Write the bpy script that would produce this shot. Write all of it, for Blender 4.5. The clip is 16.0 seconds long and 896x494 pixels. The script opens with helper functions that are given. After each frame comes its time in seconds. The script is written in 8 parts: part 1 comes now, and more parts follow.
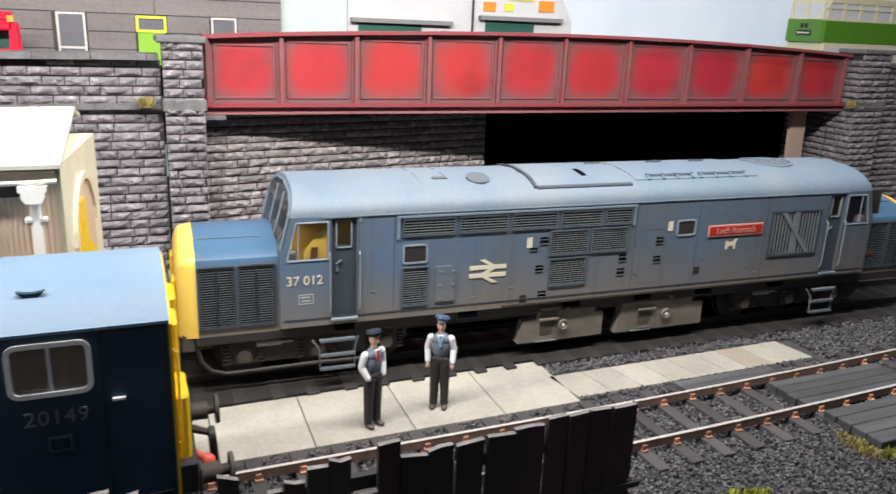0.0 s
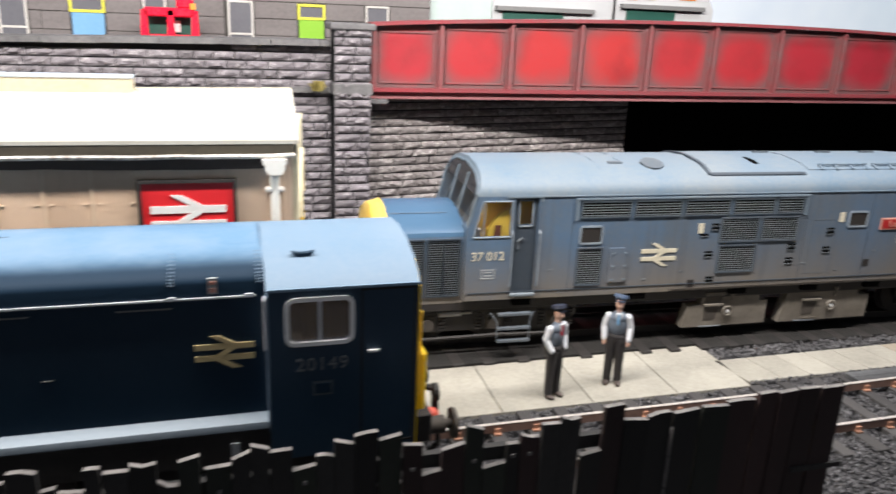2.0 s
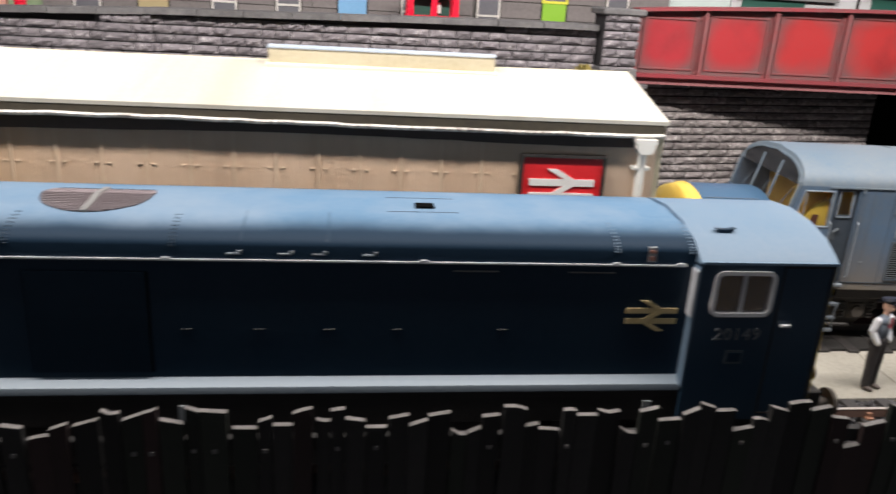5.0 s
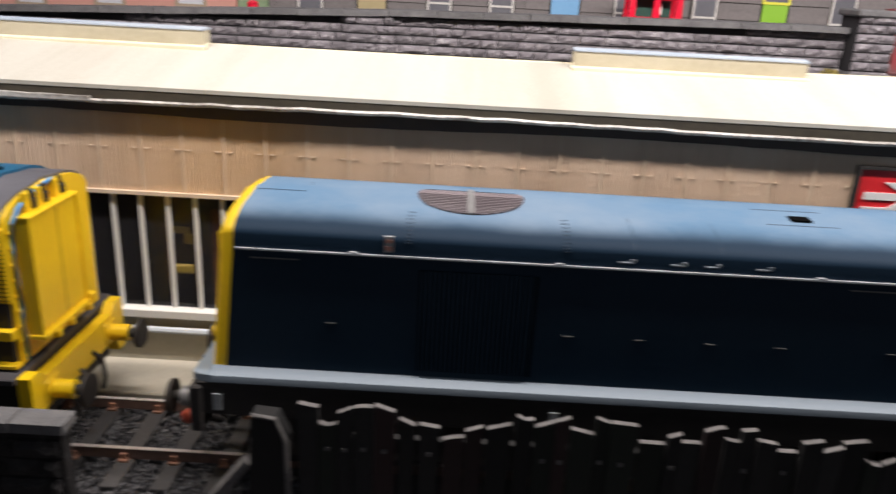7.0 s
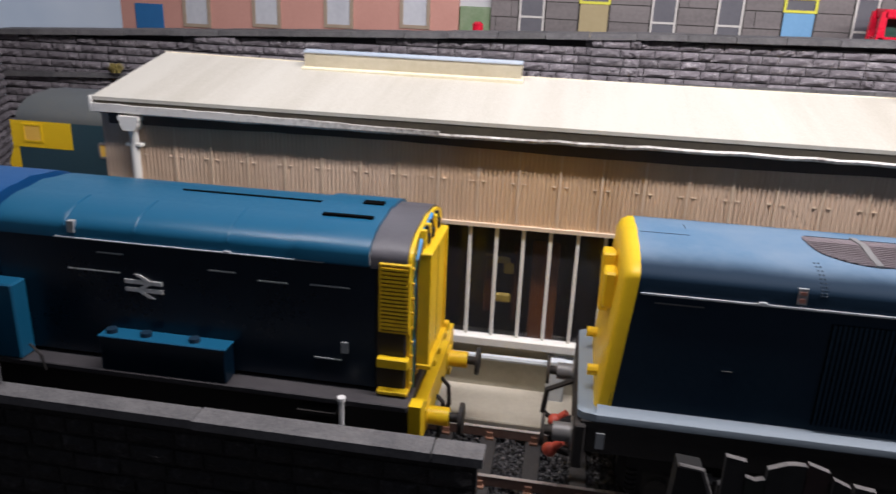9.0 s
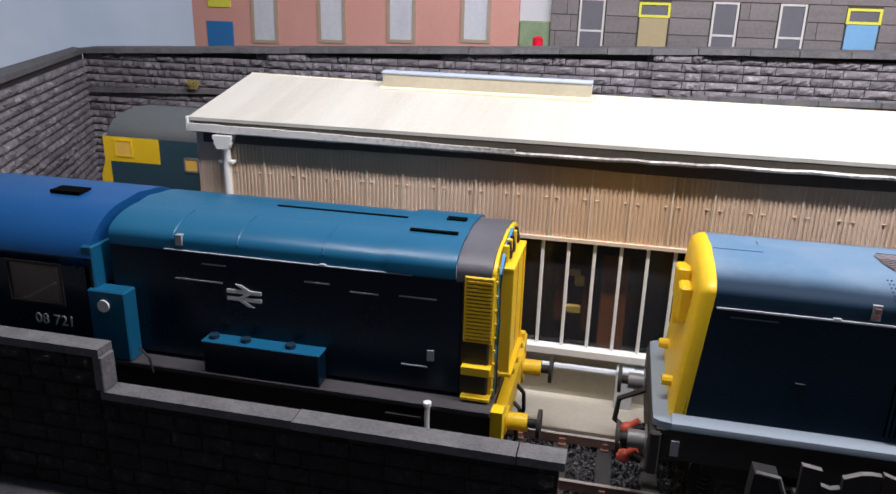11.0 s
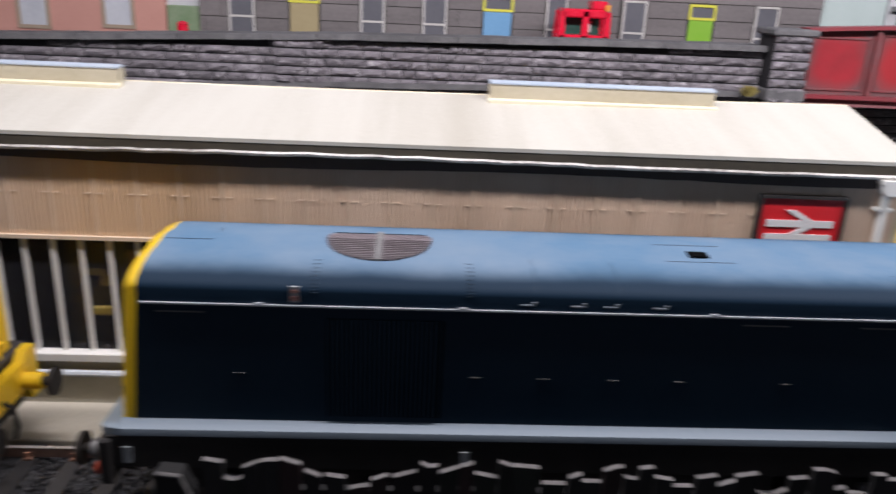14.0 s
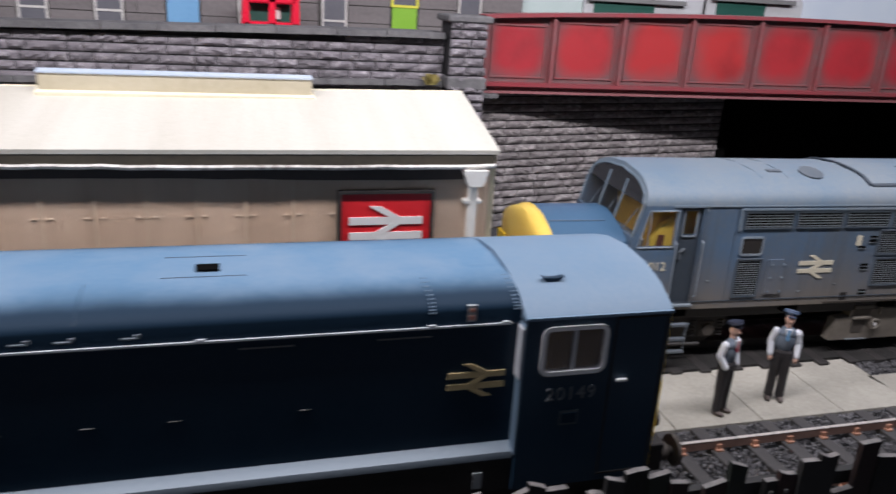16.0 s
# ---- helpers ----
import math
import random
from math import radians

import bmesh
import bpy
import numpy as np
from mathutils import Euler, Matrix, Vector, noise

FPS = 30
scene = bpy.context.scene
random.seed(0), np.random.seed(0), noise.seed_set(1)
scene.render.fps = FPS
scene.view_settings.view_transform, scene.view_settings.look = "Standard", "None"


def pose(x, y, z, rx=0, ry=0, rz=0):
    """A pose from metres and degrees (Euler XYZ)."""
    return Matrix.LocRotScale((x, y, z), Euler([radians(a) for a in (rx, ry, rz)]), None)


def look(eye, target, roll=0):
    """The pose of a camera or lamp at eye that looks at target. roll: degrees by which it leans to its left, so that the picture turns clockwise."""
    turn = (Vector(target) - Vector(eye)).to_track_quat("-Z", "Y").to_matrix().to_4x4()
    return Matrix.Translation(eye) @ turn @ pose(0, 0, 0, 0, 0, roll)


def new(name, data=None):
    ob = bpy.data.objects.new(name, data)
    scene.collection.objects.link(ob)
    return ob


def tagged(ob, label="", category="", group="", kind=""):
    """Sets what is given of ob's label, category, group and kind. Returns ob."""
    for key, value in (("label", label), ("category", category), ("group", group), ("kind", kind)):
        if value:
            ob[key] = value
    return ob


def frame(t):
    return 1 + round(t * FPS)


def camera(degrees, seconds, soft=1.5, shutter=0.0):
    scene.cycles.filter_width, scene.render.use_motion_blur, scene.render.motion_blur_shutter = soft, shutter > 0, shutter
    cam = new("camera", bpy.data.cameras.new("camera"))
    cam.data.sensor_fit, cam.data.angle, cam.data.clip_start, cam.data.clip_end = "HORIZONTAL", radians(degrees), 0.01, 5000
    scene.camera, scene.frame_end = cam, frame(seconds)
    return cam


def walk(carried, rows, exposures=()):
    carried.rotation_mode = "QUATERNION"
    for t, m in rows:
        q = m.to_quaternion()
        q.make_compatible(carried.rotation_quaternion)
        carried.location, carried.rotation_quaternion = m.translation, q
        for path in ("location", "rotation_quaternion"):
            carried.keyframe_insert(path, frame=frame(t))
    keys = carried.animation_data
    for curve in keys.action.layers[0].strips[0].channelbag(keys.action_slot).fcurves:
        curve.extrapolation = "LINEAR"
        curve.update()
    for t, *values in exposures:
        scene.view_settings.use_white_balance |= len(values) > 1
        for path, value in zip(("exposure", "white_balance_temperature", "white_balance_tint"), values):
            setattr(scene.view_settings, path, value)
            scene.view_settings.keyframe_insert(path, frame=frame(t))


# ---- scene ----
cam = camera(60.88, 16.0, shutter=0.8)
# seconds, eye, target (millimetres), roll
PATH = [
    (0, (-3.66, -0.16, 88.20), (186.38, 440.65, -51.70), 2.40),
    (0.5, (-7.32, 0.51, 88.06), (172.67, 444.27, -55.75), 2.63),
    (1, (-12.74, 0.22, 88.93), (155.60, 448.48, -55.03), 2.64),
    (1.5, (-20.28, -0.71, 87.56), (132.93, 451.45, -61.03), 2.59),
    (2, (-29.24, -0.99, 87.24), (107.10, 456.41, -61.74), 2.50),
    (2.5, (-39.65, 0.00, 85.62), (80.10, 461.48, -65.03), 3.44),
    (3, (-47.44, 1.82, 85.25), (58.05, 466.66, -65.73), 3.28),
    (5.5, (-95.48, -0.74, 85.82), (-46.90, 468.43, -80.07), 3.63),
    (6, (-107.98, 1.33, 85.62), (-78.27, 471.45, -82.02), 3.60),
    (6.5, (-116.10, 4.29, 84.24), (-101.93, 475.09, -83.52), 3.22),
    (7, (-128.34, 4.59, 83.93), (-130.69, 476.04, -82.60), 3.11),
    (7.5, (-141.13, 4.07, 85.50), (-164.33, 473.94, -83.86), 2.65),
    (8, (-151.34, 3.51, 85.43), (-191.69, 472.97, -81.84), 2.37),
    (8.5, (-161.03, 3.03, 86.40), (-216.60, 471.21, -80.08), 2.26),
    (9, (-174.55, 1.16, 88.23), (-248.72, 466.73, -78.34), 2.31),
    (11.5, (-180.02, -7.64, 93.04), (-283.84, 453.43, -70.18), 1.45),
    (12, (-168.70, -6.19, 93.83), (-244.30, 461.25, -66.74), 1.64),
    (12.5, (-153.61, -3.33, 93.15), (-198.45, 467.93, -67.80), 1.65),
    (13, (-141.20, 1.35, 93.70), (-155.34, 473.98, -68.85), 2.24),
    (13.5, (-131.95, 3.76, 93.21), (-126.44, 476.16, -70.50), 2.40),
    (14, (-120.33, 5.20, 91.76), (-95.02, 476.59, -73.00), 2.73),
    (14.5, (-102.23, 6.75, 93.80), (-47.02, 475.08, -72.38), 2.72),
    (15, (-90.90, 7.95, 93.76), (-8.26, 472.96, -70.39), 3.42),
    (15.5, (-76.89, 11.60, 92.39), (33.10, 471.59, -69.82), 3.40),
    (16, (-66.13, 16.90, 90.53), (68.66, 470.25, -71.67), 3.63),
]
EXPOSURES = [(0.0, 0.44, 6000, 9), (2.0, 0.45, 6050, 9), (3.0, 0.38, 6150, 10), (5.5, -0.10, 6200, 11), (7.0, -0.18, 6150, 13), (8.5, -0.32, 5850, 15), (9.2, -0.28, 5800, 15), (11.3, -0.08, 5650, 14), (12.0, -0.24, 5700, 15), (13.0, -0.40, 5800, 16), (15.0, -0.52, 5600, 16), (16.0, -0.42, 5650, 15)]
walk(cam, [(t, look(Vector(eye) / 1000, Vector(target) / 1000, roll)) for t, eye, target, roll in PATH], exposures=EXPOSURES)

# ---- world and light ----
world = bpy.data.worlds.new("room")
scene.world = world
world.use_nodes = True
wt = world.node_tree
wsep = wt.nodes.new("ShaderNodeSeparateXYZ")
wt.links.new(wt.nodes.new("ShaderNodeTexCoord").outputs["Generated"], wsep.inputs[0])
wramp = wt.nodes.new("ShaderNodeValToRGB")
# a dim hall: dark floor, pale ceiling
for el, (p, c) in zip([wramp.color_ramp.elements[0], wramp.color_ramp.elements.new(0.3), wramp.color_ramp.elements[-1]], ((0.0, (0.05, 0.05, 0.055)), (0.3, (0.37, 0.348, 0.34)), (1.0, (0.80, 0.88, 1.0)))):
    el.position, el.color = p, c + (1,)
wt.links.new(wsep.outputs["Z"], wramp.inputs[0])
wt.links.new(wramp.outputs[0], wt.nodes["Background"].inputs[0])
wt.nodes["Background"].inputs[1].default_value = 0.20


def strip_lamp(x, y, z, length, width, watts, colour):
    """A strip of light over the layout, shining down and back."""
    data = bpy.data.lights.new("overhead_strip", "AREA")
    data.shape, data.size, data.size_y, data.energy, data.color = "RECTANGLE", length / 1000, width / 1000, watts, colour
    ob = new("overhead_strip", data)
    ob.matrix_world = look(Vector((x, y, z)) / 1000, Vector((x, y + 150, z - 120)) / 1000)
    return ob


# strip under the layout's pelmet
strip_lamp(-45, 110.5, 200, 490, 12, 1.66, (1.0, 0.90, 0.80))
# fill strip added to brighten the bridge and the road, no known lamp
strip_lamp(215, 165, 330, 480, 30, 0.40, (1.0, 0.93, 0.88))

# ---- materials ----


def nodes_of(name):
    m = bpy.data.materials.new(name)
    m.use_nodes = True
    t = m.node_tree
    return m, t, t.nodes["Principled BSDF"]


def link(t, a, b):
    t.links.new(a, b)


def noise_node(t, scale, detail=4, rough=0.6, source=None, stretch=None):
    n = t.nodes.new("ShaderNodeTexNoise")
    n.inputs["Scale"].default_value, n.inputs["Detail"].default_value, n.inputs["Roughness"].default_value = scale, detail, rough
    if source is None:
        source = t.nodes.new("ShaderNodeTexCoord").outputs["Object"]
    if stretch:
        m = t.nodes.new("ShaderNodeMapping")
        m.inputs["Scale"].default_value = stretch
        link(t, source, m.inputs["Vector"])
        source = m.outputs["Vector"]
    link(t, source, n.inputs["Vector"])
    return n


def ramp(t, value, stops):
    r = t.nodes.new("ShaderNodeValToRGB")
    e = r.color_ramp.elements
    while len(e) < len(stops):
        e.new(0.5)
    for el, (p, c) in zip(e, stops):
        el.position, el.color = p, (c if isinstance(c, tuple) else (c, c, c)) + (1,)
    link(t, value, r.inputs["Fac"])
    return r.outputs["Color"]


def mix(t, fac, a, b, mode="MIX"):
    m = t.nodes.new("ShaderNodeMix")
    m.data_type, m.blend_type = "RGBA", mode
    for sock, v in ((m.inputs["Factor"], fac), (m.inputs["A"], a), (m.inputs["B"], b)):
        if isinstance(v, (int, float)):
            sock.default_value = v
        elif isinstance(v, tuple):
            sock.default_value = v + (1,)
        else:
            link(t, v, sock)
    return m.outputs["Result"]


def bump(t, b, value, strength, depth):
    n = t.nodes.new("ShaderNodeBump")
    n.inputs["Strength"].default_value, n.inputs["Distance"].default_value = strength, depth
    link(t, value, n.inputs["Height"])
    link(t, n.outputs["Normal"], b.inputs["Normal"])


def paint(name, base, other, rough=0.5, coarse=60, fine=900, amount=0.5, metal=0.0, relief=0.15, random_amount=0.0, stretch=None, spread=(0.35, 0.7), world_grain=False):
    """A painted or dusty surface: two colours mixed by a coarse and a fine grain."""
    m, t, b = nodes_of(name)
    co = t.nodes.new("ShaderNodeNewGeometry").outputs["Position"] if world_grain else None
    big = noise_node(t, coarse, 5, 0.65, co, stretch)
    small = noise_node(t, fine, 3, 0.6, co)
    both = mix(t, 0.35, big.outputs["Fac"], small.outputs["Fac"])
    f = ramp(t, both, [(spread[0], 0.0), (spread[1], 1.0)])
    col = mix(t, mix(t, 1.0, f, (amount,) * 3, "MULTIPLY"), base, other)
    if random_amount:
        info = t.nodes.new("ShaderNodeObjectInfo")
        geo = t.nodes.new("ShaderNodeNewGeometry")
        add = t.nodes.new("ShaderNodeMath")
        add.operation = "ADD"
        link(t, info.outputs["Random"], add.inputs[0])
        link(t, geo.outputs["Random Per Island"], add.inputs[1])
        fr = t.nodes.new("ShaderNodeMath")
        fr.operation = "FRACT"
        link(t, add.outputs[0], fr.inputs[0])
        lo, hi = 1 - random_amount, 1 + random_amount
        col = mix(t, 1.0, col, ramp(t, fr.outputs[0], [(0.0, lo), (1.0, hi)]), "MULTIPLY")
    link(t, col, b.inputs["Base Color"])
    b.inputs["Roughness"].default_value, b.inputs["Metallic"].default_value = rough, metal
    link(t, ramp(t, both, [(0.3, max(rough - 0.12, 0.02)), (0.75, min(rough + 0.12, 1))]), b.inputs["Roughness"])
    if relief:
        bump(t, b, small.outputs["Fac"], relief, 0.0004)
    return m


def dusted_lit(name, clean, dust_a, dust_b, z0, z1, rough=0.52):
    """Loco paint with dust on the roof; its lit upper curve and dark lower band are painted in too; heights in metres
    of the loco.
    """
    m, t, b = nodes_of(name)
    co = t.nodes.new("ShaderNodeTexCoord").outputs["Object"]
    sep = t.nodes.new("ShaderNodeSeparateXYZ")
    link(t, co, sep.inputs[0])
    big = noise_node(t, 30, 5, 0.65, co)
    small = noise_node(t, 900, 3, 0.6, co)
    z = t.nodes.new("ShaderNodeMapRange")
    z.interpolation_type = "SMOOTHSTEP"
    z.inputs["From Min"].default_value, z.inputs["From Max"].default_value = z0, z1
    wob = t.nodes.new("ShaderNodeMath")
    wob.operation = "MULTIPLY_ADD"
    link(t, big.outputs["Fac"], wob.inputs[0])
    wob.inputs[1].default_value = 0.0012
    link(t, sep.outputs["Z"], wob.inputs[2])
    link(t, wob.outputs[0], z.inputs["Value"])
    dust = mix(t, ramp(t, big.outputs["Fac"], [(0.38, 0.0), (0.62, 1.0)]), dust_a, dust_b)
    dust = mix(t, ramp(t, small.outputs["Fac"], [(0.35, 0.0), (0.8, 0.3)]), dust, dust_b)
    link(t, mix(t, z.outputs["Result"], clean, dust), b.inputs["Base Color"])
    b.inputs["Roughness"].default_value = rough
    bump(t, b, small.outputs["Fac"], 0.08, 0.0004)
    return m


def plain_glass(name, tint=(0.9, 0.95, 1.0), alpha=0.25, rough=0.05):
    m, t, b = nodes_of(name)
    b.inputs["Base Color"].default_value = tint + (1,)
    b.inputs["Roughness"].default_value, b.inputs["Alpha"].default_value = rough, alpha
    return m


M = {}
M["ballast_ground"] = paint("ballast_ground", (0.035, 0.034, 0.038), (0.11, 0.105, 0.11), 0.9, 120, 1400, 0.7, relief=1.0)
M["ballast"] = paint("ballast_stone", (0.055, 0.054, 0.059), (0.21, 0.205, 0.21), 0.85, 500, 2500, 0.6, relief=0.3, random_amount=0.75)
M["sleeper"] = paint("sleeper_wood", (0.035, 0.033, 0.035), (0.10, 0.095, 0.09), 0.8, 150, 1200, 0.7, stretch=(1, 0.15, 1), random_amount=0.25)
M["rust"] = paint("rusty_rail", (0.15, 0.085, 0.065), (0.30, 0.20, 0.165), 0.75, 200, 1500, 0.7)
M["rail_top"] = paint("polished_rail", (0.72, 0.67, 0.63), (0.52, 0.46, 0.42), 0.3, 100, 900, 0.5, metal=0.35, relief=0.05)
M["chair"] = paint("rusty_chair", (0.30, 0.14, 0.085), (0.48, 0.27, 0.18), 0.8, 300, 1800, 0.8, random_amount=0.35)
M["slab"] = paint("concrete_slab", (0.25, 0.237, 0.203), (0.375, 0.357, 0.308), 0.85, 45, 900, 0.95, random_amount=0.07, spread=(0.34, 0.6))
M["slab_brown"] = paint("stained_slab", (0.27, 0.235, 0.185), (0.36, 0.315, 0.25), 0.85, 90, 900, 0.8)
M["stone"] = paint("dark_stone", (0.175, 0.16, 0.176), (0.56, 0.535, 0.55), 0.8, 520, 2200, 0.85, relief=0.6, random_amount=0.25, stretch=(0.65, 1, 1.1), spread=(0.52, 0.7), world_grain=True)
M["stone_dusty"] = paint("dusty_stone", (0.21, 0.19, 0.19), (0.72, 0.68, 0.66), 0.85, 520, 2200, 0.85, relief=0.6, random_amount=0.22, stretch=(0.65, 1, 1.1), spread=(0.5, 0.7), world_grain=True)
M["stone_joint"] = paint("stone_joint", (0.022, 0.021, 0.025), (0.06, 0.057, 0.062), 0.9, 200, 1200, 0.6)
M["coping"] = paint("coping_stone", (0.085, 0.083, 0.088), (0.24, 0.235, 0.235), 0.8, 200, 1000, 0.6, relief=0.4, random_amount=0.15)
M["coping_near"] = paint("grey_coping", (0.11, 0.108, 0.112), (0.23, 0.224, 0.222), 0.85, 220, 1400, 0.9, relief=0.8, random_amount=0.06, world_grain=True)
M["near_stone"] = paint("soot_stone", (0.014, 0.0125, 0.013), (0.11, 0.10, 0.10), 0.85, 260, 1500, 0.8, relief=0.8, random_amount=0.3, spread=(0.52, 0.78), world_grain=True)
# pale pink that paints the highlight along the lower flange
M["flange_dust"] = paint("highlight_pink_flange", (0.34, 0.15, 0.16), (0.20, 0.06, 0.065), 0.6, 60, 900, 0.9, stretch=(0.4, 1, 1))
M["red_frame"] = paint("girder_red", (0.29, 0.038, 0.05), (0.15, 0.075, 0.077), 0.5, 110, 900, 0.75)
M["rib_grime"] = paint("grimy_rib", (0.24, 0.05, 0.055), (0.17, 0.12, 0.12), 0.6, 160, 900, 0.85)
M["black"] = paint("black_underframe", (0.014, 0.0125, 0.0125), (0.042, 0.036, 0.033), 0.7, 150, 900, 0.7)
# near black: the shade of recesses, holes and the bridge opening put into colour
M["soot"] = paint("shade_black", (0.004, 0.004, 0.004), (0.008, 0.008, 0.008), 0.95, 100, 600, 0.5)
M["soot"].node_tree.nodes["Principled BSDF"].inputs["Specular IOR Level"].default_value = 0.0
M["grime_brown"] = paint("dusty_underframe", (0.034, 0.029, 0.025), (0.095, 0.08, 0.066), 0.75, 150, 900, 0.7)
M["tank_grey"] = paint("dusty_tank", (0.105, 0.092, 0.075), (0.185, 0.165, 0.14), 0.7, 140, 900, 0.9, spread=(0.36, 0.66))
M["roof20"] = paint("dusty_blue", (0.125, 0.205, 0.30), (0.23, 0.275, 0.33), 0.62, 35, 900, 0.6, relief=0.08)
M["blue20"] = paint("dark_rail_blue", (0.0105, 0.028, 0.052), (0.018, 0.040, 0.068), 0.42, 40, 900, 0.6, relief=0.08)
M["bonnet20"] = dusted_lit("dusted_lit_blue", (0.008, 0.025, 0.050), (0.108, 0.20, 0.315), (0.18, 0.25, 0.335), 0.0473, 0.0488, 0.66)
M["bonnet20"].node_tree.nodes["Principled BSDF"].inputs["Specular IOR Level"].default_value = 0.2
M["nose_blue"] = paint("nose_blue", (0.045, 0.105, 0.19), (0.065, 0.13, 0.22), 0.45, 60, 900, 0.6, relief=0.1)
M["deck20"] = paint("grey_deck", (0.225, 0.28, 0.335), (0.30, 0.34, 0.38), 0.6, 50, 900, 0.6, relief=0.1)
# lighter copy of blue20: the light the cab side catches is in it
M["cab20"] = paint("lit_rail_blue", (0.017, 0.043, 0.078), (0.028, 0.058, 0.096), 0.42, 40, 900, 0.6, relief=0.08)
M["blue20"].node_tree.nodes["Principled BSDF"].inputs["Specular IOR Level"].default_value = 0.3
M["number_dim"] = paint("dulled_numerals", (0.21, 0.225, 0.245), (0.12, 0.135, 0.15), 0.6, 200, 900, 0.7)
# one blue twice: shaded for the sides, lit for tops and boxes
M["blue08"] = paint("shaded_side_blue", (0.0016, 0.0105, 0.024), (0.003, 0.015, 0.032), 0.34, 40, 900, 0.5, relief=0.06)
M["roof08"] = paint("lit_top_blue", (0.010, 0.10, 0.20), (0.018, 0.125, 0.23), 0.38, 40, 900, 0.5, relief=0.06)
M["blue08cab"] = paint("cab_roof_blue", (0.008, 0.075, 0.24), (0.012, 0.095, 0.28), 0.45, 40, 900, 0.5, relief=0.06)
M["slat_pink"] = paint("dusty_slat", (0.25, 0.205, 0.22), (0.36, 0.31, 0.32), 0.6, 120, 900, 0.6)
M["deck08"] = paint("shunter_deck", (0.045, 0.042, 0.046), (0.085, 0.078, 0.082), 0.6, 120, 900, 0.7)
M["header"] = paint("slate_header", (0.085, 0.083, 0.095), (0.14, 0.135, 0.15), 0.5, 120, 900, 0.7)
M["clip"] = paint("pale_clip", (0.76, 0.64, 0.50), (0.64, 0.52, 0.40), 0.6, 120, 900, 0.6)
M["yellow"] = paint("warning_yellow", (0.88, 0.59, 0.006), (0.76, 0.47, 0.01), 0.42, 60, 900, 0.5, relief=0.08)
# yellow made paler, with the glare on the nose end mixed in
M["yellow_nose"] = paint("glare_yellow", (0.82, 0.60, 0.13), (0.80, 0.50, 0.02), 0.4, 50, 900, 0.6, relief=0.08)
M["yellow_pale"] = paint("faded_yellow", (0.80, 0.60, 0.10), (0.72, 0.45, 0.03), 0.45, 60, 900, 0.6)
M["grey_metal"] = paint("grey_metal", (0.22, 0.215, 0.21), (0.34, 0.33, 0.32), 0.5, 150, 900, 0.6, metal=0.3)
M["chrome"] = paint("bright_frame", (0.80, 0.81, 0.82), (0.66, 0.67, 0.68), 0.3, 150, 900, 0.5, metal=0.0, relief=0.05)
M["white"] = paint("white_paint", (0.80, 0.79, 0.75), (0.66, 0.64, 0.58), 0.55, 90, 900, 0.6)
M["white_line"] = paint("pale_rail", (0.62, 0.66, 0.70), (0.45, 0.48, 0.52), 0.4, 150, 900, 0.6)
M["cream_roof"] = paint("cream_roof", (0.50, 0.482, 0.425), (0.37, 0.345, 0.288), 0.75, 30, 2600, 0.9, relief=0.06, stretch=(1.4, 0.12, 0.12), spread=(0.44, 0.66))
M["cream"] = paint("cream_plastic", (0.74, 0.69, 0.52), (0.58, 0.52, 0.34), 0.7, 70, 800, 0.8)
M["lantern_tan"] = paint("lantern_tan", (0.50, 0.455, 0.34), (0.38, 0.335, 0.23), 0.75, 90, 800, 0.8)


def cladding():
    """Beige panels, browned in streaks, with a warm glow painted in near the middle of the front."""
    m, t, b = nodes_of("beige_cladding")
    pos = t.nodes.new("ShaderNodeNewGeometry").outputs["Position"]
    big = noise_node(t, 34, 5, 0.65, pos, (1, 1, 0.3))
    streak = noise_node(t, 210, 3, 0.6, pos, (1, 1, 0.06))
    fine = noise_node(t, 900, 3, 0.6, pos)
    col = mix(t, ramp(t, big.outputs["Fac"], [(0.42, 0.0), (0.66, 0.8)]), (0.70, 0.54, 0.405), (0.55, 0.395, 0.27))
    col = mix(t, ramp(t, streak.outputs["Fac"], [(0.54, 0.0), (0.76, 0.28)]), col, (0.32, 0.205, 0.13))
    col = mix(t, ramp(t, fine.outputs["Fac"], [(0.4, 0.0), (0.8, 0.3)]), col, (0.66, 0.52, 0.38))
    sep = t.nodes.new("ShaderNodeSeparateXYZ")
    link(t, pos, sep.inputs[0])
    near = t.nodes.new("ShaderNodeMapRange")
    near.interpolation_type = "SMOOTHSTEP"
    near.inputs["From Min"].default_value, near.inputs["From Max"].default_value = 0.0, 0.045
    off = t.nodes.new("ShaderNodeMath")
    off.operation = "ADD"
    off.inputs[1].default_value = 0.176
    link(t, sep.outputs["X"], off.inputs[0])
    gap = t.nodes.new("ShaderNodeMath")
    gap.operation = "ABSOLUTE"
    link(t, off.outputs[0], gap.inputs[0])
    link(t, gap.outputs[0], near.inputs["Value"])
    # golden glow mixed into the wall colour, fading to both sides
    col = mix(t, ramp(t, near.outputs["Result"], [(0.0, 0.5), (1.0, 0.0)]), col, (0.54, 0.345, 0.15))
    link(t, col, b.inputs["Base Color"])
    b.inputs["Roughness"].default_value = 0.7
    bump(t, b, fine.outputs["Fac"], 0.2, 0.0004)
    return m


M["beige"] = cladding()
M["gutter_white"] = paint("chipped_white", (0.66, 0.64, 0.60), (0.16, 0.14, 0.12), 0.55, 60, 900, 0.95, stretch=(0.35, 1, 2.5), spread=(0.46, 0.64))
M["fascia_olive"] = paint("olive_fascia", (0.030, 0.025, 0.017), (0.085, 0.072, 0.048), 0.8, 60, 900, 0.9, stretch=(0.4, 1, 2))
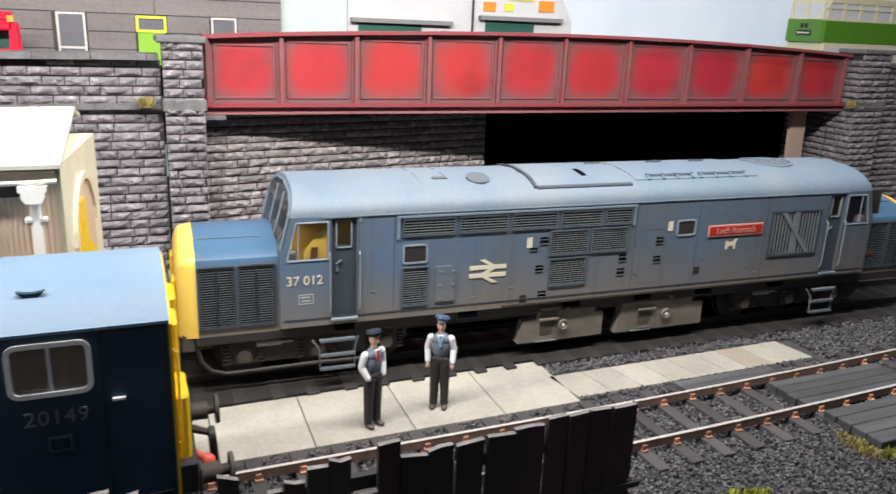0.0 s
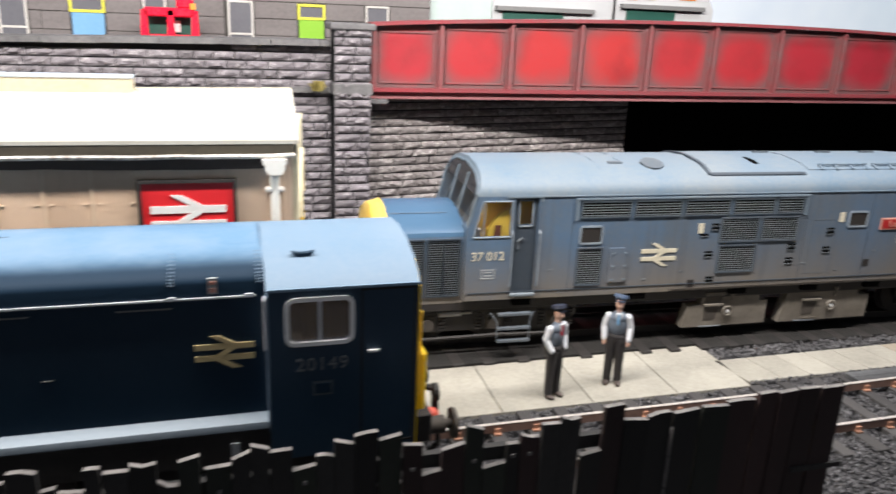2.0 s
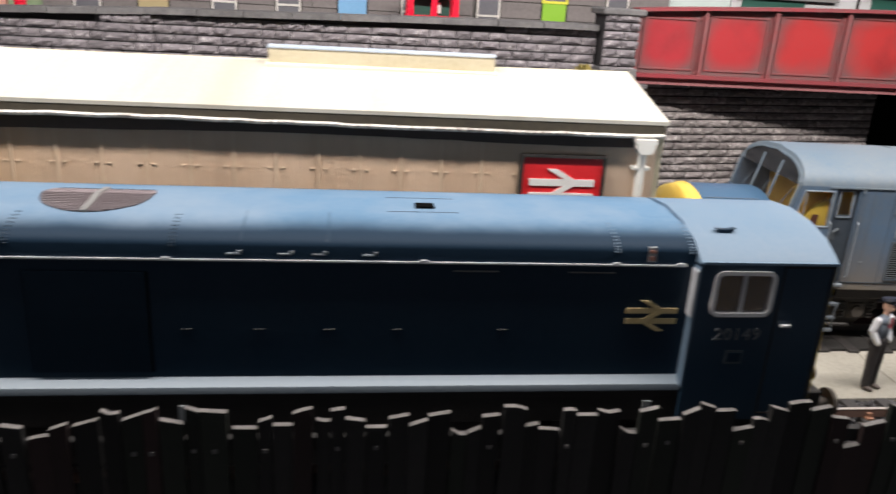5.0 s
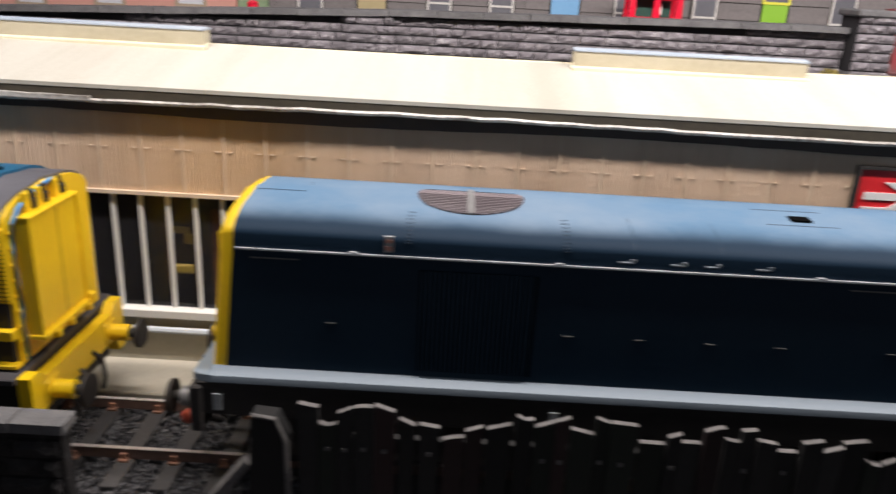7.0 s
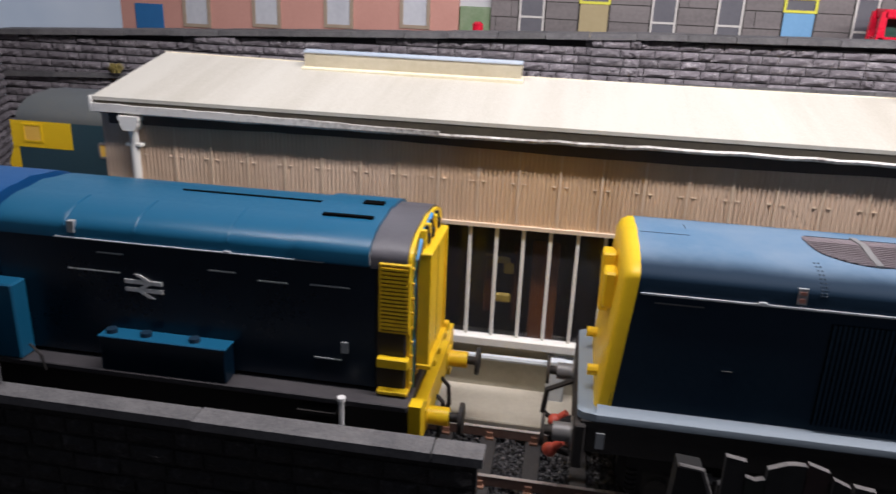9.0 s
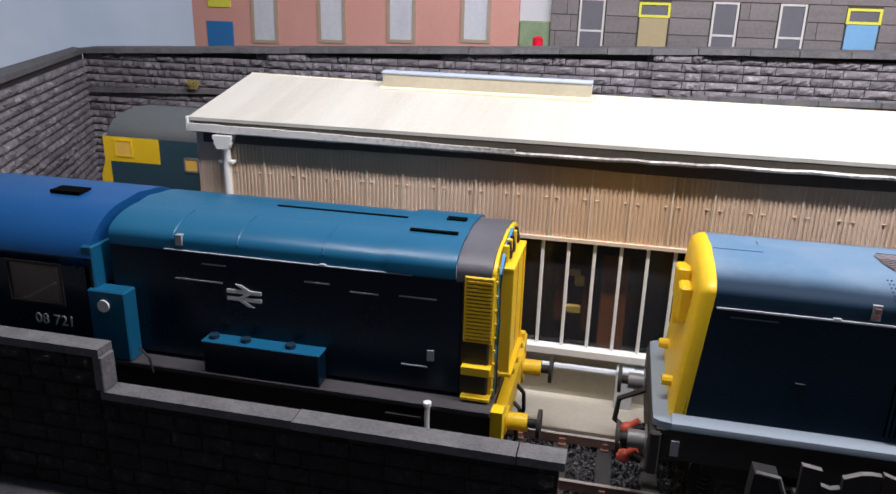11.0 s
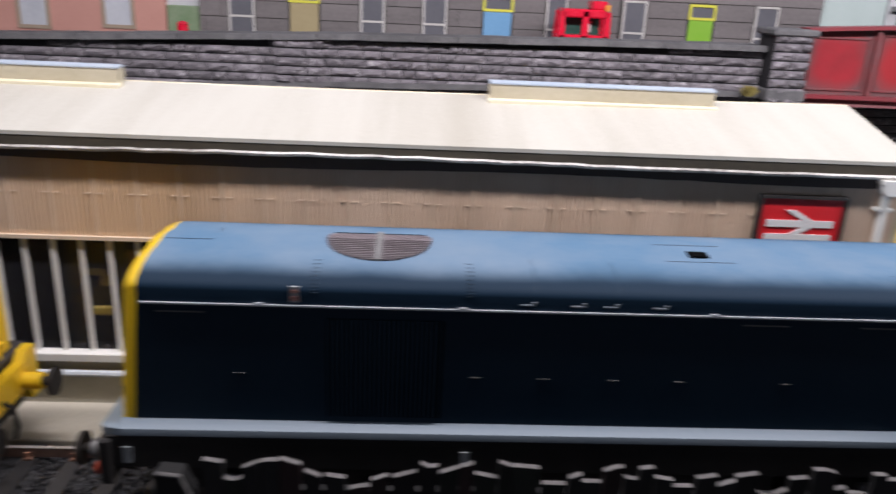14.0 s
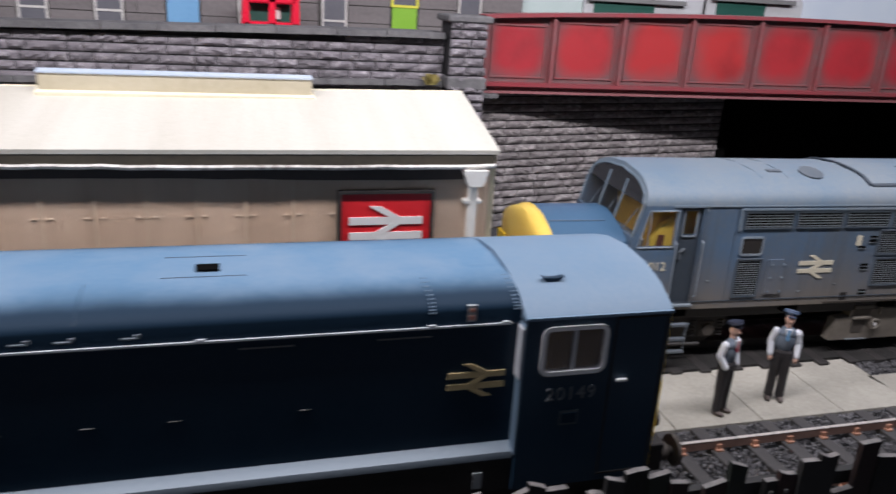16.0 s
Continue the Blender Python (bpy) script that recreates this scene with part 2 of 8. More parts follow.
M["gutter"] = paint("dull_gutter", (0.45, 0.43, 0.38), (0.20, 0.18, 0.15), 0.6, 90, 900, 0.8)
M["ochre"] = paint("ochre_gap", (0.30, 0.17, 0.012), (0.22, 0.12, 0.01), 0.6, 120, 900, 0.7)
M["slat37"] = paint("louvre_slat", (0.115, 0.135, 0.155), (0.19, 0.20, 0.21), 0.6, 120, 900, 0.7)
# near black for the shade beneath the weathered loco
M["oily"] = paint("shaded_ballast", (0.007, 0.0065, 0.006), (0.022, 0.020, 0.018), 0.8, 160, 1500, 0.8, relief=1.0)
M["cap_navy"] = paint("navy_cap", (0.018, 0.022, 0.04), (0.035, 0.04, 0.06), 0.5, 300, 1500, 0.7)
M["frame37"] = paint("louvre_frame", (0.055, 0.075, 0.10), (0.12, 0.13, 0.145), 0.5, 150, 900, 0.7)
M["beige_rib"] = paint("beige_rib", (0.70, 0.57, 0.43), (0.60, 0.47, 0.33), 0.7, 80, 900, 0.8)
M["foot_cream"] = paint("cream_concrete", (0.54, 0.50, 0.41), (0.42, 0.385, 0.31), 0.8, 50, 900, 0.9)
M["cable_blue"] = paint("bright_blue_cable", (0.10, 0.36, 0.72), (0.07, 0.27, 0.58), 0.4, 120, 900, 0.6)
# dark brown that stands for the eaves' shadow
M["eave_brown"] = paint("eave_shade_brown", (0.062, 0.045, 0.038), (0.11, 0.082, 0.066), 0.85, 70, 900, 0.8, stretch=(0.4, 1, 1))
M["plinth"] = paint("cream_plinth", (0.52, 0.49, 0.40), (0.38, 0.35, 0.27), 0.8, 60, 800, 0.8)
M["sign_red"] = paint("sign_red", (0.68, 0.022, 0.028), (0.60, 0.018, 0.022), 0.45, 60, 800, 0.5)
M["sign_white"] = paint("sign_white", (0.80, 0.80, 0.79), (0.68, 0.67, 0.65), 0.5, 100, 800, 0.5)
M["arrow_gold"] = paint("dulled_white", (0.62, 0.50, 0.27), (0.46, 0.36, 0.18), 0.55, 120, 900, 0.6)
M["arrow_cream"] = paint("cream_lettering", (0.62, 0.58, 0.45), (0.5, 0.47, 0.38), 0.55, 200, 1200, 0.6)
M["letter_grey"] = paint("grey_lettering", (0.36, 0.38, 0.39), (0.25, 0.27, 0.28), 0.55, 200, 1200, 0.6)
M["plate_red"] = paint("red_nameplate", (0.36, 0.022, 0.022), (0.28, 0.018, 0.018), 0.4, 100, 900, 0.5)
M["plate_edge"] = paint("copper_edge", (0.55, 0.28, 0.22), (0.45, 0.2, 0.15), 0.45, 100, 900, 0.5, metal=0.3)
M["fence"] = paint("charred_board", (0.009, 0.009, 0.009), (0.032, 0.030, 0.029), 0.8, 60, 900, 0.8, stretch=(1, 1, 0.15), random_amount=0.6)
M["fence_red"] = paint("reddish_board", (0.020, 0.010, 0.010), (0.048, 0.027, 0.026), 0.8, 60, 900, 0.8, stretch=(1, 1, 0.15), random_amount=0.4)
M["fence_green"] = paint("mossy_board", (0.009, 0.012, 0.009), (0.028, 0.033, 0.024), 0.8, 60, 900, 0.8, stretch=(1, 1, 0.15), random_amount=0.4)
M["rail_pale"] = paint("pale_handrail", (0.24, 0.285, 0.335), (0.14, 0.165, 0.195), 0.5, 150, 900, 0.6)
M["door37"] = paint("dull_door", (0.035, 0.048, 0.066), (0.06, 0.07, 0.085), 0.55, 60, 900, 0.7)
M["faint"] = paint("faint_mark", (0.10, 0.12, 0.135), (0.06, 0.07, 0.085), 0.55, 200, 1200, 0.6)
M["grain"] = paint("cut_end", (0.10, 0.095, 0.092), (0.30, 0.28, 0.27), 0.8, 300, 1500, 0.7)
M["crossing"] = paint("crossing_board", (0.030, 0.031, 0.034), (0.13, 0.133, 0.138), 0.75, 160, 1200, 0.8, stretch=(0.12, 1, 1), random_amount=0.15)
M["grass"] = paint("flock_grass", (0.20, 0.26, 0.02), (0.42, 0.40, 0.05), 0.9, 300, 1500, 0.9, random_amount=0.4)
M["straw"] = paint("straw_flock", (0.24, 0.19, 0.045), (0.42, 0.36, 0.13), 0.9, 300, 1500, 0.9, random_amount=0.4)
M["clad_grey"] = paint("grey_board", (0.135, 0.122, 0.122), (0.25, 0.228, 0.225), 0.85, 90, 700, 0.9, stretch=(0.08, 1, 1), random_amount=0.09)
M["joint_grey"] = paint("board_gap", (0.05, 0.046, 0.043), (0.09, 0.083, 0.078), 0.9, 60, 500, 0.6)
M["pink"] = paint("pink_render", (0.62, 0.33, 0.27), (0.53, 0.27, 0.22), 0.85, 40, 700, 0.7)
M["tan_stone"] = paint("tan_surround", (0.40, 0.32, 0.24), (0.32, 0.25, 0.18), 0.8, 90, 700, 0.7)
M["net"] = paint("net_curtain", (0.62, 0.64, 0.68), (0.45, 0.47, 0.52), 0.7, 60, 500, 0.8, stretch=(2, 1, 0.5))
M["pane_grey"] = paint("slate_pane", (0.10, 0.10, 0.12), (0.15, 0.15, 0.165), 0.5, 60, 600, 0.6)
M["frame_white"] = paint("window_frame", (0.62, 0.60, 0.57), (0.45, 0.43, 0.41), 0.6, 150, 900, 0.6)
M["lime"] = paint("lime_door", (0.22, 0.46, 0.02), (0.28, 0.50, 0.05), 0.6, 90, 700, 0.6)
M["fan_yellow"] = paint("yellow_fanlight", (0.70, 0.68, 0.06), (0.6, 0.58, 0.05), 0.6, 90, 700, 0.6)
M["door_blue"] = paint("blue_door", (0.18, 0.38, 0.62), (0.13, 0.30, 0.52), 0.6, 60, 700, 0.6)
M["door_deep"] = paint("deep_blue_door", (0.035, 0.17, 0.42), (0.03, 0.14, 0.36), 0.6, 60, 700, 0.6)
M["door_tan"] = paint("tan_door", (0.40, 0.33, 0.18), (0.32, 0.26, 0.13), 0.6, 60, 700, 0.6)
M["kiosk"] = paint("kiosk_red", (0.75, 0.012, 0.045), (0.62, 0.01, 0.03), 0.3, 80, 700, 0.5, relief=0.05)
M["white_render"] = paint("white_render", (0.60, 0.61, 0.62), (0.50, 0.51, 0.53), 0.85, 40, 600, 0.6)
M["pale_green"] = paint("pale_green", (0.55, 0.64, 0.62), (0.48, 0.58, 0.55), 0.8, 30, 600, 0.8, stretch=(2, 1, 0.4))
M["ledge"] = paint("grey_ledge", (0.19, 0.19, 0.19), (0.28, 0.28, 0.28), 0.7, 80, 700, 0.7)
M["shop_green"] = paint("dark_green", (0.02, 0.09, 0.07), (0.03, 0.12, 0.09), 0.5, 80, 700, 0.7)
M["orange"] = paint("orange_board", (0.75, 0.30, 0.03), (0.65, 0.2, 0.03), 0.6, 200, 900, 0.8)
M["hedge"] = paint("hedge_green", (0.16, 0.25, 0.12), (0.30, 0.36, 0.25), 0.9, 150, 900, 0.9)
M["bus_green"] = paint("bus_green", (0.10, 0.27, 0.02), (0.08, 0.22, 0.02), 0.35, 60, 800, 0.5, relief=0.03)
M["bus_cream"] = paint("bus_cream", (0.75, 0.70, 0.48), (0.68, 0.62, 0.42), 0.4, 60, 800, 0.5, relief=0.03)
M["bus_window"] = paint("bus_window", (0.72, 0.73, 0.73), (0.52, 0.53, 0.53), 0.15, 60, 800, 0.6, relief=0.02)
M["road"] = paint("road_grey", (0.09, 0.09, 0.092), (0.13, 0.13, 0.13), 0.9, 60, 800, 0.7)
M["post_pink"] = paint("pink_slit", (0.50, 0.36, 0.30), (0.42, 0.30, 0.25), 0.8, 60, 800, 0.7)
M["window_dark"] = paint("interior_dark", (0.012, 0.010, 0.010), (0.03, 0.025, 0.02), 0.7, 60, 700, 0.6)
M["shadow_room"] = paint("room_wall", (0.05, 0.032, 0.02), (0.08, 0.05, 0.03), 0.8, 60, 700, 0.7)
M["interior_tan"] = paint("cab_interior", (0.90, 0.56, 0.10), (0.80, 0.46, 0.06), 0.6, 100, 800, 0.6)
M["interior_orange"] = paint("brown_board", (0.30, 0.10, 0.02), (0.20, 0.06, 0.015), 0.7, 80, 700, 0.8)
M["brown"] = paint("brown_seat", (0.10, 0.03, 0.015), (0.14, 0.05, 0.02), 0.6, 100, 800, 0.6)
M["coupling_red"] = paint("red_coupling", (0.60, 0.10, 0.06), (0.5, 0.07, 0.05), 0.5, 200, 900, 0.6)
M["loco_far_roof"] = paint("grey_loco_roof", (0.085, 0.10, 0.11), (0.14, 0.14, 0.125), 0.6, 40, 800, 0.8)
M["loco_far_blue"] = paint("far_loco_blue", (0.025, 0.062, 0.085), (0.035, 0.075, 0.095), 0.5, 40, 800, 0.7)
M["screen"] = paint("dark_screen", (0.02, 0.022, 0.026), (0.035, 0.037, 0.04), 0.1, 60, 700, 0.6, relief=0.0)
M["glass"] = plain_glass("pane_glass", (0.04, 0.04, 0.045), 0.10, 0.05)
M["glass_dirty"] = plain_glass("dusty_glass", (0.34, 0.275, 0.225), 0.5, 0.16)
M["glass_dark"] = plain_glass("dark_glass", (0.04, 0.04, 0.045), 0.35, 0.08)
M["lantern_top"] = paint("lantern_glazing", (0.35, 0.42, 0.52), (0.55, 0.58, 0.60), 0.15, 50, 800, 0.7)


def weathered(name, low, high, dust, z_low, z_mid, streak=0.5, rough=0.5):
    """Loco paint with airbrushed track dust rising from the bottom edge; heights in metres of the loco."""
    m, t, b = nodes_of(name)
    co = t.nodes.new("ShaderNodeTexCoord").outputs["Object"]
    sep = t.nodes.new("ShaderNodeSeparateXYZ")
    link(t, co, sep.inputs[0])
    big = noise_node(t, 45, 5, 0.65, co, (1, 1, 0.4))
    small = noise_node(t, 1000, 3, 0.6, co)
    z = t.nodes.new("ShaderNodeMapRange")
    z.inputs["From Min"].default_value, z.inputs["From Max"].default_value = z_low, z_mid
    link(t, sep.outputs["Z"], z.inputs["Value"])
    wob = t.nodes.new("ShaderNodeMath")
    wob.operation = "MULTIPLY_ADD"
    link(t, big.outputs["Fac"], wob.inputs[0])
    wob.inputs[1].default_value = streak
    wob.inputs[2].default_value = -streak / 2
    add = t.nodes.new("ShaderNodeMath")
    add.operation, add.use_clamp = "ADD", True
    link(t, z.outputs["Result"], add.inputs[0])
    link(t, wob.outputs[0], add.inputs[1])
    body = mix(t, ramp(t, big.outputs["Fac"], [(0.4, 0.0), (0.65, 1.0)]), low, high)
    col = mix(t, ramp(t, add.outputs[0], [(0.0, 1.0), (0.35, 0.55), (1.0, 0.0)]), body, dust)
    # patchy grime with the light's falloff to the far end painted in, and thin rain streaks
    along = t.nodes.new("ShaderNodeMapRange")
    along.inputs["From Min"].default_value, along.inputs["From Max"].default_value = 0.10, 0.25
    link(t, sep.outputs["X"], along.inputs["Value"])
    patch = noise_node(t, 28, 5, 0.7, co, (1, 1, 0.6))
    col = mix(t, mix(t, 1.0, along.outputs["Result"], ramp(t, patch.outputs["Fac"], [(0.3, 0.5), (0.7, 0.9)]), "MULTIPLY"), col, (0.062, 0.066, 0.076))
    rain = noise_node(t, 260, 3, 0.6, co, (1, 1, 0.04))
    col = mix(t, ramp(t, rain.outputs["Fac"], [(0.54, 0.0), (0.74, 0.45)]), col, (0.07, 0.072, 0.075))
    col = mix(t, ramp(t, small.outputs["Fac"], [(0.3, 0.0), (0.8, 0.25)]), col, dust)
    link(t, col, b.inputs["Base Color"])
    b.inputs["Roughness"].default_value = rough
    bump(t, b, small.outputs["Fac"], 0.08, 0.0003)
    return m


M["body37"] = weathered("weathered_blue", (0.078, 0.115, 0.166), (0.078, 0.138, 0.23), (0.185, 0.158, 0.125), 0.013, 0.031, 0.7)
M["roof37"] = paint("weathered_roof", (0.110, 0.168, 0.235), (0.205, 0.225, 0.238), 0.62, 34, 900, 0.9, relief=0.12, stretch=(1, 0.4, 0.4))
M["grille37"] = paint("louvre_grey", (0.075, 0.095, 0.118), (0.15, 0.155, 0.165), 0.6, 120, 900, 0.7)


def girder_panel_material():
    """Red plate with sooty grime sprayed along its edges."""
    m, t, b = nodes_of("girder_plate")
    co = t.nodes.new("ShaderNodeTexCoord")
    sep = t.nodes.new("ShaderNodeSeparateXYZ")
    link(t, co.outputs["Generated"], sep.inputs[0])
    edges = []
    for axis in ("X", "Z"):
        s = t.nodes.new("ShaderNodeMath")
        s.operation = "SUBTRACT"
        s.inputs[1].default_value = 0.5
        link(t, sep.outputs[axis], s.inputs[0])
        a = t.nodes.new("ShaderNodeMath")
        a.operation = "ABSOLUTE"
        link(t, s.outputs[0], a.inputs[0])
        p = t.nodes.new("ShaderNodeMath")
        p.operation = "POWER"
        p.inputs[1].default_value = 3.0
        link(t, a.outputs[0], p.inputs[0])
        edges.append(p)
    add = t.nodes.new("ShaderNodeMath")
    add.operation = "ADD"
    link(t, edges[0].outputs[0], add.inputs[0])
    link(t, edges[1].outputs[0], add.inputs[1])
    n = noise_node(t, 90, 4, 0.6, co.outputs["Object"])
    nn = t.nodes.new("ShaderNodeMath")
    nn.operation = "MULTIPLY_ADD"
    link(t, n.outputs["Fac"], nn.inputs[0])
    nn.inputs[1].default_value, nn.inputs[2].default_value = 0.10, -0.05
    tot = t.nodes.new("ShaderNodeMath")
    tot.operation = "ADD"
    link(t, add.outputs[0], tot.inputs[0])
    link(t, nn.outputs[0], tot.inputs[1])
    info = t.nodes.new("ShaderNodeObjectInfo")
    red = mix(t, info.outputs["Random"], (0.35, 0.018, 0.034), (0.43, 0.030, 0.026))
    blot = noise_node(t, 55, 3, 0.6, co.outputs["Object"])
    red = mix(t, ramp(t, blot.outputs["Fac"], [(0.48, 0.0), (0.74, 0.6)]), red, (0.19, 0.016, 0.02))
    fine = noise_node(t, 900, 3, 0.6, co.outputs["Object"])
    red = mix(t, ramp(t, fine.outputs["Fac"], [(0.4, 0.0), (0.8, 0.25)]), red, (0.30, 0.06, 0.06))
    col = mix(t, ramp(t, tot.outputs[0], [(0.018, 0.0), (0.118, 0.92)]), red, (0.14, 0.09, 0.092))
    link(t, col, b.inputs["Base Color"])
    b.inputs["Roughness"].default_value = 0.5
    return m


M["girder_plate"] = girder_panel_material()


def sky_material():
    m, t, b = nodes_of("painted_sky")
    n = noise_node(t, 6, 4, 0.6)
    col = ramp(t, n.outputs["Fac"], [(0.35, (0.50, 0.57, 0.65)), (0.65, (0.66, 0.70, 0.74))])
    link(t, col, b.inputs["Base Color"])
    link(t, col, b.inputs["Emission Color"])
    b.inputs["Emission Strength"].default_value, b.inputs["Roughness"].default_value = 0.38, 0.9
    return m


M["sky"] = sky_material()

# ---- mesh helpers (all lengths in millimetres) ----
ORIGIN = {}


def thing(name, at, label="", category="", group="", kind="", turn=0.0, local=False):
    """An Empty at the base of a thing; its parts are children. local: the parts' meshes are given in the thing's own millimetres."""
    ob = new(name)
    ob.empty_display_size = 0.005
    ob.location = Vector(at) / 1000
    ob.rotation_euler = (0, 0, radians(turn))
    ORIGIN[ob] = Vector((0, 0, 0)) if local else Vector(at)
    return tagged(ob, label, category, group, kind)


def finish(bm, name, material, origin, smooth=None):
    bmesh.ops.recalc_face_normals(bm, faces=bm.faces)
    me = bpy.data.meshes.new(name)
    for v in bm.verts:
        v.co = (v.co - origin) / 1000
    bm.to_mesh(me)
    bm.free()
    for mm in material if isinstance(material, (list, tuple)) else (material,):
        me.materials.append(M[mm])
    if smooth:
        me.shade_smooth()
        me.set_sharp_from_angle(angle=radians(smooth))
    return me


def part(name, bm, material, parent, label="", smooth=None, kind=""):
    o = ORIGIN[parent]
    ob = new(name, finish(bm, name, material, o, smooth))
    ob.parent = parent
    ORIGIN[ob] = o
    return tagged(ob, label, kind=kind)


def solo(name, bm, material, at, label="", category="", group="", kind="", smooth=None):
    ob = new(name, finish(bm, name, material, Vector(at), smooth))
    ob.location = Vector(at) / 1000
    ORIGIN[ob] = Vector(at)
    return tagged(ob, label, category, group, kind)


def B():
    return bmesh.new()


def box(bm, x0, x1, y0, y1, z0, z1, bevel=0.0, mi=0):
    r = bmesh.ops.create_cube(bm, size=1.0)
    vs = r["verts"]
    for v in vs:
        v.co = Vector((x0 + (v.co.x + 0.5) * (x1 - x0), y0 + (v.co.y + 0.5) * (y1 - y0), z0 + (v.co.z + 0.5) * (z1 - z0)))
    fs = {f for v in vs for f in v.link_faces}
    for f in fs:
        f.material_index = mi
    if bevel:
        es = list({e for v in vs for e in v.link_edges})
        bmesh.ops.bevel(bm, geom=es, offset=bevel, segments=1, affect="EDGES", profile=0.5)
    return bm


def prism(bm, pts, axis, a, b, mi=0):
    """A polygon drawn out along an axis: 'x' takes (y, z), 'y' takes (x, z), 'z' takes (x, y)."""
    def at(p, d):
        return {"x": (d, p[0], p[1]), "y": (p[0], d, p[1]), "z": (p[0], p[1], d)}[axis]
    lo = [bm.verts.new(at(p, a)) for p in pts]
    hi = [bm.verts.new(at(p, b)) for p in pts]
    n = len(pts)
    fs = [bm.faces.new(lo), bm.faces.new(hi[::-1])]
    for i in range(n):
        fs.append(bm.faces.new((lo[i], hi[i], hi[(i + 1) % n], lo[(i + 1) % n])))
    for f in fs:
        f.material_index = mi
    return bm


def rod(bm, p, q, r, seg=8, r2=None, mi=0):
    p, q = Vector(p), Vector(q)
    d = q - p
    m = Matrix.Translation((p + q) / 2) @ d.to_track_quat("Z", "Y").to_matrix().to_4x4()
    res = bmesh.ops.create_cone(bm, cap_ends=True, segments=seg, radius1=r, radius2=r if r2 is None else r2, depth=d.length, matrix=m)
    for f in {f for v in res["verts"] for f in v.link_faces}:
        f.material_index = mi
    return bm


def pipe(bm, pts, r, seg=6):
    """One bent tube through the given points."""
    pts = [Vector(p) for p in pts]
    rings = []
    side = None
    for i, p in enumerate(pts):
        t = (pts[min(i + 1, len(pts) - 1)] - pts[max(i - 1, 0)]).normalized()
        if side is None:
            side = t.orthogonal().normalized()
        side = (side - t * side.dot(t)).normalized()
        up = t.cross(side)
        rings.append([bm.verts.new(p + (side * math.cos(2 * math.pi * k / seg) + up * math.sin(2 * math.pi * k / seg)) * r) for k in range(seg)])
    for a, b in zip(rings, rings[1:]):
        for k in range(seg):
            bm.faces.new((a[k], a[(k + 1) % seg], b[(k + 1) % seg], b[k]))
    bm.faces.new(rings[0][::-1])
    bm.faces.new(rings[-1])
    return bm


def frame_ring(bm, x0, x1, z0, z1, y0, y1, w):
    """A rectangular frame in the x-z plane."""
    box(bm, x0, x1, y0, y1, z0, z0 + w)
    box(bm, x0, x1, y0, y1, z1 - w, z1)
    box(bm, x0, x0 + w, y0, y1, z0 + w, z1 - w)
    box(bm, x1 - w, x1, y0, y1, z0 + w, z1 - w)
    return bm


def holed(bm, x0, x1, z0, z1, a0, a1, b0, b1, y0, y1):
    """One wall panel in the x-z plane with a rectangular opening."""
    rows = []
    for y in (y0, y1):
        rows.append([[bm.verts.new((x, y, z)) for x, z in ((p, r), (q, r), (q, t), (p, t))] for p, q, r, t in ((x0, x1, z0, z1), (a0, a1, b0, b1))])
    for i in range(4):
        j = (i + 1) % 4
        bm.faces.new((rows[0][0][i], rows[0][0][j], rows[0][1][j], rows[0][1][i]))
        bm.faces.new((rows[1][0][j], rows[1][0][i], rows[1][1][i], rows[1][1][j]))
        bm.faces.new((rows[0][0][j], rows[0][0][i], rows[1][0][i], rows[1][0][j]))
        bm.faces.new((rows[0][1][i], rows[0][1][j], rows[1][1][j], rows[1][1][i]))
    return bm


def rounded(x0, x1, z0, z1, r, n=4):
    out = []
    for cx, cz, a0 in ((x1 - r, z1 - r, 0), (x0 + r, z1 - r, 90), (x0 + r, z0 + r, 180), (x1 - r, z0 + r, 270)):
        for i in range(n + 1):
            a = radians(a0 + 90 * i / n)
            out.append((cx + r * math.cos(a), cz + r * math.sin(a)))
    return out


def round_ring(bm, x0, x1, z0, z1, r, w, y0, y1):
    """A rounded window frame in the x-z plane."""
    o, i = rounded(x0, x1, z0, z1, r), rounded(x0 + w, x1 - w, z0 + w, z1 - w, max(r - w, 0.05))
    n = len(o)
    vs = [[bm.verts.new((p[0], y, p[1])) for p in ring] for ring, y in ((o, y0), (o, y1), (i, y0), (i, y1))]
    for k in range(n):
        j = (k + 1) % n
        for a, b in ((0, 1), (3, 2), (2, 0), (1, 3)):
            bm.faces.new((vs[a][k], vs[a][j], vs[b][j], vs[b][k]))
    return bm


def text_mesh(name, body, size, material, parent, centre, depth=0.12, label="", facing="y", space=1.0):
    """Letters of the built-in font, standing upright and facing -y, centred at a place in the thing's millimetres."""
    cu = bpy.data.curves.new(name, "FONT")
    cu.body, cu.size, cu.extrude, cu.align_x, cu.align_y, cu.space_character = body, size, depth, "CENTER", "CENTER", space
    tmp = bpy.data.objects.new(name, cu)
    me = bpy.data.meshes.new_from_object(tmp)
    bpy.data.objects.remove(tmp)
    me.name = name
    o = ORIGIN[parent]
    c = Vector(centre)
    for v in me.vertices:
        v.co = (Vector((v.co.x, -v.co.z, v.co.y)) + c - o) / 1000
    me.materials.clear()
    me.materials.append(M[material])
    ob = new(name, me)
    ob.parent = parent
    ORIGIN[ob] = o
    return tagged(ob, label)


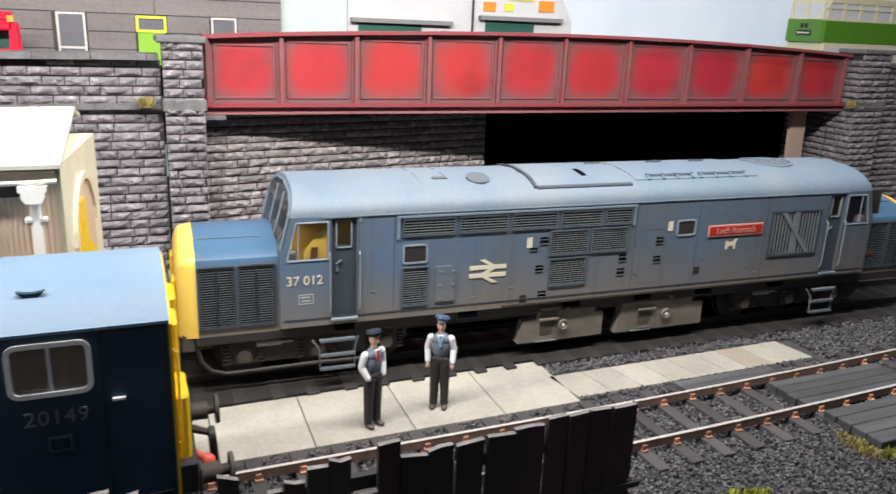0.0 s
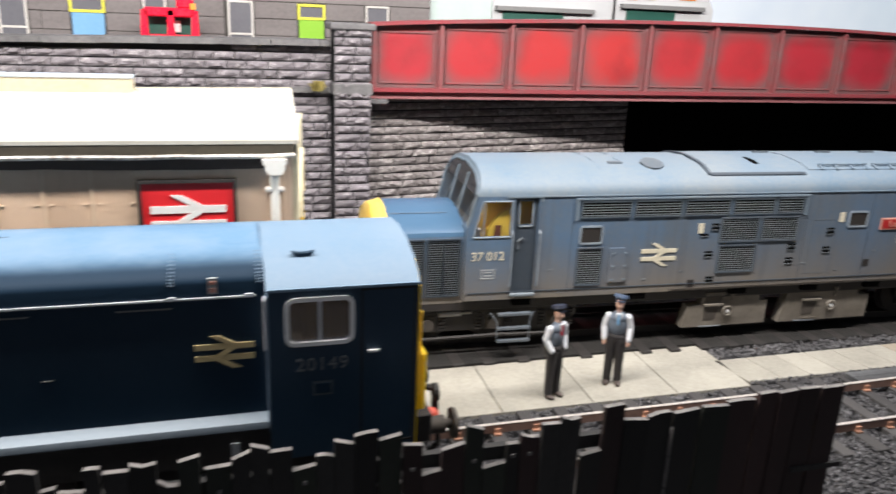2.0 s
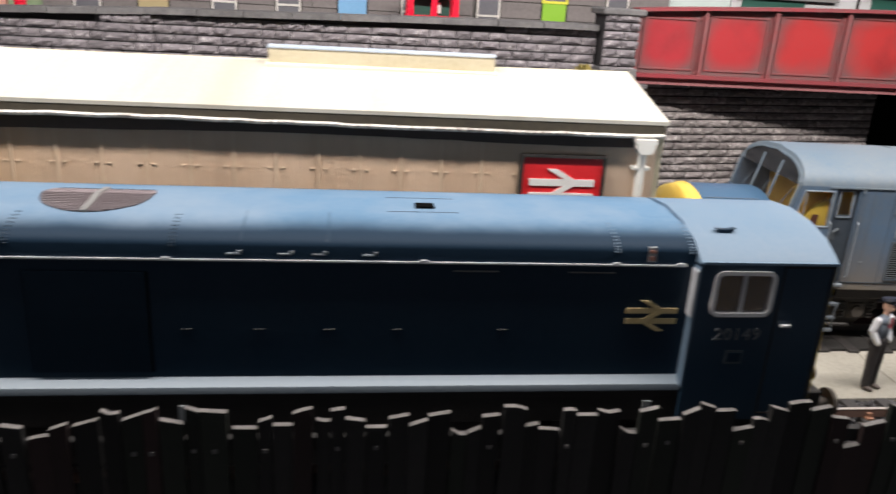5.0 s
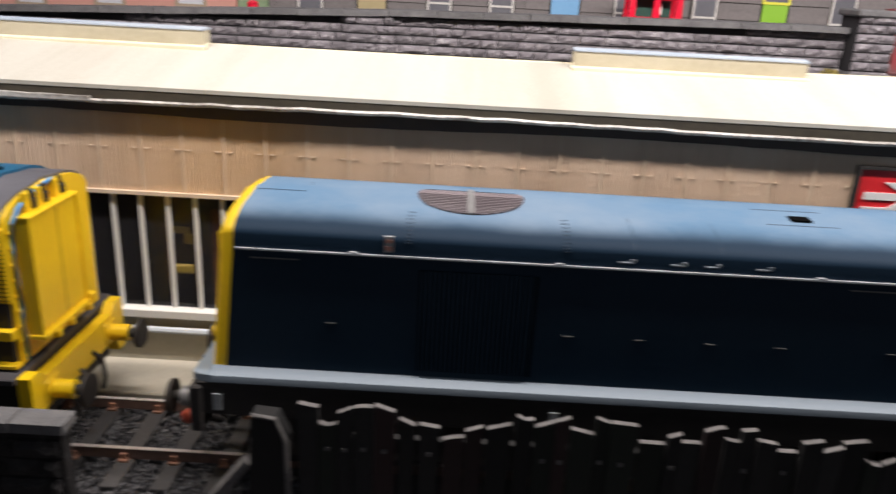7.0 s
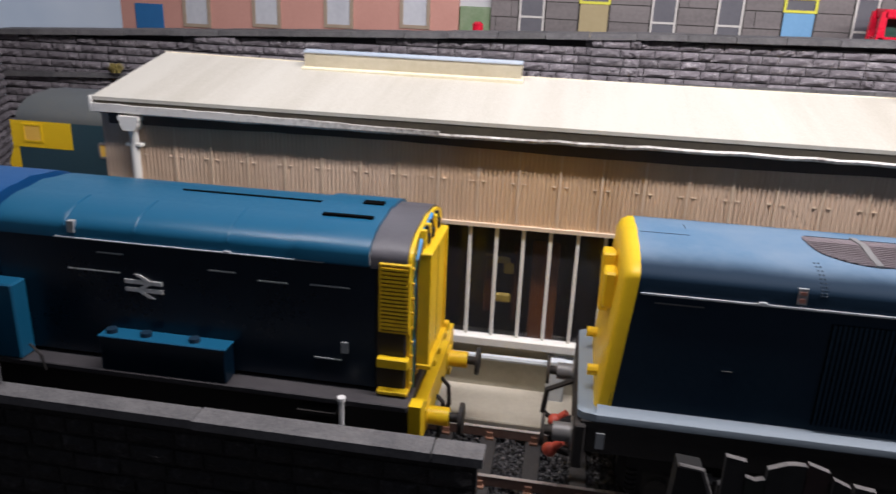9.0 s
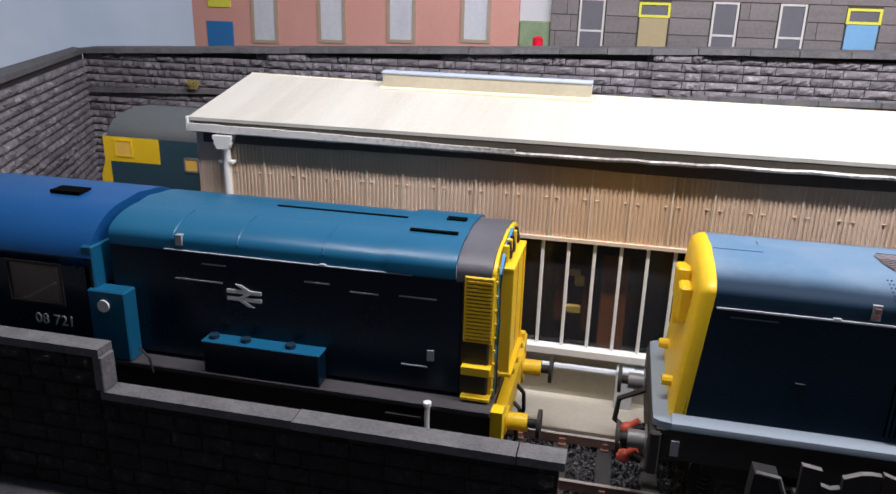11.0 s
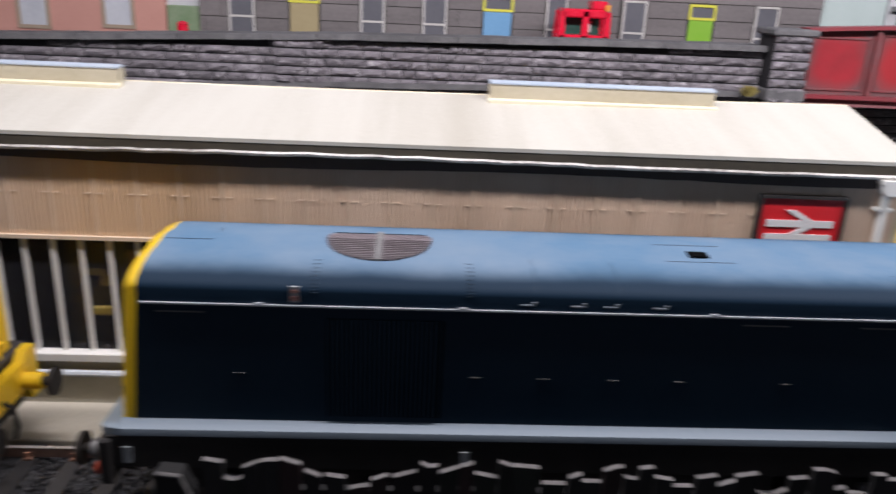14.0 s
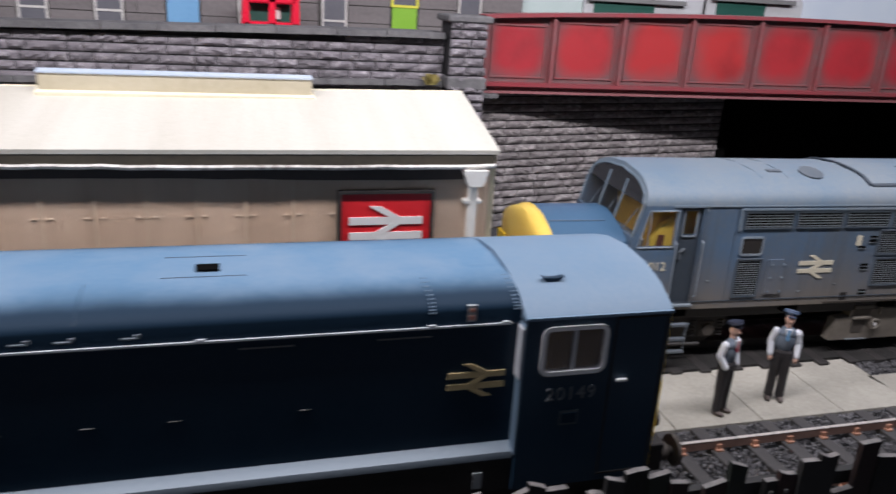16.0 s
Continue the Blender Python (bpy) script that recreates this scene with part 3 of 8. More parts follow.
def arrows(bm, cx, cz, w, y0, y1, flip=1):
    """The railway's double arrow: two bars and three slanting strokes."""
    h = w * 0.62
    t = h * 0.17
    for s in (-1, 1):
        z = cz + s * h * 0.17
        box(bm, cx - w / 2, cx + w / 2, y0, y1, z - t / 2, z + t / 2)
    def stroke(xa, za, xb, zb):
        k = t * 0.75
        prism(bm, [(xa - k, za), (xa + k, za), (xb + k, zb), (xb - k, zb)], "y", y0 - 0.02, y1 - 0.02)
    stroke(cx - flip * w * 0.16, cz + h * 0.5, cx + flip * w * 0.2, cz + h * 0.17)
    stroke(cx + flip * w * 0.2, cz + h * 0.17, cx - flip * w * 0.16, cz - h * 0.17)
    stroke(cx - flip * w * 0.16, cz - h * 0.17, cx + flip * w * 0.2, cz - h * 0.5)
    return bm


def quick_mesh(name, verts, faces, material, smooth=False):
    me = bpy.data.meshes.new(name)
    me.from_pydata([tuple(c / 1000 for c in v) for v in verts], [], faces)
    me.materials.append(M[material])
    return me

# ---- ground, road and backdrop ----
GROUND = -4.0
bm = B()
box(bm, -900, 900, -600, 470, -30, GROUND)
solo("ground", bm, "ballast_ground", (0, 0, GROUND), "dark grey ballasted baseboard of the layout", "ground", kind="structure")

bm = B()
prism(bm, [(-402, 30), (900, 30), (900, 66), (-150, 66), (-402, 50)], "y", 372, 430)
prism(bm, [(-402, 30), (8, 30), (8, 66), (-150, 66), (-402, 50)], "y", 300.2, 372)
prism(bm, [(345, 40), (900, 40), (900, 70), (345, 70)], "y", 300.2, 372)
solo("road", bm, "road", (0, 372, 50), "grey road along the top of the retaining wall", "road", kind="structure")

bm = B()
box(bm, -900, 900, 470, 474, -30, 500)
solo("backdrop", bm, "sky", (0, 470, 0), "pale grey-blue painted sky board behind the layout", "backdrop", kind="structure")


# ---- stonework ----
STONES = []


def stone_meshes():
    """Rock-faced blocks, one millimetre to the unit cube, front towards -y."""
    rnd = random.Random(5)
    for k in range(14):
        nx, nz = 5, 3
        vs, fs = [], []
        for j in range(nz + 1):
            for i in range(nx + 1):
                edge = i in (0, nx) or j in (0, nz)
                vs.append((i / nx - 0.5, (-0.25 - 0.3 * rnd.random() if edge else -0.6 - 0.9 * rnd.random()), j / nz - 0.5))
        for j in range(nz):
            for i in range(nx):
                a = j * (nx + 1) + i
                fs.append((a, a + 1, a + nx + 2, a + nx + 1))
        base = len(vs)
        rim = [i for i in range(nx + 1)] + [(j + 1) * (nx + 1) - 1 for j in range(1, nz + 1)] + [nz * (nx + 1) + i for i in range(nx - 1, -1, -1)] + [j * (nx + 1) for j in range(nz - 1, 0, -1)]
        for i in rim:
            vs.append((vs[i][0], 0.6, vs[i][2]))
        n = len(rim)
        for i in range(n):
            fs.append((rim[(i + 1) % n], rim[i], base + i, base + (i + 1) % n))
        STONES.append((vs, fs, {}))


stone_meshes()


def lay_stones(parent, name, material, place, length, z_of, pitch, pick, seed, depth=1.0, wmin=4.5, wmax=12.0, gap=0.3):
    """Courses of blocks on a wall. place(u) gives the wall's x, y and turn at u mm along it; z_of(u) its lower and upper edge; pick(u, z) chooses which are objects of their own."""
    rnd = random.Random(seed)
    loose_v, loose_f = [], []
    z = min(z_of(u)[0] for u in (0, length / 2, length))
    top = max(z_of(u)[1] for u in (0, length / 2, length))
    count = 0
    o = ORIGIN[parent]
    while z + pitch * 0.6 < top:
        u = -rnd.random() * 4
        while u < length:
            w = rnd.uniform(wmin, wmax)
            a, b = max(u, 0), min(u + w, length)
            mid = (a + b) / 2
            lo, hi = z_of(mid)
            if b - a > 1.5 and z + pitch * 0.5 > lo and z + pitch * 0.75 < hi:
                x, y, turn = place(mid)
                vs, fs, shared = STONES[rnd.randrange(len(STONES))]
                m = Matrix.LocRotScale(((Vector((x, y, z + pitch / 2)) - o) / 1000), Euler((0, 0, radians(turn))), Vector(((b - a - gap * 1.1), depth * rnd.uniform(0.7, 1.35), pitch - gap * 1.9)) / 1000)
                if count < 300 and pick(mid, z):
                    key = name + material
                    if key not in shared:
                        me = bpy.data.meshes.new(name)
                        me.from_pydata(vs, [], fs)
                        me.materials.append(M[material])
                        shared[key] = me
                    ob = new(name, shared[key])
                    ob.parent = parent
                    ob.matrix_local = m
                    count += 1
                else:
                    k = len(loose_v)
                    loose_v += [m @ Vector(v) for v in vs]
                    loose_f += [tuple(i + k for i in f) for f in fs]
            u += w
        z += pitch
    if loose_v:
        me = bpy.data.meshes.new("stonework")
        me.from_pydata(loose_v, [], loose_f)
        me.materials.append(M[material])
        ob = new("stonework", me)
        ob.parent = parent
        tagged(ob, "joined rock-faced courses", kind="stuff")


def wall_top(x):
    return 72.5 if x > -20 else 72.5 - (-20 - x) * 0.0175 if x > -152 else 70.2 - (-152 - x) * 0.0405


def coping_run(parent, name, x0, x1, z_of, y0, y1, thick, step, material, label=""):
    rnd = random.Random(int(x0 * 7) + 11)
    x = x0
    while x < x1 - 1:
        e = min(x + step * rnd.uniform(0.85, 1.15), x1)
        z = z_of((x + e) / 2) + rnd.uniform(-0.12, 0.12)
        bm = B()
        d = rnd.uniform(-0.25, 0.25)
        dz = (z_of(e) - z_of(x)) / 2
        prism(bm, [(x + 0.12, z - dz), (e - 0.12, z + dz), (e - 0.12, z + dz + thick), (x + 0.12, z - dz + thick)], "y", y0 + d, y1)
        part(name, bm, material, parent, label)
        x = e


wall_n = thing("wall_north", (-200, 296, GROUND), "retaining wall of dark rock-faced stone with coping", "wall", kind="structure")
bm = B()
prism(bm, [(-414, GROUND), (9.5, GROUND), (9.5, 72), (-20, 72), (-152, 69.7), (-414, 59)], "y", 292.5, 300)
part("wall_core", bm, "stone_joint", wall_n)
coping_run(wall_n, "coping_slab", -414, 9, lambda x: wall_top(x) - 0.3, 288.6, 301.5, 2.1, 18, "coping")
coping_run(wall_n, "string_slab", -414, 9, lambda x: wall_top(x) - 17.2, 289.6, 293, 1.9, 21, "coping")


def pier(name_of, x0, x1, y0, y1, z1, label, seed):
    p = thing(name_of, ((x0 + x1) / 2, y0, GROUND), label, "pier", kind="structure")
    bm = B()
    box(bm, x0 + 0.6, x1 - 0.6, y0 + 0.6, y1, GROUND, z1)
    part("pier_core", bm, "stone_joint", p)
    bm = B()
    box(bm, x0 - 1.6, x1 + 1.4, y0 - 1.4, y1, z1 - 0.2, z1 + 2.2, 0.5)
    part("cap_stone", bm, "coping", p)
    bm = B()
    box(bm, x0 - 0.5, x1 + 0.5, y0 - 0.6, y1, wall_top(0) - 17.5, wall_top(0) - 13.2, 0.4)
    part("band_stone", bm, "coping", p)
    lay_stones(p, "stone", "stone", lambda u: (x0 + u, y0 + 0.6, 0), x1 - x0, lambda u: (GROUND, z1), 3.2, lambda u, z: True, seed, 1.1, 5.5, 11.0)
    return p


for k, (xa, xb) in enumerate(((-171.0, -153.6), (-325.0, -308.0))):
    bm = B()
    top = wall_top(xb) - 1.0
    box(bm, xa + 0.5, xb - 0.5, 290.6, 293.5, GROUND, top)
    pil = part("pilaster", bm, "stone_joint", wall_n, "shallow stone pilaster")
    lay_stones(pil, "stone", "stone", lambda u: (xa + u, 290.4, 0), xb - xa, lambda u: (GROUND, top), 3.2, lambda u, z: z > 35, 40 + k, 1.0, 6.0, 14.0)

# ---- bridge ----
RIBS = [25.5, 51.8, 80.6, 110.6, 141.8, 173.2, 206.3, 240.0, 274.6, 308.9, 340.0]


def girder_top(x):
    s = (x - 25) / 315
    return 81.3 + 4.9 * math.sin(math.pi * min(max(s, 0), 1)) ** 0.8 + 0.5 * s


bridge = thing("bridge", (180, 296, 52), "weathered red plate-girder road bridge with riveted panels", "bridge")
bm = B()
gx = [24 + 318 * i / 24 for i in range(25)]
prism(bm, [(x, girder_top(x) - 1.3) for x in gx] + [(x, girder_top(x)) for x in gx[::-1]], "y", 289.8, 297.5)
part("top_flange", bm, "red_frame", bridge)
bm = B()
box(bm, 24, 342, 289.4, 297.5, 56.0, 57.3)
part("bottom_flange", bm, "red_frame", bridge)
bm = B()
box(bm, 24, 342, 290.6, 297.5, 53.3, 54.2)
part("lower_flange", bm, "flange_dust", bridge, "pinkish lower flange with a highlight painted in")
bm = B()
box(bm, 24, 342, 292.3, 297, 54.2, 56.0)
part("valance", bm, "red_frame", bridge)
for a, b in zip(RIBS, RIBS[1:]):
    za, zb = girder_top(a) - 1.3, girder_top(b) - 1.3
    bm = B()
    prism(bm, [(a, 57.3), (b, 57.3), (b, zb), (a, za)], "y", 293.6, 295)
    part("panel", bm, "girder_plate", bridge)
    bm = B()
    i0, i1, w = a + 2.3, b - 2.3, 0.55
    zt = min(za, zb) - 1.7
    frame_ring(bm, i0, i1, 58.9, zt, 293.0, 293.65, w)
    part("panel_moulding", bm, "rib_grime", bridge)
for x in RIBS:
    bm = B()
    box(bm, x - 0.7, x + 0.7, 291.0, 294, 57.3, girder_top(x) - 1.3)
    box(bm, x - 1.5, x + 1.5, 293.0, 293.7, 57.3, girder_top(x) - 1.3)
    part("stiffener", bm, "rib_grime", bridge)
# deck and beams near black: the shade below them is in the colour
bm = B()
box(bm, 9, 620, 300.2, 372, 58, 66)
part("deck", bm, "soot", bridge, "near-black bridge deck with the underside's shade in its colour")
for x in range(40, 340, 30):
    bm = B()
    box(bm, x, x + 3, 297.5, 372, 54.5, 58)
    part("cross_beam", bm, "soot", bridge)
bm = B()
box(bm, 22, 31, 289.5, 300, 51.2, 53.1, 0.4)
part("bearing", bm, "coping", bridge, "pale bearing stone")

pier("pier_left", 9.7, 23.4, 284.5, 300, 78.6, "stone bridge pier with a flat cap", 3)
pier_r = pier("pier_right", 344, 364, 284.5, 300, 82.5, "stone bridge pier with a flat cap", 4)
lay_stones(pier_r, "stone", "stone", lambda u: (344, 300 - u, -90), 15.5, lambda u: (GROUND, 80), 3.2, lambda u, z: True, 21, 1.0)

under = thing("wall_under_bridge", (90, 310, GROUND), "dusty stone abutment wall beneath the bridge", "wall", kind="structure")
bm = B()
prism(bm, [(22, 300.5), (152, 322.5), (152, 330), (22, 330)], "z", GROUND, 58)
part("wall_core", bm, "stone_joint", under)
UA = math.degrees(math.atan2(22, 130))
lay_stones(under, "stone", "stone_dusty", lambda u: (22 + u * math.cos(radians(UA)), 300.3 + u * math.sin(radians(UA)), UA), 131.5, lambda u: (GROUND, 57), 3.2, lambda u, z: z > 10, 8, 1.0)

# backing added behind the opening, its darkness painted rather than left to the lamps
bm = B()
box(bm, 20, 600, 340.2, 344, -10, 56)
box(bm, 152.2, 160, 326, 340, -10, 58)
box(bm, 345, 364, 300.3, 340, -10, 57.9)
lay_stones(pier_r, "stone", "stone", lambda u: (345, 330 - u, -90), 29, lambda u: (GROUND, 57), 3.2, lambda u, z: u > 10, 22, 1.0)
solo("tunnel_lining", bm, "soot", (200, 372, GROUND), "black backing that paints the shade of the bridge opening", "wall", kind="structure")
# leaning strip added for the pinkish lit slit beside the pier
bm = B()
prism(bm, [(324.6, GROUND), (333.6, GROUND), (331.0, 57.8), (320.8, 57.8)], "y", 303, 305.4)
solo("post", bm, "post_pink", (328, 304, GROUND), "pinkish strip in place of a lit slit under the bridge", "post")

wall_e = thing("wall_east", (400, 292, GROUND), "dark rock-faced stone wall beyond the bridge", "wall", kind="structure")
bm = B()
box(bm, 364, 620, 289, 300, GROUND, 76)
part("wall_core", bm, "stone_joint", wall_e)
coping_run(wall_e, "coping_slab", 364, 620, lambda x: 76, 286, 301, 2.1, 18, "coping")
lay_stones(wall_e, "stone", "stone", lambda u: (364 + u, 289, 0), 256, lambda u: (GROUND, 76), 3.2, lambda u, z: u < 60, 6, 1.0)

wall_w = thing("wall_west", (-390, 250, GROUND), "dark stone side wall closing the layout", "wall", kind="structure")
WA = math.degrees(math.atan2(-0.912, 0.409))
bm = B()
prism(bm, [(-414, 292), (-420, 296), (-316, 56), (-310, 60)], "z", GROUND, 59)
part("wall_core", bm, "stone_joint", wall_w)
bm = B()
prism(bm, [(-412.5, 291), (-422, 297), (-318, 56), (-307, 59)], "z", 59, 61)
part("coping_slab", bm, "coping", wall_w)
lay_stones(wall_w, "stone", "stone", lambda u: (-413.4 + (250 - u) * 0.409, 292.0 - (250 - u) * 0.912, WA + 180), 250, lambda u: (GROUND, 59), 3.2, lambda u, z: u > 140, 9, 1.0)

# ---- tracks ----


def ring_rail(parent, y, x0, x1, bend, dull):
    xs = np.linspace(x0, x1, 40)
    for name, mat, w, za, zb in (("rail", "black" if dull else "rust", 0.38, -2.1, -0.12), ("rail_head", "grime_brown" if dull else "rail_top", 0.42, -0.12, 0.0)):
        vs, fs = [], []
        for x in xs:
            yy = y + bend(x)
            vs += [(x, yy - w, za), (x, yy + w, za), (x, yy + w, zb), (x, yy - w, zb)]
        for i in range(len(xs) - 1):
            a = i * 4
            for k in range(4):
                fs.append((a + k, a + (k + 1) % 4, a + 4 + (k + 1) % 4, a + 4 + k))
        fs += [(0, 1, 2, 3), tuple(len(vs) - 4 + k for k in range(4))]
        o = ORIGIN[parent]
        me = quick_mesh(name, [tuple(Vector(v) - o) for v in vs], fs, mat)
        ob = new(name, me)
        ob.parent = parent
        ORIGIN[ob] = o
        tagged(ob, "bright worn rail head" if name == "rail_head" else "")


def track(name, label, y, x0, x1, bend, chairs=True, lean=0.0, dull=False, front=16.5, wood="sleeper"):
    tr = thing(name, ((x0 + x1) / 2, y, GROUND), label, "track")
    ring_rail(tr, y - 8.25, x0, x1, bend, dull)
    ring_rail(tr, y + 8.25, x0, x1, bend, dull)
    rnd = random.Random(int(y))
    sm = {}
    o = ORIGIN[tr]
    bm = B()
    box(bm, -1.65, 1.65, -front, 16.5, -1.6, 0, 0.15)
    sm["sleeper"] = finish(bm, "sleeper", wood, Vector((0, 0, 0)))
    bm = B()
    box(bm, -0.85, 0.85, -1.45, 1.45, 0, 0.5, 0.1)
    box(bm, -0.6, 0.6, -0.95, -0.45, 0.5, 1.5)
    box(bm, -0.6, 0.6, 0.45, 0.95, 0.5, 1.5)
    sm["chair"] = finish(bm, "chair", "chair", Vector((0, 0, 0)))
    x = x0 + 4
    while x < x1:
        yy = y + bend(x)
        ob = new("sleeper", sm["sleeper"])
        ob.parent = tr
        ob.location = (Vector((x, yy, -2.35)) - o) / 1000
        ob.rotation_euler = (0, 0, radians(rnd.uniform(-1, 1) + lean))
        if chairs:
            for s in (-8.25, 8.25):
                ch = new("chair", sm["chair"])
                ch.parent = tr
                ch.location = (Vector((x, yy + s, -2.35)) - o) / 1000
        x += 9.2
    return tr


def bend_front(x):
    return 0.0 if x < 80 else 0.00018 * (x - 80) ** 2


def bend_37(x):
    return -0.04 * (x - 120)


track("railway_track", "single line with rusty rails, chairs and dark sleepers", 130.75, -420, 420, bend_front)
# rails and sleepers darkened too, for the shade under the loco
track("railway_track", "line beside the path under the weathered loco", 190.5, -60, 420, bend_37, chairs=False, dull=True, front=21.0, wood="black")
# dark strip added where the loco's shade lies
bm = B()
prism(bm, [(-60, 173.6), (100, 173.6), (100, 170.5), (330, 166), (330, 205), (-60, 205)], "z", GROUND - 0.5, -2.5)
solo("oily_trackbed", bm, "oily", (60, 190, GROUND), "near-black bed with the loco's shade in its colour", "trackbed", kind="structure")
track("railway_track", "line behind the station building", 222, -400, 330, lambda x: 0.0, chairs=False)


def ballast_heap(name, label, areas, count, seed, size):
    """Loose ballast chippings over rectangles of ground."""
    rng = np.random.default_rng(seed)
    tot = sum((b - a) * (d - c) for a, b, c, d in areas)
    vs, fs = [], []
    octa = np.array([(1, 0, 0), (-1, 0, 0), (0, 1, 0), (0, -1, 0), (0, 0, 1), (0, 0, -1)], float)
    of = [(0, 2, 4), (2, 1, 4), (1, 3, 4), (3, 0, 4), (2, 0, 5), (1, 2, 5), (3, 1, 5), (0, 3, 5)]
    for a, b, c, d in areas:
        n = int(count * (b - a) * (d - c) / tot)
        for x, y in zip(rng.uniform(a, b, n), rng.uniform(c, d, n)):
            s = size * rng.uniform(0.5, 1.25, 3)
            q = Matrix.Rotation(rng.uniform(0, 6.28), 3, "Z") @ Matrix.Rotation(rng.uniform(0, 1.2), 3, "X")
            k = len(vs)
            zz = GROUND + rng.uniform(0.1, 1.3)
            for v in octa * s:
                p = q @ Vector(v)
                vs.append((x + p.x, y + p.y, zz + p.z))
            fs += [tuple(i + k for i in f) for f in of]
    me = quick_mesh(name, vs, fs, "ballast")
    ob = new(name, me)
    tagged(ob, label, "ballast", kind="stuff")


ballast_heap("ballast", "loose dark grey ballast chippings", [(60, 330, 84, 103), (0, 330, 103, 121.5), (0, 330, 123.5, 138), (-20, 330, 140, 147.4), (100, 330, 149, 150.2), (100, 330, 164.2, 170), (186, 330, 150.2, 164.2), (-205, -150, 101, 143)], 92000, 4, 0.45)

# ---- concrete path and crossing ----
path = thing("pavement", (90, 160, GROUND), "pale concrete slab path between the tracks", "pavement", kind="structure")


def slab(x0, x1, x2, x3, y0, y1, mat, z):
    bm = B()
    prism(bm, [(x0 + 0.12, y0), (x1 - 0.12, y0), (x3 - 0.12, y1), (x2 + 0.12, y1)], "z", GROUND - 0.3, z)
    es = [e for e in bm.edges if all(v.co.z > GROUND for v in e.verts)]
    bmesh.ops.bevel(bm, geom=es, offset=0.12, segments=1, affect="EDGES")
    part("slab", bm, mat, path)


JOINTS = [-14, 9, 30.6, 54.3, 77.8, 99.5]
for a, b in zip(JOINTS, JOINTS[1:]):
    slab(a, b, a + 0.8, b + 0.8, 148.6, 173.4, "slab", -3.1)
xs = 100.2
for k, w in enumerate((10.5, 9.5, 10, 9.5, 10, 8, 9.5, 8, 7)):
    slab(xs, xs + w, xs - 2, xs + w - 2, 150.6, 163.6, "slab_brown" if k == 6 else "slab", -3.1)
    xs += w

crossing = thing("board_crossing", (170, 131, GROUND), "dark timber board crossing over the rails", "crossing")
rnd = random.Random(2)


def board(x0, x1, y0, y1, z):
    bm = B()
    box(bm, x0, x1, y0, y1, GROUND, z, 0.2)
    part("board", bm, "crossing", crossing)


for y0, y1 in ((124.4, 127.6), (127.8, 131.0), (131.2, 134.4), (134.6, 137.6)):
    board(151 + rnd.uniform(-0.3, 0.3), 192 + rnd.uniform(-0.3, 0.3), y0, y1, -0.6)
for y0, y1 in ((104.5, 108.6), (108.8, 112.8), (113.0, 117.0), (117.2, 120.8)):
    board(153 + rnd.uniform(-0.3, 0.3), 205, y0, y1, -0.6)
for y0, y1 in ((141.0, 143.6), (143.8, 146.6)):
    board(127 + rnd.uniform(-0.5, 0.5), 160, y0, y1, -1.0)
bm = B()
box(bm, 163, 215, 96, 103.6, GROUND, -1.4, 0.2)
solo("concrete_apron", bm, "slab", (190, 100, GROUND), "pale concrete strip beside the board crossing", "paving")


def tuft(name, label, cx, cy, rx, ry, n, h, mat, seed, z=GROUND):
    """A tuft of fine fibres."""
    rng = random.Random(seed)
    vs, fs = [], []
    for _ in range(n):
        a, r = rng.uniform(0, 6.283), math.sqrt(rng.random())
        x, y = cx + rx * r * math.cos(a), cy + ry * r * math.sin(a)
        hh, lx, ly, w = h * rng.uniform(0.5, 1.2), rng.uniform(-1, 1) * h * 0.5, rng.uniform(-1, 1) * h * 0.5, rng.uniform(0.12, 0.25)
        k = len(vs)
        b = rng.uniform(0, 3.14)
        c, s = w * math.cos(b), w * math.sin(b)
        vs += [(x - c, y - s, z), (x + c, y + s, z), (x + c + lx, y + s + ly, z + hh), (x - c + lx, y - s + ly, z + hh)]
        fs.append((k, k + 1, k + 2, k + 3))
    ob = new(name, quick_mesh(name, [(v[0] - cx, v[1] - cy, v[2] - z) for v in vs], fs, mat))
    ob.location = Vector((cx, cy, z)) / 1000
    return tagged(ob, label, "grass", kind="stuff")


tuft("grass", "bright green flock grass tuft at the layout edge", 108, 99.5, 6, 2.6, 380, 2.4, "grass", 1)
tuft("grass", "yellow-green grass along the crossing", 150, 107.5, 2.6, 5.5, 420, 1.9, "straw", 2)
tuft("grass", "bright green grass beside the crossing", 156, 102.2, 4, 1.8, 260, 2.2, "grass", 3)
for k, (x, y, z, r) in enumerate(((4, 287.5, 56.2, 2.0), (-359, 288, 46.8, 2.2), (341, 284.5, 55.5, 1.8))):
    tuft("weed", "yellowish weed growing from the stone joint", x, y, r, 1.2, 160, 3.2, "straw", 10 + k, z)

# ---- station building ----
X0, X1, YF, YR, YB = -281.0, -15.5, 159.0, 190.0, 199.0
station = thing("station_building", (-148, 178, GROUND), "long cream-roofed station building with beige panelled front", "building")
bm = B()
ROOF = [(156.4, 59.6), (156.4, 60.4), (190.0, 67.2), (201.0, 64.6), (201.0, 63.7), (190.0, 66.3)]


def sag(u, y):
    """How far the old roof hangs through at u along it, most at the ridge."""
    return 1.1 * math.sin(math.pi * u) * (min((y - 156.4) / 33.6, 1.0) if y <= 190 else (203 - y) / 13)


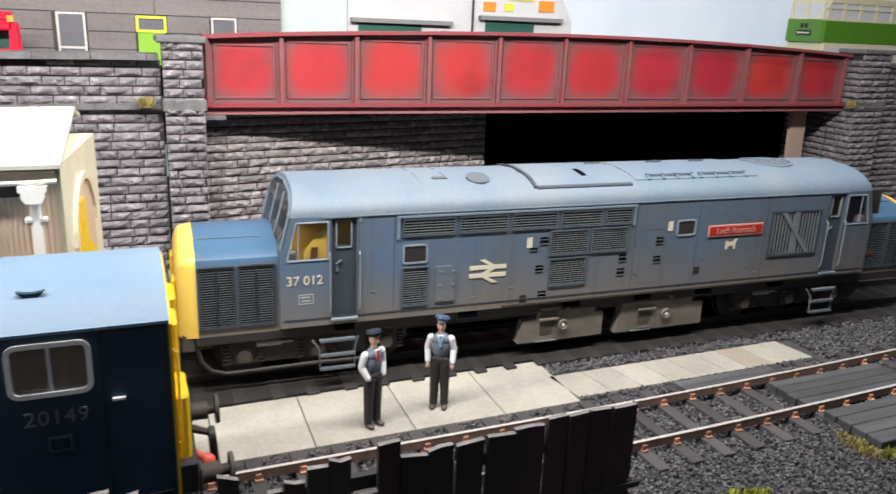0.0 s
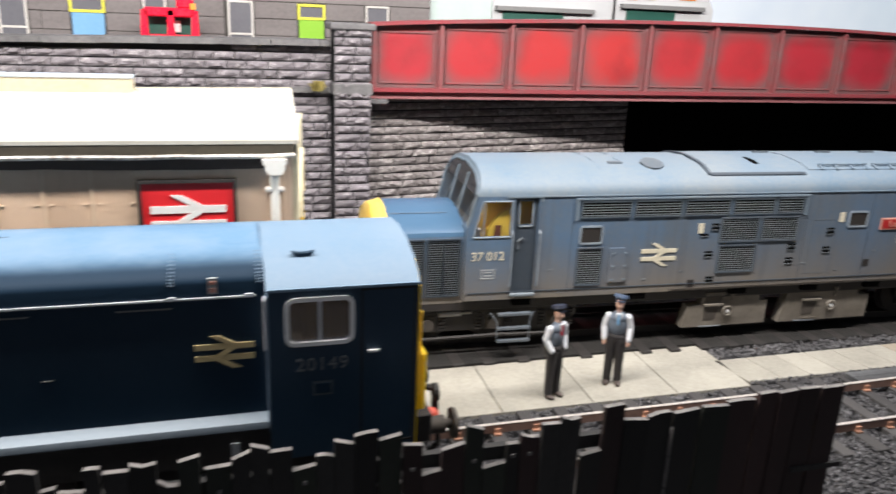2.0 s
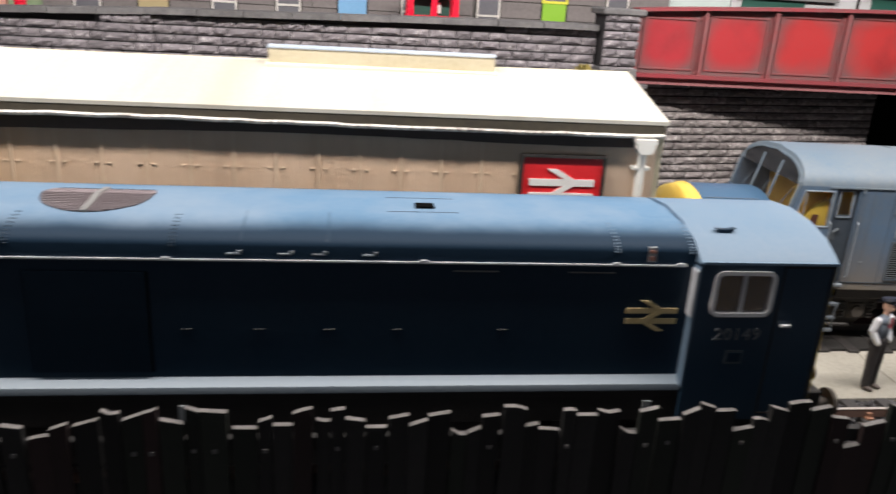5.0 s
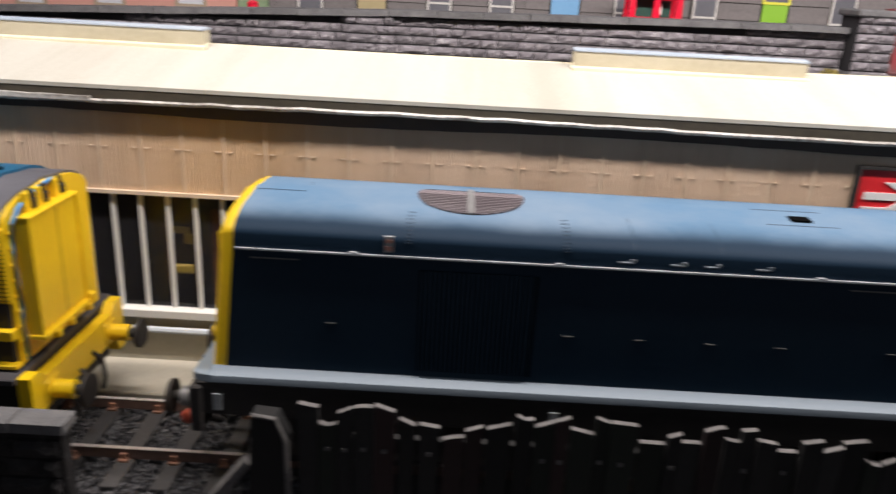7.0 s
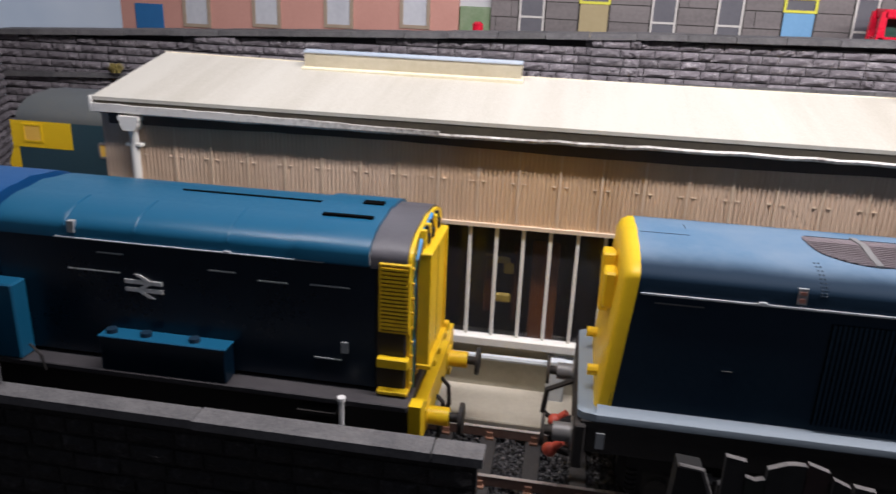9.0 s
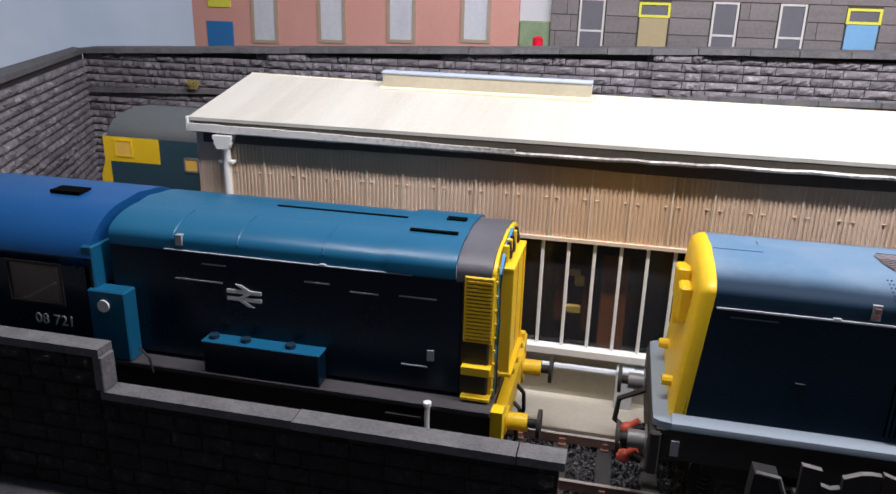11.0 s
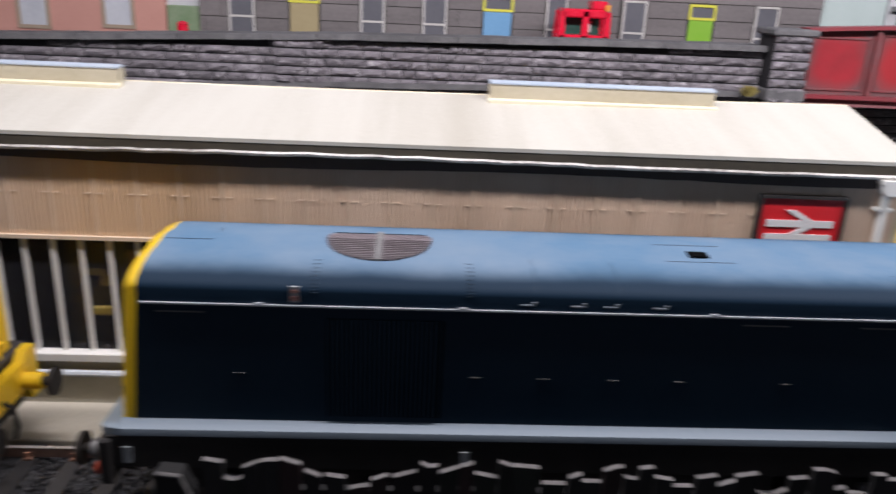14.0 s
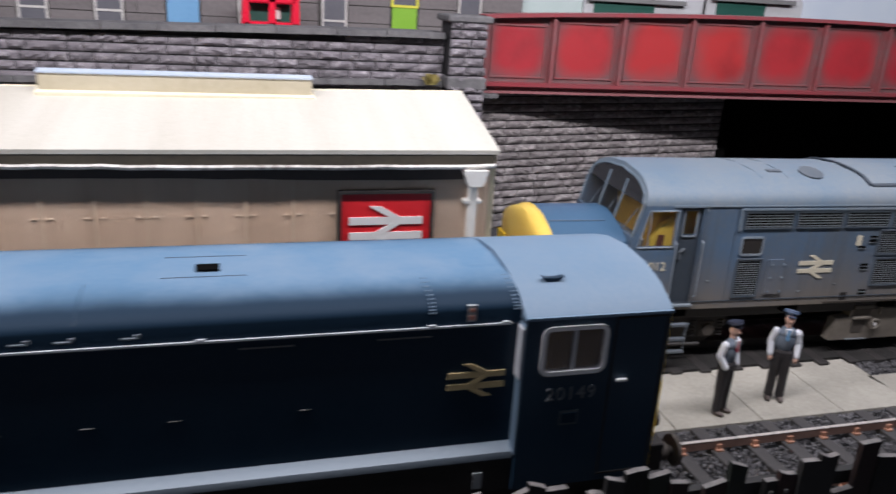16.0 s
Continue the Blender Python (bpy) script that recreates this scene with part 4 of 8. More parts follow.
rings = []
for u in np.linspace(0, 1, 15):
    rings.append([bm.verts.new((X0 + (X1 - X0) * u + u * (0.3 + (y - 155.2) * 0.045), y, z - sag(u, y))) for y, z in ROOF])
bm.faces.new(rings[0])
bm.faces.new(rings[-1][::-1])
for a, b in zip(rings, rings[1:]):
    for i in range(6):
        bm.faces.new((a[i], b[i], b[(i + 1) % 6], a[(i + 1) % 6]))
part("roof", bm, "cream_roof", station, "cream sloping roof with faint stains")
bm = B()
prism(bm, [(156.55, 56.8), (156.5, 57.4), (156.5, 59.65), (159.2, 60.1), (159.2, 56.9)], "x", X0 + 0.6, X1 - 0.6)
part("fascia", bm, "fascia_olive", station, "weathered olive-brown fascia board")
bm = B()
xs = np.linspace(X0 + 0.5, X1 - 0.5, 60)
rr = random.Random(9)
pts = [(x, 156.35 + rr.uniform(-0.12, 0.12), 57.35 + 0.25 * math.sin(x * 0.035) + rr.uniform(-0.12, 0.12)) for x in xs]
pipe(bm, pts, 0.5)
part("gutter", bm, "gutter_white", station, "wavy chipped white gutter")
bm = B()
rr = random.Random(19)
strip = [(x, 57.2 - 0.05 * rr.random(), 58.9 - 0.9 * max(0, (x + 262) / 60) + rr.uniform(-0.12, 0.12)) for x in np.linspace(X0 + 0.3, -202, 26)]
prism(bm, [(x, a) for x, a, b in strip] + [(x, max(b, a + 0.1)) for x, a, b in strip[::-1]], "y", 155.7, 156.4)
part("gutter_board", bm, "gutter_white", station, "peeling white gutter board")
# wavy strip added below the gutter: the eaves' shadow as a dark shape
bm = B()
rr = random.Random(29)
lower = [(x, 54.7 + 0.35 * math.sin(x * 0.05) + rr.uniform(-0.1, 0.1)) for x in np.linspace(X0 + 3, X1 - 3, 48)]
prism(bm, [(X0 + 3, 57.0)] + lower + [(X1 - 3, 57.0)], "y", 157.45, 157.75)
part("eave_board", bm, "eave_brown", station, "added brown strip holding the shadow under the eaves")
bm = B()
box(bm, X0 - 0.5, X0 + 0.1, 155.9, 157.4, 57.0, 60.5, 0.1)
part("corner_trim", bm, "white", station)
bm = B()
pipe(bm, [(X0 + (X1 + 1.6 - X0) * u, 190.0, 67.1 - sag(u, 190.0)) for u in np.linspace(0, 1, 15)], 0.3)
part("ridge_strip", bm, "cream", station)
# front wall: wide panel courses above a band of glazing
SEAMS = [X0 + 0.6] + [-176.3 + 8.65 * k for k in range(-11, 18)] + [X1 - 0.6]
YF = 158.4
for k, (a, b) in enumerate(zip(SEAMS, SEAMS[1:])):
    bm = B()
    box(bm, a + 0.04, b - 0.04, YF + (0.06 if k % 3 == 1 else 0), YF + 1.2, 38.3, 57.4)
    part("cladding_panel", bm, "beige", station)
bm = B()
for k, x in enumerate(SEAMS[1:-1]):
    box(bm, x - 0.18, x + 0.18, YF - 0.34, YF + 0.3, 38.3, 57.3)
part("cladding_seam", bm, "beige_rib", station)
bm = B()
for k, x in enumerate(SEAMS[1:-1]):
    for s in (-1, 1):
        box(bm, x + s * 1.3 - 0.42, x + s * 1.3 + 0.42, YF - 0.28, YF + 0.2, 47.5, 47.66)
tagged(part("clip_row", bm, "clip", station), "small pale fixing clips", kind="stuff")
bm = B()
x = X0 + 1.5
while x < X1 - 1.5:
    prism(bm, [(x - 0.32, YF + 0.08), (x - 0.2, YF - 0.16), (x + 0.2, YF - 0.16), (x + 0.32, YF + 0.08)], "z", 38.35, 57.25)
    x += 0.94
tagged(part("fluting", bm, "beige", station), "fine vertical fluting", kind="stuff")
bm = B()
box(bm, X0 + 0.5, X1 - 0.5, YF - 0.8, YF + 1.4, 37.6, 38.4)
part("window_head", bm, "beige_rib", station)
bm = B()
box(bm, X0 + 0.5, X1 - 0.5, YF - 1.6, YF + 1.4, 9.6, 11.6, 0.2)
part("window_sill", bm, "white", station, "broad white sill")
m0 = -206.5
x = m0 - 12 * 5.85
while x < X1 - 4:
    if x > X0 + 2:
        bm = B()
        box(bm, x - 0.38, x + 0.38, YF - 0.1, YF + 0.9, 11.6, 37.6, 0.1)
        part("mullion", bm, "white", station)
    x += 5.85
bm = B()
box(bm, X0 + 1, X1 - 1, YF + 0.95, YF + 1.05, 11.6, 37.6)
g = part("glazing", bm, "glass_dark", station, "dark reflecting window glass")
g.visible_shadow = False
bm = B()
box(bm, X0 + 0.5, X1 - 0.5, YF, YF + 1.2, GROUND, 9.6)
part("plinth", bm, "plinth", station, "dusty cream plinth wall")
bm = B()
box(bm, X0 + 0.5, X1 - 0.5, 196.5, 198.5, GROUND, 63.4)
box(bm, X0 + 0.5, X0 + 2.2, YF + 1.4, 196.5, GROUND, 60)
prism(bm, [(160.4, 60), (196.5, 60), (196.5, 64.5), (190, 66.2)], "x", X0 + 0.5, X0 + 2.2)
prism(bm, [(X1 - 3, 160.4), (X1 + 0.1, 157.6), (X1 + 5.0, 198.5), (X1 - 3, 198.5)], "z", GROUND, 60.2)
prism(bm, [(160.4, 60), (196.5, 60), (196.5, 64.2), (190, 66.0)], "x", X1 - 2.2, X1 - 0.2)
part("wall", bm, "cream", station, "cream end and back walls")


def end_face(bm, pts, t0, t1):
    """A polygon of (y, z) laid on the slanting end wall, from t0 to t1 proud of it."""
    lo = [bm.verts.new((X1 + 0.1 + (y - 157.6) * 0.12 + t0, y, z)) for y, z in pts]
    hi = [bm.verts.new((X1 + 0.1 + (y - 157.6) * 0.12 + t1, y, z)) for y, z in pts]
    bm.faces.new(lo)
    bm.faces.new(hi[::-1])
    for i in range(len(pts)):
        j = (i + 1) % len(pts)
        bm.faces.new((lo[i], hi[i], hi[j], lo[j]))


bm = B()
arc = [(177 - 11.5 * math.cos(radians(a)), 42 + 11.5 * math.sin(radians(a))) for a in range(0, 181, 15)]
outer = [(177 - 13 * math.cos(radians(a)), 42 + 13 * math.sin(radians(a))) for a in range(0, 181, 15)]
for (p, q), (r, t) in zip(zip(arc, arc[1:]), zip(outer, outer[1:])):
    end_face(bm, [p, q, t, r], 0, 0.8)
part("arch_moulding", bm, "cream", station)
bm = B()
end_face(bm, [(165.5, 10)] + arc + [(188.5, 10)], 0, 0.2)
part("arch_recess", bm, "beige", station)
bm = B()
end_face(bm, [(167, 26), (184, 24), (186, 36), (178, 40), (176, 50), (170, 50), (169, 40)], 0.2, 0.6)
part("arch_board", bm, "yellow", station, "yellow board inside the arched end panel")
bm = B()
end_face(bm, [(172, 28), (180, 27), (181, 33), (174, 35)], 0.6, 0.7)
part("arch_mark", bm, "black", station)
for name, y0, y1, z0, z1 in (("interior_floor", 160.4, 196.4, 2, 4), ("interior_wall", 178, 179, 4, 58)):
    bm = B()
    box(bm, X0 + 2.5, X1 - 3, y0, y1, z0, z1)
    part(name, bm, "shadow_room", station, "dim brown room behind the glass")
for x, w, z0, z1, mt in ((-190.5, 2.2, 16, 30, "brown"), (-178, 6, 10, 34, "interior_orange"), (-188, 4.2, 28, 29.6, "yellow_pale"), (-186.0, 2.4, 25.6, 28.2, "yellow_pale"), (-187.5, 4.4, 18.6, 20.8, "yellow_pale"), (-184.5, 1.2, 14, 33, "brown")):
    bm = B()
    box(bm, x - w / 2, x + w / 2, 161.6, 162.6, z0, z1, 0.4)
    part("interior_board", bm, mt, station, "small coloured board inside the window")
for a, b in ((-241.5, -188.0), (-102.5, -49.0)):
    lan = thing("roof_lantern", ((a + b) / 2, 189, 64.5), "low cream roof lantern with glazed top", "roof lantern", group="lanterns on the station roof")
    bm = B()
    prism(bm, [(183.8, 64.4), (183.8, 65.9), (186.6, 66.7), (186.6, 64.4)], "x", a - 0.5, b + 0.5)
    part("base", bm, "cream", lan, "cream kerb")
    bm = B()
    prism(bm, [(185.0, 65.0), (185.0, 69.5), (189.4, 69.5), (189.4, 65.0)], "x", a, b)
    part("lantern_side", bm, "lantern_tan", lan, "tan lantern side")
    bm = B()
    prism(bm, [(184.8, 69.5), (184.8, 69.85), (187.3, 70.25), (189.6, 69.85), (189.6, 69.5)], "x", a - 0.2, b + 0.2)
    part("lantern_glazing", bm, "lantern_top", lan, "bluish glazed top")
for x in (-20.1, -271.9):
    dp = thing("downpipe", (x, 156.5, GROUND), "white rainwater pipe with hopper head", "downpipe", group="downpipes on the station")
    bm = B()
    prism(bm, [(x - 2.4, 56.6), (x + 2.4, 56.6), (x + 2.4, 55.8), (x + 2.0, 55.4), (x + 2.0, 54.6), (x + 1.3, 53.4), (x - 1.3, 53.4), (x - 2.0, 54.6), (x - 2.0, 55.4), (x - 2.4, 55.8)], "y", 155.0, 158.0)
    part("hopper", bm, "white", dp)
    bm = B()
    rod(bm, (x, 157.0, GROUND + 0.1), (x, 157.0, 53.4), 1.0, 10)
    part("pipe", bm, "white", dp, smooth=40)
    for z in (24.6, 49.6):
        bm = B()
        box(bm, x - 1.9, x + 1.9, 156.2, 158.9, z, z + 0.8, 0.15)
        part("bracket", bm, "white", dp)
sign = thing("station_sign", (-39.3, 158, 34), "red sign board with white double arrow in a dark frame", "sign")
bm = B()
box(bm, -46.2, -28.4, 157.6, 158.3, 34.0, 51.6)
part("board", bm, "sign_red", sign)
bm = B()
frame_ring(bm, -46.8, -27.8, 33.4, 52.3, 157.1, 158.35, 0.65)
part("frame", bm, "black", sign)
bm = B()
arrows(bm, -37.3, 44.6, 14.6, 157.42, 157.65)
part("double_arrow", bm, "sign_white", sign)
bm = B()
box(bm, -44.5, -30, 157.45, 157.6, 36.0, 37.2)
part("lettering_bar", bm, "sign_white", sign)
# platform edge in front
bm = B()
box(bm, X0, X1, 143.5, 158.8, GROUND, -1.4, 0.25)
solo("platform_edge", bm, "foot_cream", (-148, 151, GROUND), "cream concrete strip along the building's foot", "platform", kind="structure")
pp = thing("wall_pipe", (-185, 157, GROUND), "pale conduit along the plinth with a bracket", "pipe")
bm = B()
rod(bm, (-230, 157.4, 6.6), (-174.5, 157.4, 6.6), 0.8, 8)
part("pipe", bm, "white_line", pp, smooth=40)
bm = B()
box(bm, -175.6, -171.5, 155.0, 158.8, GROUND + 0.2, 8.4, 0.2)
box(bm, -173, -166.5, 155, 158.8, 6.4, 8.2, 0.2)
part("bracket", bm, "white_line", pp)

# ---- houses along the road ----
YH = 365.0


def sash_window(parent, x0, x1, z0, z1, glass, mat="frame_white", y=YH, bar=True, w=0.9):
    win = part("window", frame_ring(B(), x0, x1, z0, z1, y - 0.7, y + 0.3, w), mat, parent)
    bm = B()
    box(bm, x0 + w, x1 - w, y - 0.2, y + 0.2, z0 + w, z1 - w)
    part("pane", bm, glass, win)
    if bar:
        bm = B()
        zc = z0 + (z1 - z0) * 0.43
        box(bm, x0 + w, x1 - w, y - 0.6, y + 0.1, zc - 0.45, zc + 0.45)
        part("glazing_bar", bm, mat, win)


def house_door(parent, x0, x1, z0, z1, zf, mat, fan="fan_yellow", y=YH):
    bm = B()
    box(bm, x0, x1, y - 0.5, y + 0.3, z0, z1, 0.1)
    d = part("door", bm, mat, parent)
    if zf:
        f = part("fanlight", frame_ring(B(), x0 - 0.6, x1 + 0.6, z1, zf, y - 0.9, y + 0.3, 1.1), fan, parent, "yellow framed fanlight")
        bm = B()
        box(bm, x0 + 0.5, x1 - 0.5, y - 0.3, y + 0.1, z1 + 1.1, zf - 1.1)
        part("pane", bm, "pane_grey", f)
    return d


grey = thing("terraced_house", (-75, YH, 60), "weathered grey board-faced terrace with white-framed windows", "house")
bm = B()
box(bm, -217, 66, YH + 0.3, YH + 14, 55, 150)
part("wall", bm, "joint_grey", grey)
holes = [(-204.5, -192.0), (-146.0, -134.0), (-118.0, -106.0), (-62, -51.5), (-28.0, -15.0), (34.5, 46.5), (-177.5, -163.5), (-90.5, -76.5), (3.8, 16.6)]
rr = random.Random(21)
z = 57.4
while z < 128:
    x = -217 + rr.uniform(0, 10)
    edges = [-217.0]
    while x < 66:
        edges.append(x)
        x += rr.uniform(70, 150)
    edges.append(66.0)
    for a, b in zip(edges, edges[1:]):
        spans = [(a, b)]
        for h0, h1 in (holes if z < 84 else ()):
            spans = [s for p, q in spans for s in (((p, min(q, h0)), (max(p, h1), q)) if p < h1 and q > h0 else ((p, q),)) if s[1] - s[0] > 0.8]
        for p, q in spans:
            bm = B()
            box(bm, p + 0.1, q - 0.1, YH - 0.25 + rr.uniform(-0.15, 0.15), YH + 0.5, z + 0.18, z + 7.25, 0.12)
            part("cladding_board", bm, "clad_grey", grey)
    z += 7.4
for a, b in ((-204, -192.5), (-145.5, -134.5), (-117.5, -106.5), (-61.5, -52), (-26.5, -15.5), (35, 46)):
    sash_window(grey, a, b, 62, 87, "pane_grey")
house_door(grey, -176.8, -164.2, 60, 79.5, 86, "door_tan")
house_door(grey, -89.8, -77.2, 60, 79.5, 86, "door_blue")
house_door(grey, 4.6, 15.8, 60, 79.8, 86.6, "lime")
bm = B()
prism(bm, [(YH - 3, 128), (YH + 8, 150), (YH + 20, 150), (YH + 20, 128)], "x", -219, 68)
part("roof", bm, "pane_grey", grey)

pinkh = thing("terraced_house", (-316, YH, 55), "pink rendered terrace with stone window surrounds", "house")
bm = B()
box(bm, -402, -232, YH, YH + 14, 45, 128)
part("wall", bm, "pink", pinkh)
for cx, zb in ((-361.5, 62.5), (-325.5, 64), (-289.5, 65.5), (-252.5, 67)):
    bm = B()
    frame_ring(bm, cx - 7.2, cx + 7.2, zb - 2, 98, YH - 0.8, YH + 0.2, 1.6)
    s = part("window", bm, "tan_stone", pinkh, "stone window surround")
    bm = B()
    box(bm, cx - 5.6, cx + 5.6, YH - 0.3, YH + 0.1, zb - 0.4, 96.4)
    part("pane", bm, "net", s, "pale netted pane")
house_door(pinkh, -394.2, -379.4, 48, 70.5, None, "door_deep")
bm = B()
box(bm, -392.5, -380, YH - 0.8, YH + 0.1, 77.5, 84)
part("house_sign", bm, "fan_yellow", pinkh, "yellow board over the door")
bm = B()
prism(bm, [(YH - 3, 128), (YH + 8, 148), (YH + 20, 148), (YH + 20, 128)], "x", -404, -232)
part("roof", bm, "pane_grey", pinkh)

garden = thing("garden_wall", (-224, YH + 2, 60), "pale wall with green growth between the houses", "wall")
bm = B()
box(bm, -232, -217, YH + 3, YH + 6, 55, 110)
part("wall", bm, "white_render", garden)
bm = B()
box(bm, -231.8, -217.2, YH + 1.4, YH + 3, 55, 76, 0.5)
part("growth", bm, "hedge", garden)
bm = B()
rod(bm, (-221, 352, 60), (-221, 352, 69.0), 2.4, 12)
rod(bm, (-221, 352, 69.0), (-221, 352, 70.2), 2.7, 12, 1.2)
solo("post_box", bm, "kiosk", (-221, 352, 60), "small red pillar box by the road", "post box", smooth=40)

shop = thing("shop_row", (145, YH + 4, 60), "white rendered shop fronts with grey ledges", "building")
bm = B()
box(bm, 66.2, 98, YH + 4, YH + 12, 55, 135)
part("side_wall", bm, "pale_green", shop, "pale green washed wall")
bm = B()
prism(bm, [(98, 55), (221, 55), (221, 92), (212, 108), (98, 108)], "y", YH + 2, YH + 14)
part("wall", bm, "white_render", shop)
for a, b, z in ((99, 151, 87.6), (166, 214, 91.2)):
    bm = B()
    box(bm, a, b, YH - 1.5, YH + 2, z, z + 2.2, 0.2)
    part("ledge", bm, "ledge", shop)
    bm = B()
    box(bm, a + 4, b - 16, YH + 1.2, YH + 2.1, 68, z - 0.2)
    part("window", bm, "shop_green", shop, "dark green shop window")
bm = B()
rod(bm, (162.5, YH + 0.8, 60), (162.5, YH + 0.8, 108), 0.55, 8)
part("drainpipe", bm, "black", shop)
for x, w, z, h, mt in ((172, 7, 95.5, 4.5, "orange"), (183, 5, 96, 4, "fan_yellow"), (205, 9, 96.5, 5.5, "orange"), (190, 14, 101.5, 3, "fan_yellow")):
    bm = B()
    box(bm, x - w / 2, x + w / 2, YH + 1.5, YH + 2.1, z, z + h)
    part("poster", bm, mt, shop, "small bright poster")

# ---- red kiosk and bus ----
kiosk = thing("kiosk", (-49, 342, 66), "glossy red street kiosk with open window frames", "kiosk")
bm = B()
KX0, KX1, KY0, KY1 = -60.0, -38.5, 337.0, 349.0
for x in (KX0, -50.0, KX1 - 2.2):
    for y in (KY0, KY1 - 2.0):
        bm = B()
        prism(bm, [(x - 0.8, 66), (x + 2.6, 66), (x + 2.2, 82), (x, 82)], "y", y, y + 2.0)
        part("post", bm, "kiosk", kiosk)
bm = B()
box(bm, KX0, KX1, KY0, KY1, 66, 72.5, 0.3)
part("base", bm, "kiosk", kiosk)
bm = B()
box(bm, KX0 + 1, KX1 - 1, KY0, KY1, 79.5, 83.0, 0.6)
part("canopy", bm, "kiosk", kiosk)
bm = B()
box(bm, -46.5, -40.0, 338, 348, 83.0, 86.4, 0.5)
part("top_box", bm, "kiosk", kiosk)
bm = B()
box(bm, -41.2, -39.0, 336.4, 337.2, 82.6, 85.0)
part("orange_lamp", bm, "orange", kiosk, "small orange lamp")
bm = B()
box(bm, KX0 + 2, KX1 - 3, 344, 344.4, 72.5, 79.5)
part("pane", bm, "shop_green", kiosk, "dark green inner panel")
bm = B()
box(bm, -49, -45.5, 342.5, 343, 73.5, 78)
part("notice", bm, "sign_white", kiosk, "white notice")

bus = thing("double_decker_bus", (470, 402, 66), "green and cream double-decker bus on the bridge road", "bus")
bx0, bx1, by0, by1 = 425.0, 529.0, 386.0, 418.0
bm = B()
box(bm, bx0 + 2, bx1, by0, by1, 70, 87, 0.8)
part("lower_body", bm, "bus_cream", bus)
bm = B()
prism(bm, [(bx0 - 1, by0 + 2), (bx0 + 1.5, by0), (bx1, by0), (bx1, by1), (bx0 + 1.5, by1), (bx0 - 1, by1 - 2)], "z", 87, 101.5)
part("upper_panel", bm, "bus_green", bus)
bm = B()
prism(bm, [(bx0 + 1, by0 + 3), (bx0 + 3, by0 + 0.6), (bx1, by0 + 0.6), (bx1, by1 - 0.6), (bx0 + 3, by1 - 0.6), (bx0 + 1, by1 - 3)], "z", 101.5, 112)
part("upper_glazing", bm, "bus_window", bus, "pale upper-deck windows")
for x in (bx0 + 2.2, bx0 + 16, bx0 + 31, bx0 + 46, bx0 + 61, bx0 + 76, bx0 + 91):
    bm = B()
    box(bm, x, x + 2.2, by0, by0 + 1, 101.5, 112)
    part("window_pillar", bm, "bus_cream", bus)
for y in (by0 + 2, by0 + 15, by1 - 4):
    bm = B()
    box(bm, bx0 + 0.3, bx0 + 1.4, y, y + 2, 101.5, 112)
    part("window_pillar", bm, "bus_cream", bus)
bm = B()
box(bm, bx0 - 0.5, bx1, by0 - 0.1, by0 + 0.7, 100.8, 102.2)
box(bm, bx0 - 0.2, bx0 + 1.2, by0 + 1, by1 - 1, 100.8, 102.2)
box(bm, bx0 - 0.5, bx1, by0 - 0.1, by0 + 0.7, 108.2, 109)
part("waist_rail", bm, "bus_cream", bus)
bm = B()
prism(bm, [(bx0 + 1, by0 + 2), (bx0 + 4, by0), (bx1, by0), (bx1, by1), (bx0 + 4, by1), (bx0 + 1, by1 - 2)], "z", 112, 116)
part("roof", bm, "bus_cream", bus)
bm = B()
box(bm, bx0 - 1.5, bx0 - 0.9, by0 + 9, by0 + 21, 91.0, 94.4)
blind = part("destination_blind", bm, "black", bus, "dark destination box")
bm = B()
for k in range(4):
    box(bm, bx0 - 1.65, bx0 - 1.45, by0 + 10.2 + k * 2.6, by0 + 12.2 + k * 2.6, 92.2, 93.2)
part("lettering_bar", bm, "sign_white", blind, "row of small white bars")
for y in (by0 + 12.5, by0 + 16):
    bm = B()
    box(bm, bx0 - 1.5, bx0 - 0.9, y, y + 2.2, 96.0, 98.8)
    part("route_bar", bm, "black", bus)
bm = B()
for x in (bx0 + 5, bx0 + 22, bx0 + 40, bx0 + 58, bx0 + 76):
    box(bm, x, x + 14, by0 - 0.3, by0 + 0.3, 76, 84, 0.2)
part("lower_window", bm, "bus_window", bus)
for x in (bx0 + 16, bx0 + 80):
    for y in (by0 + 1, by1 - 5):
        bm = B()
        rod(bm, (x, y, 73), (x, y + 4, 73), 6.8, 18)
        part("wheel", bm, "black", bus, smooth=40)

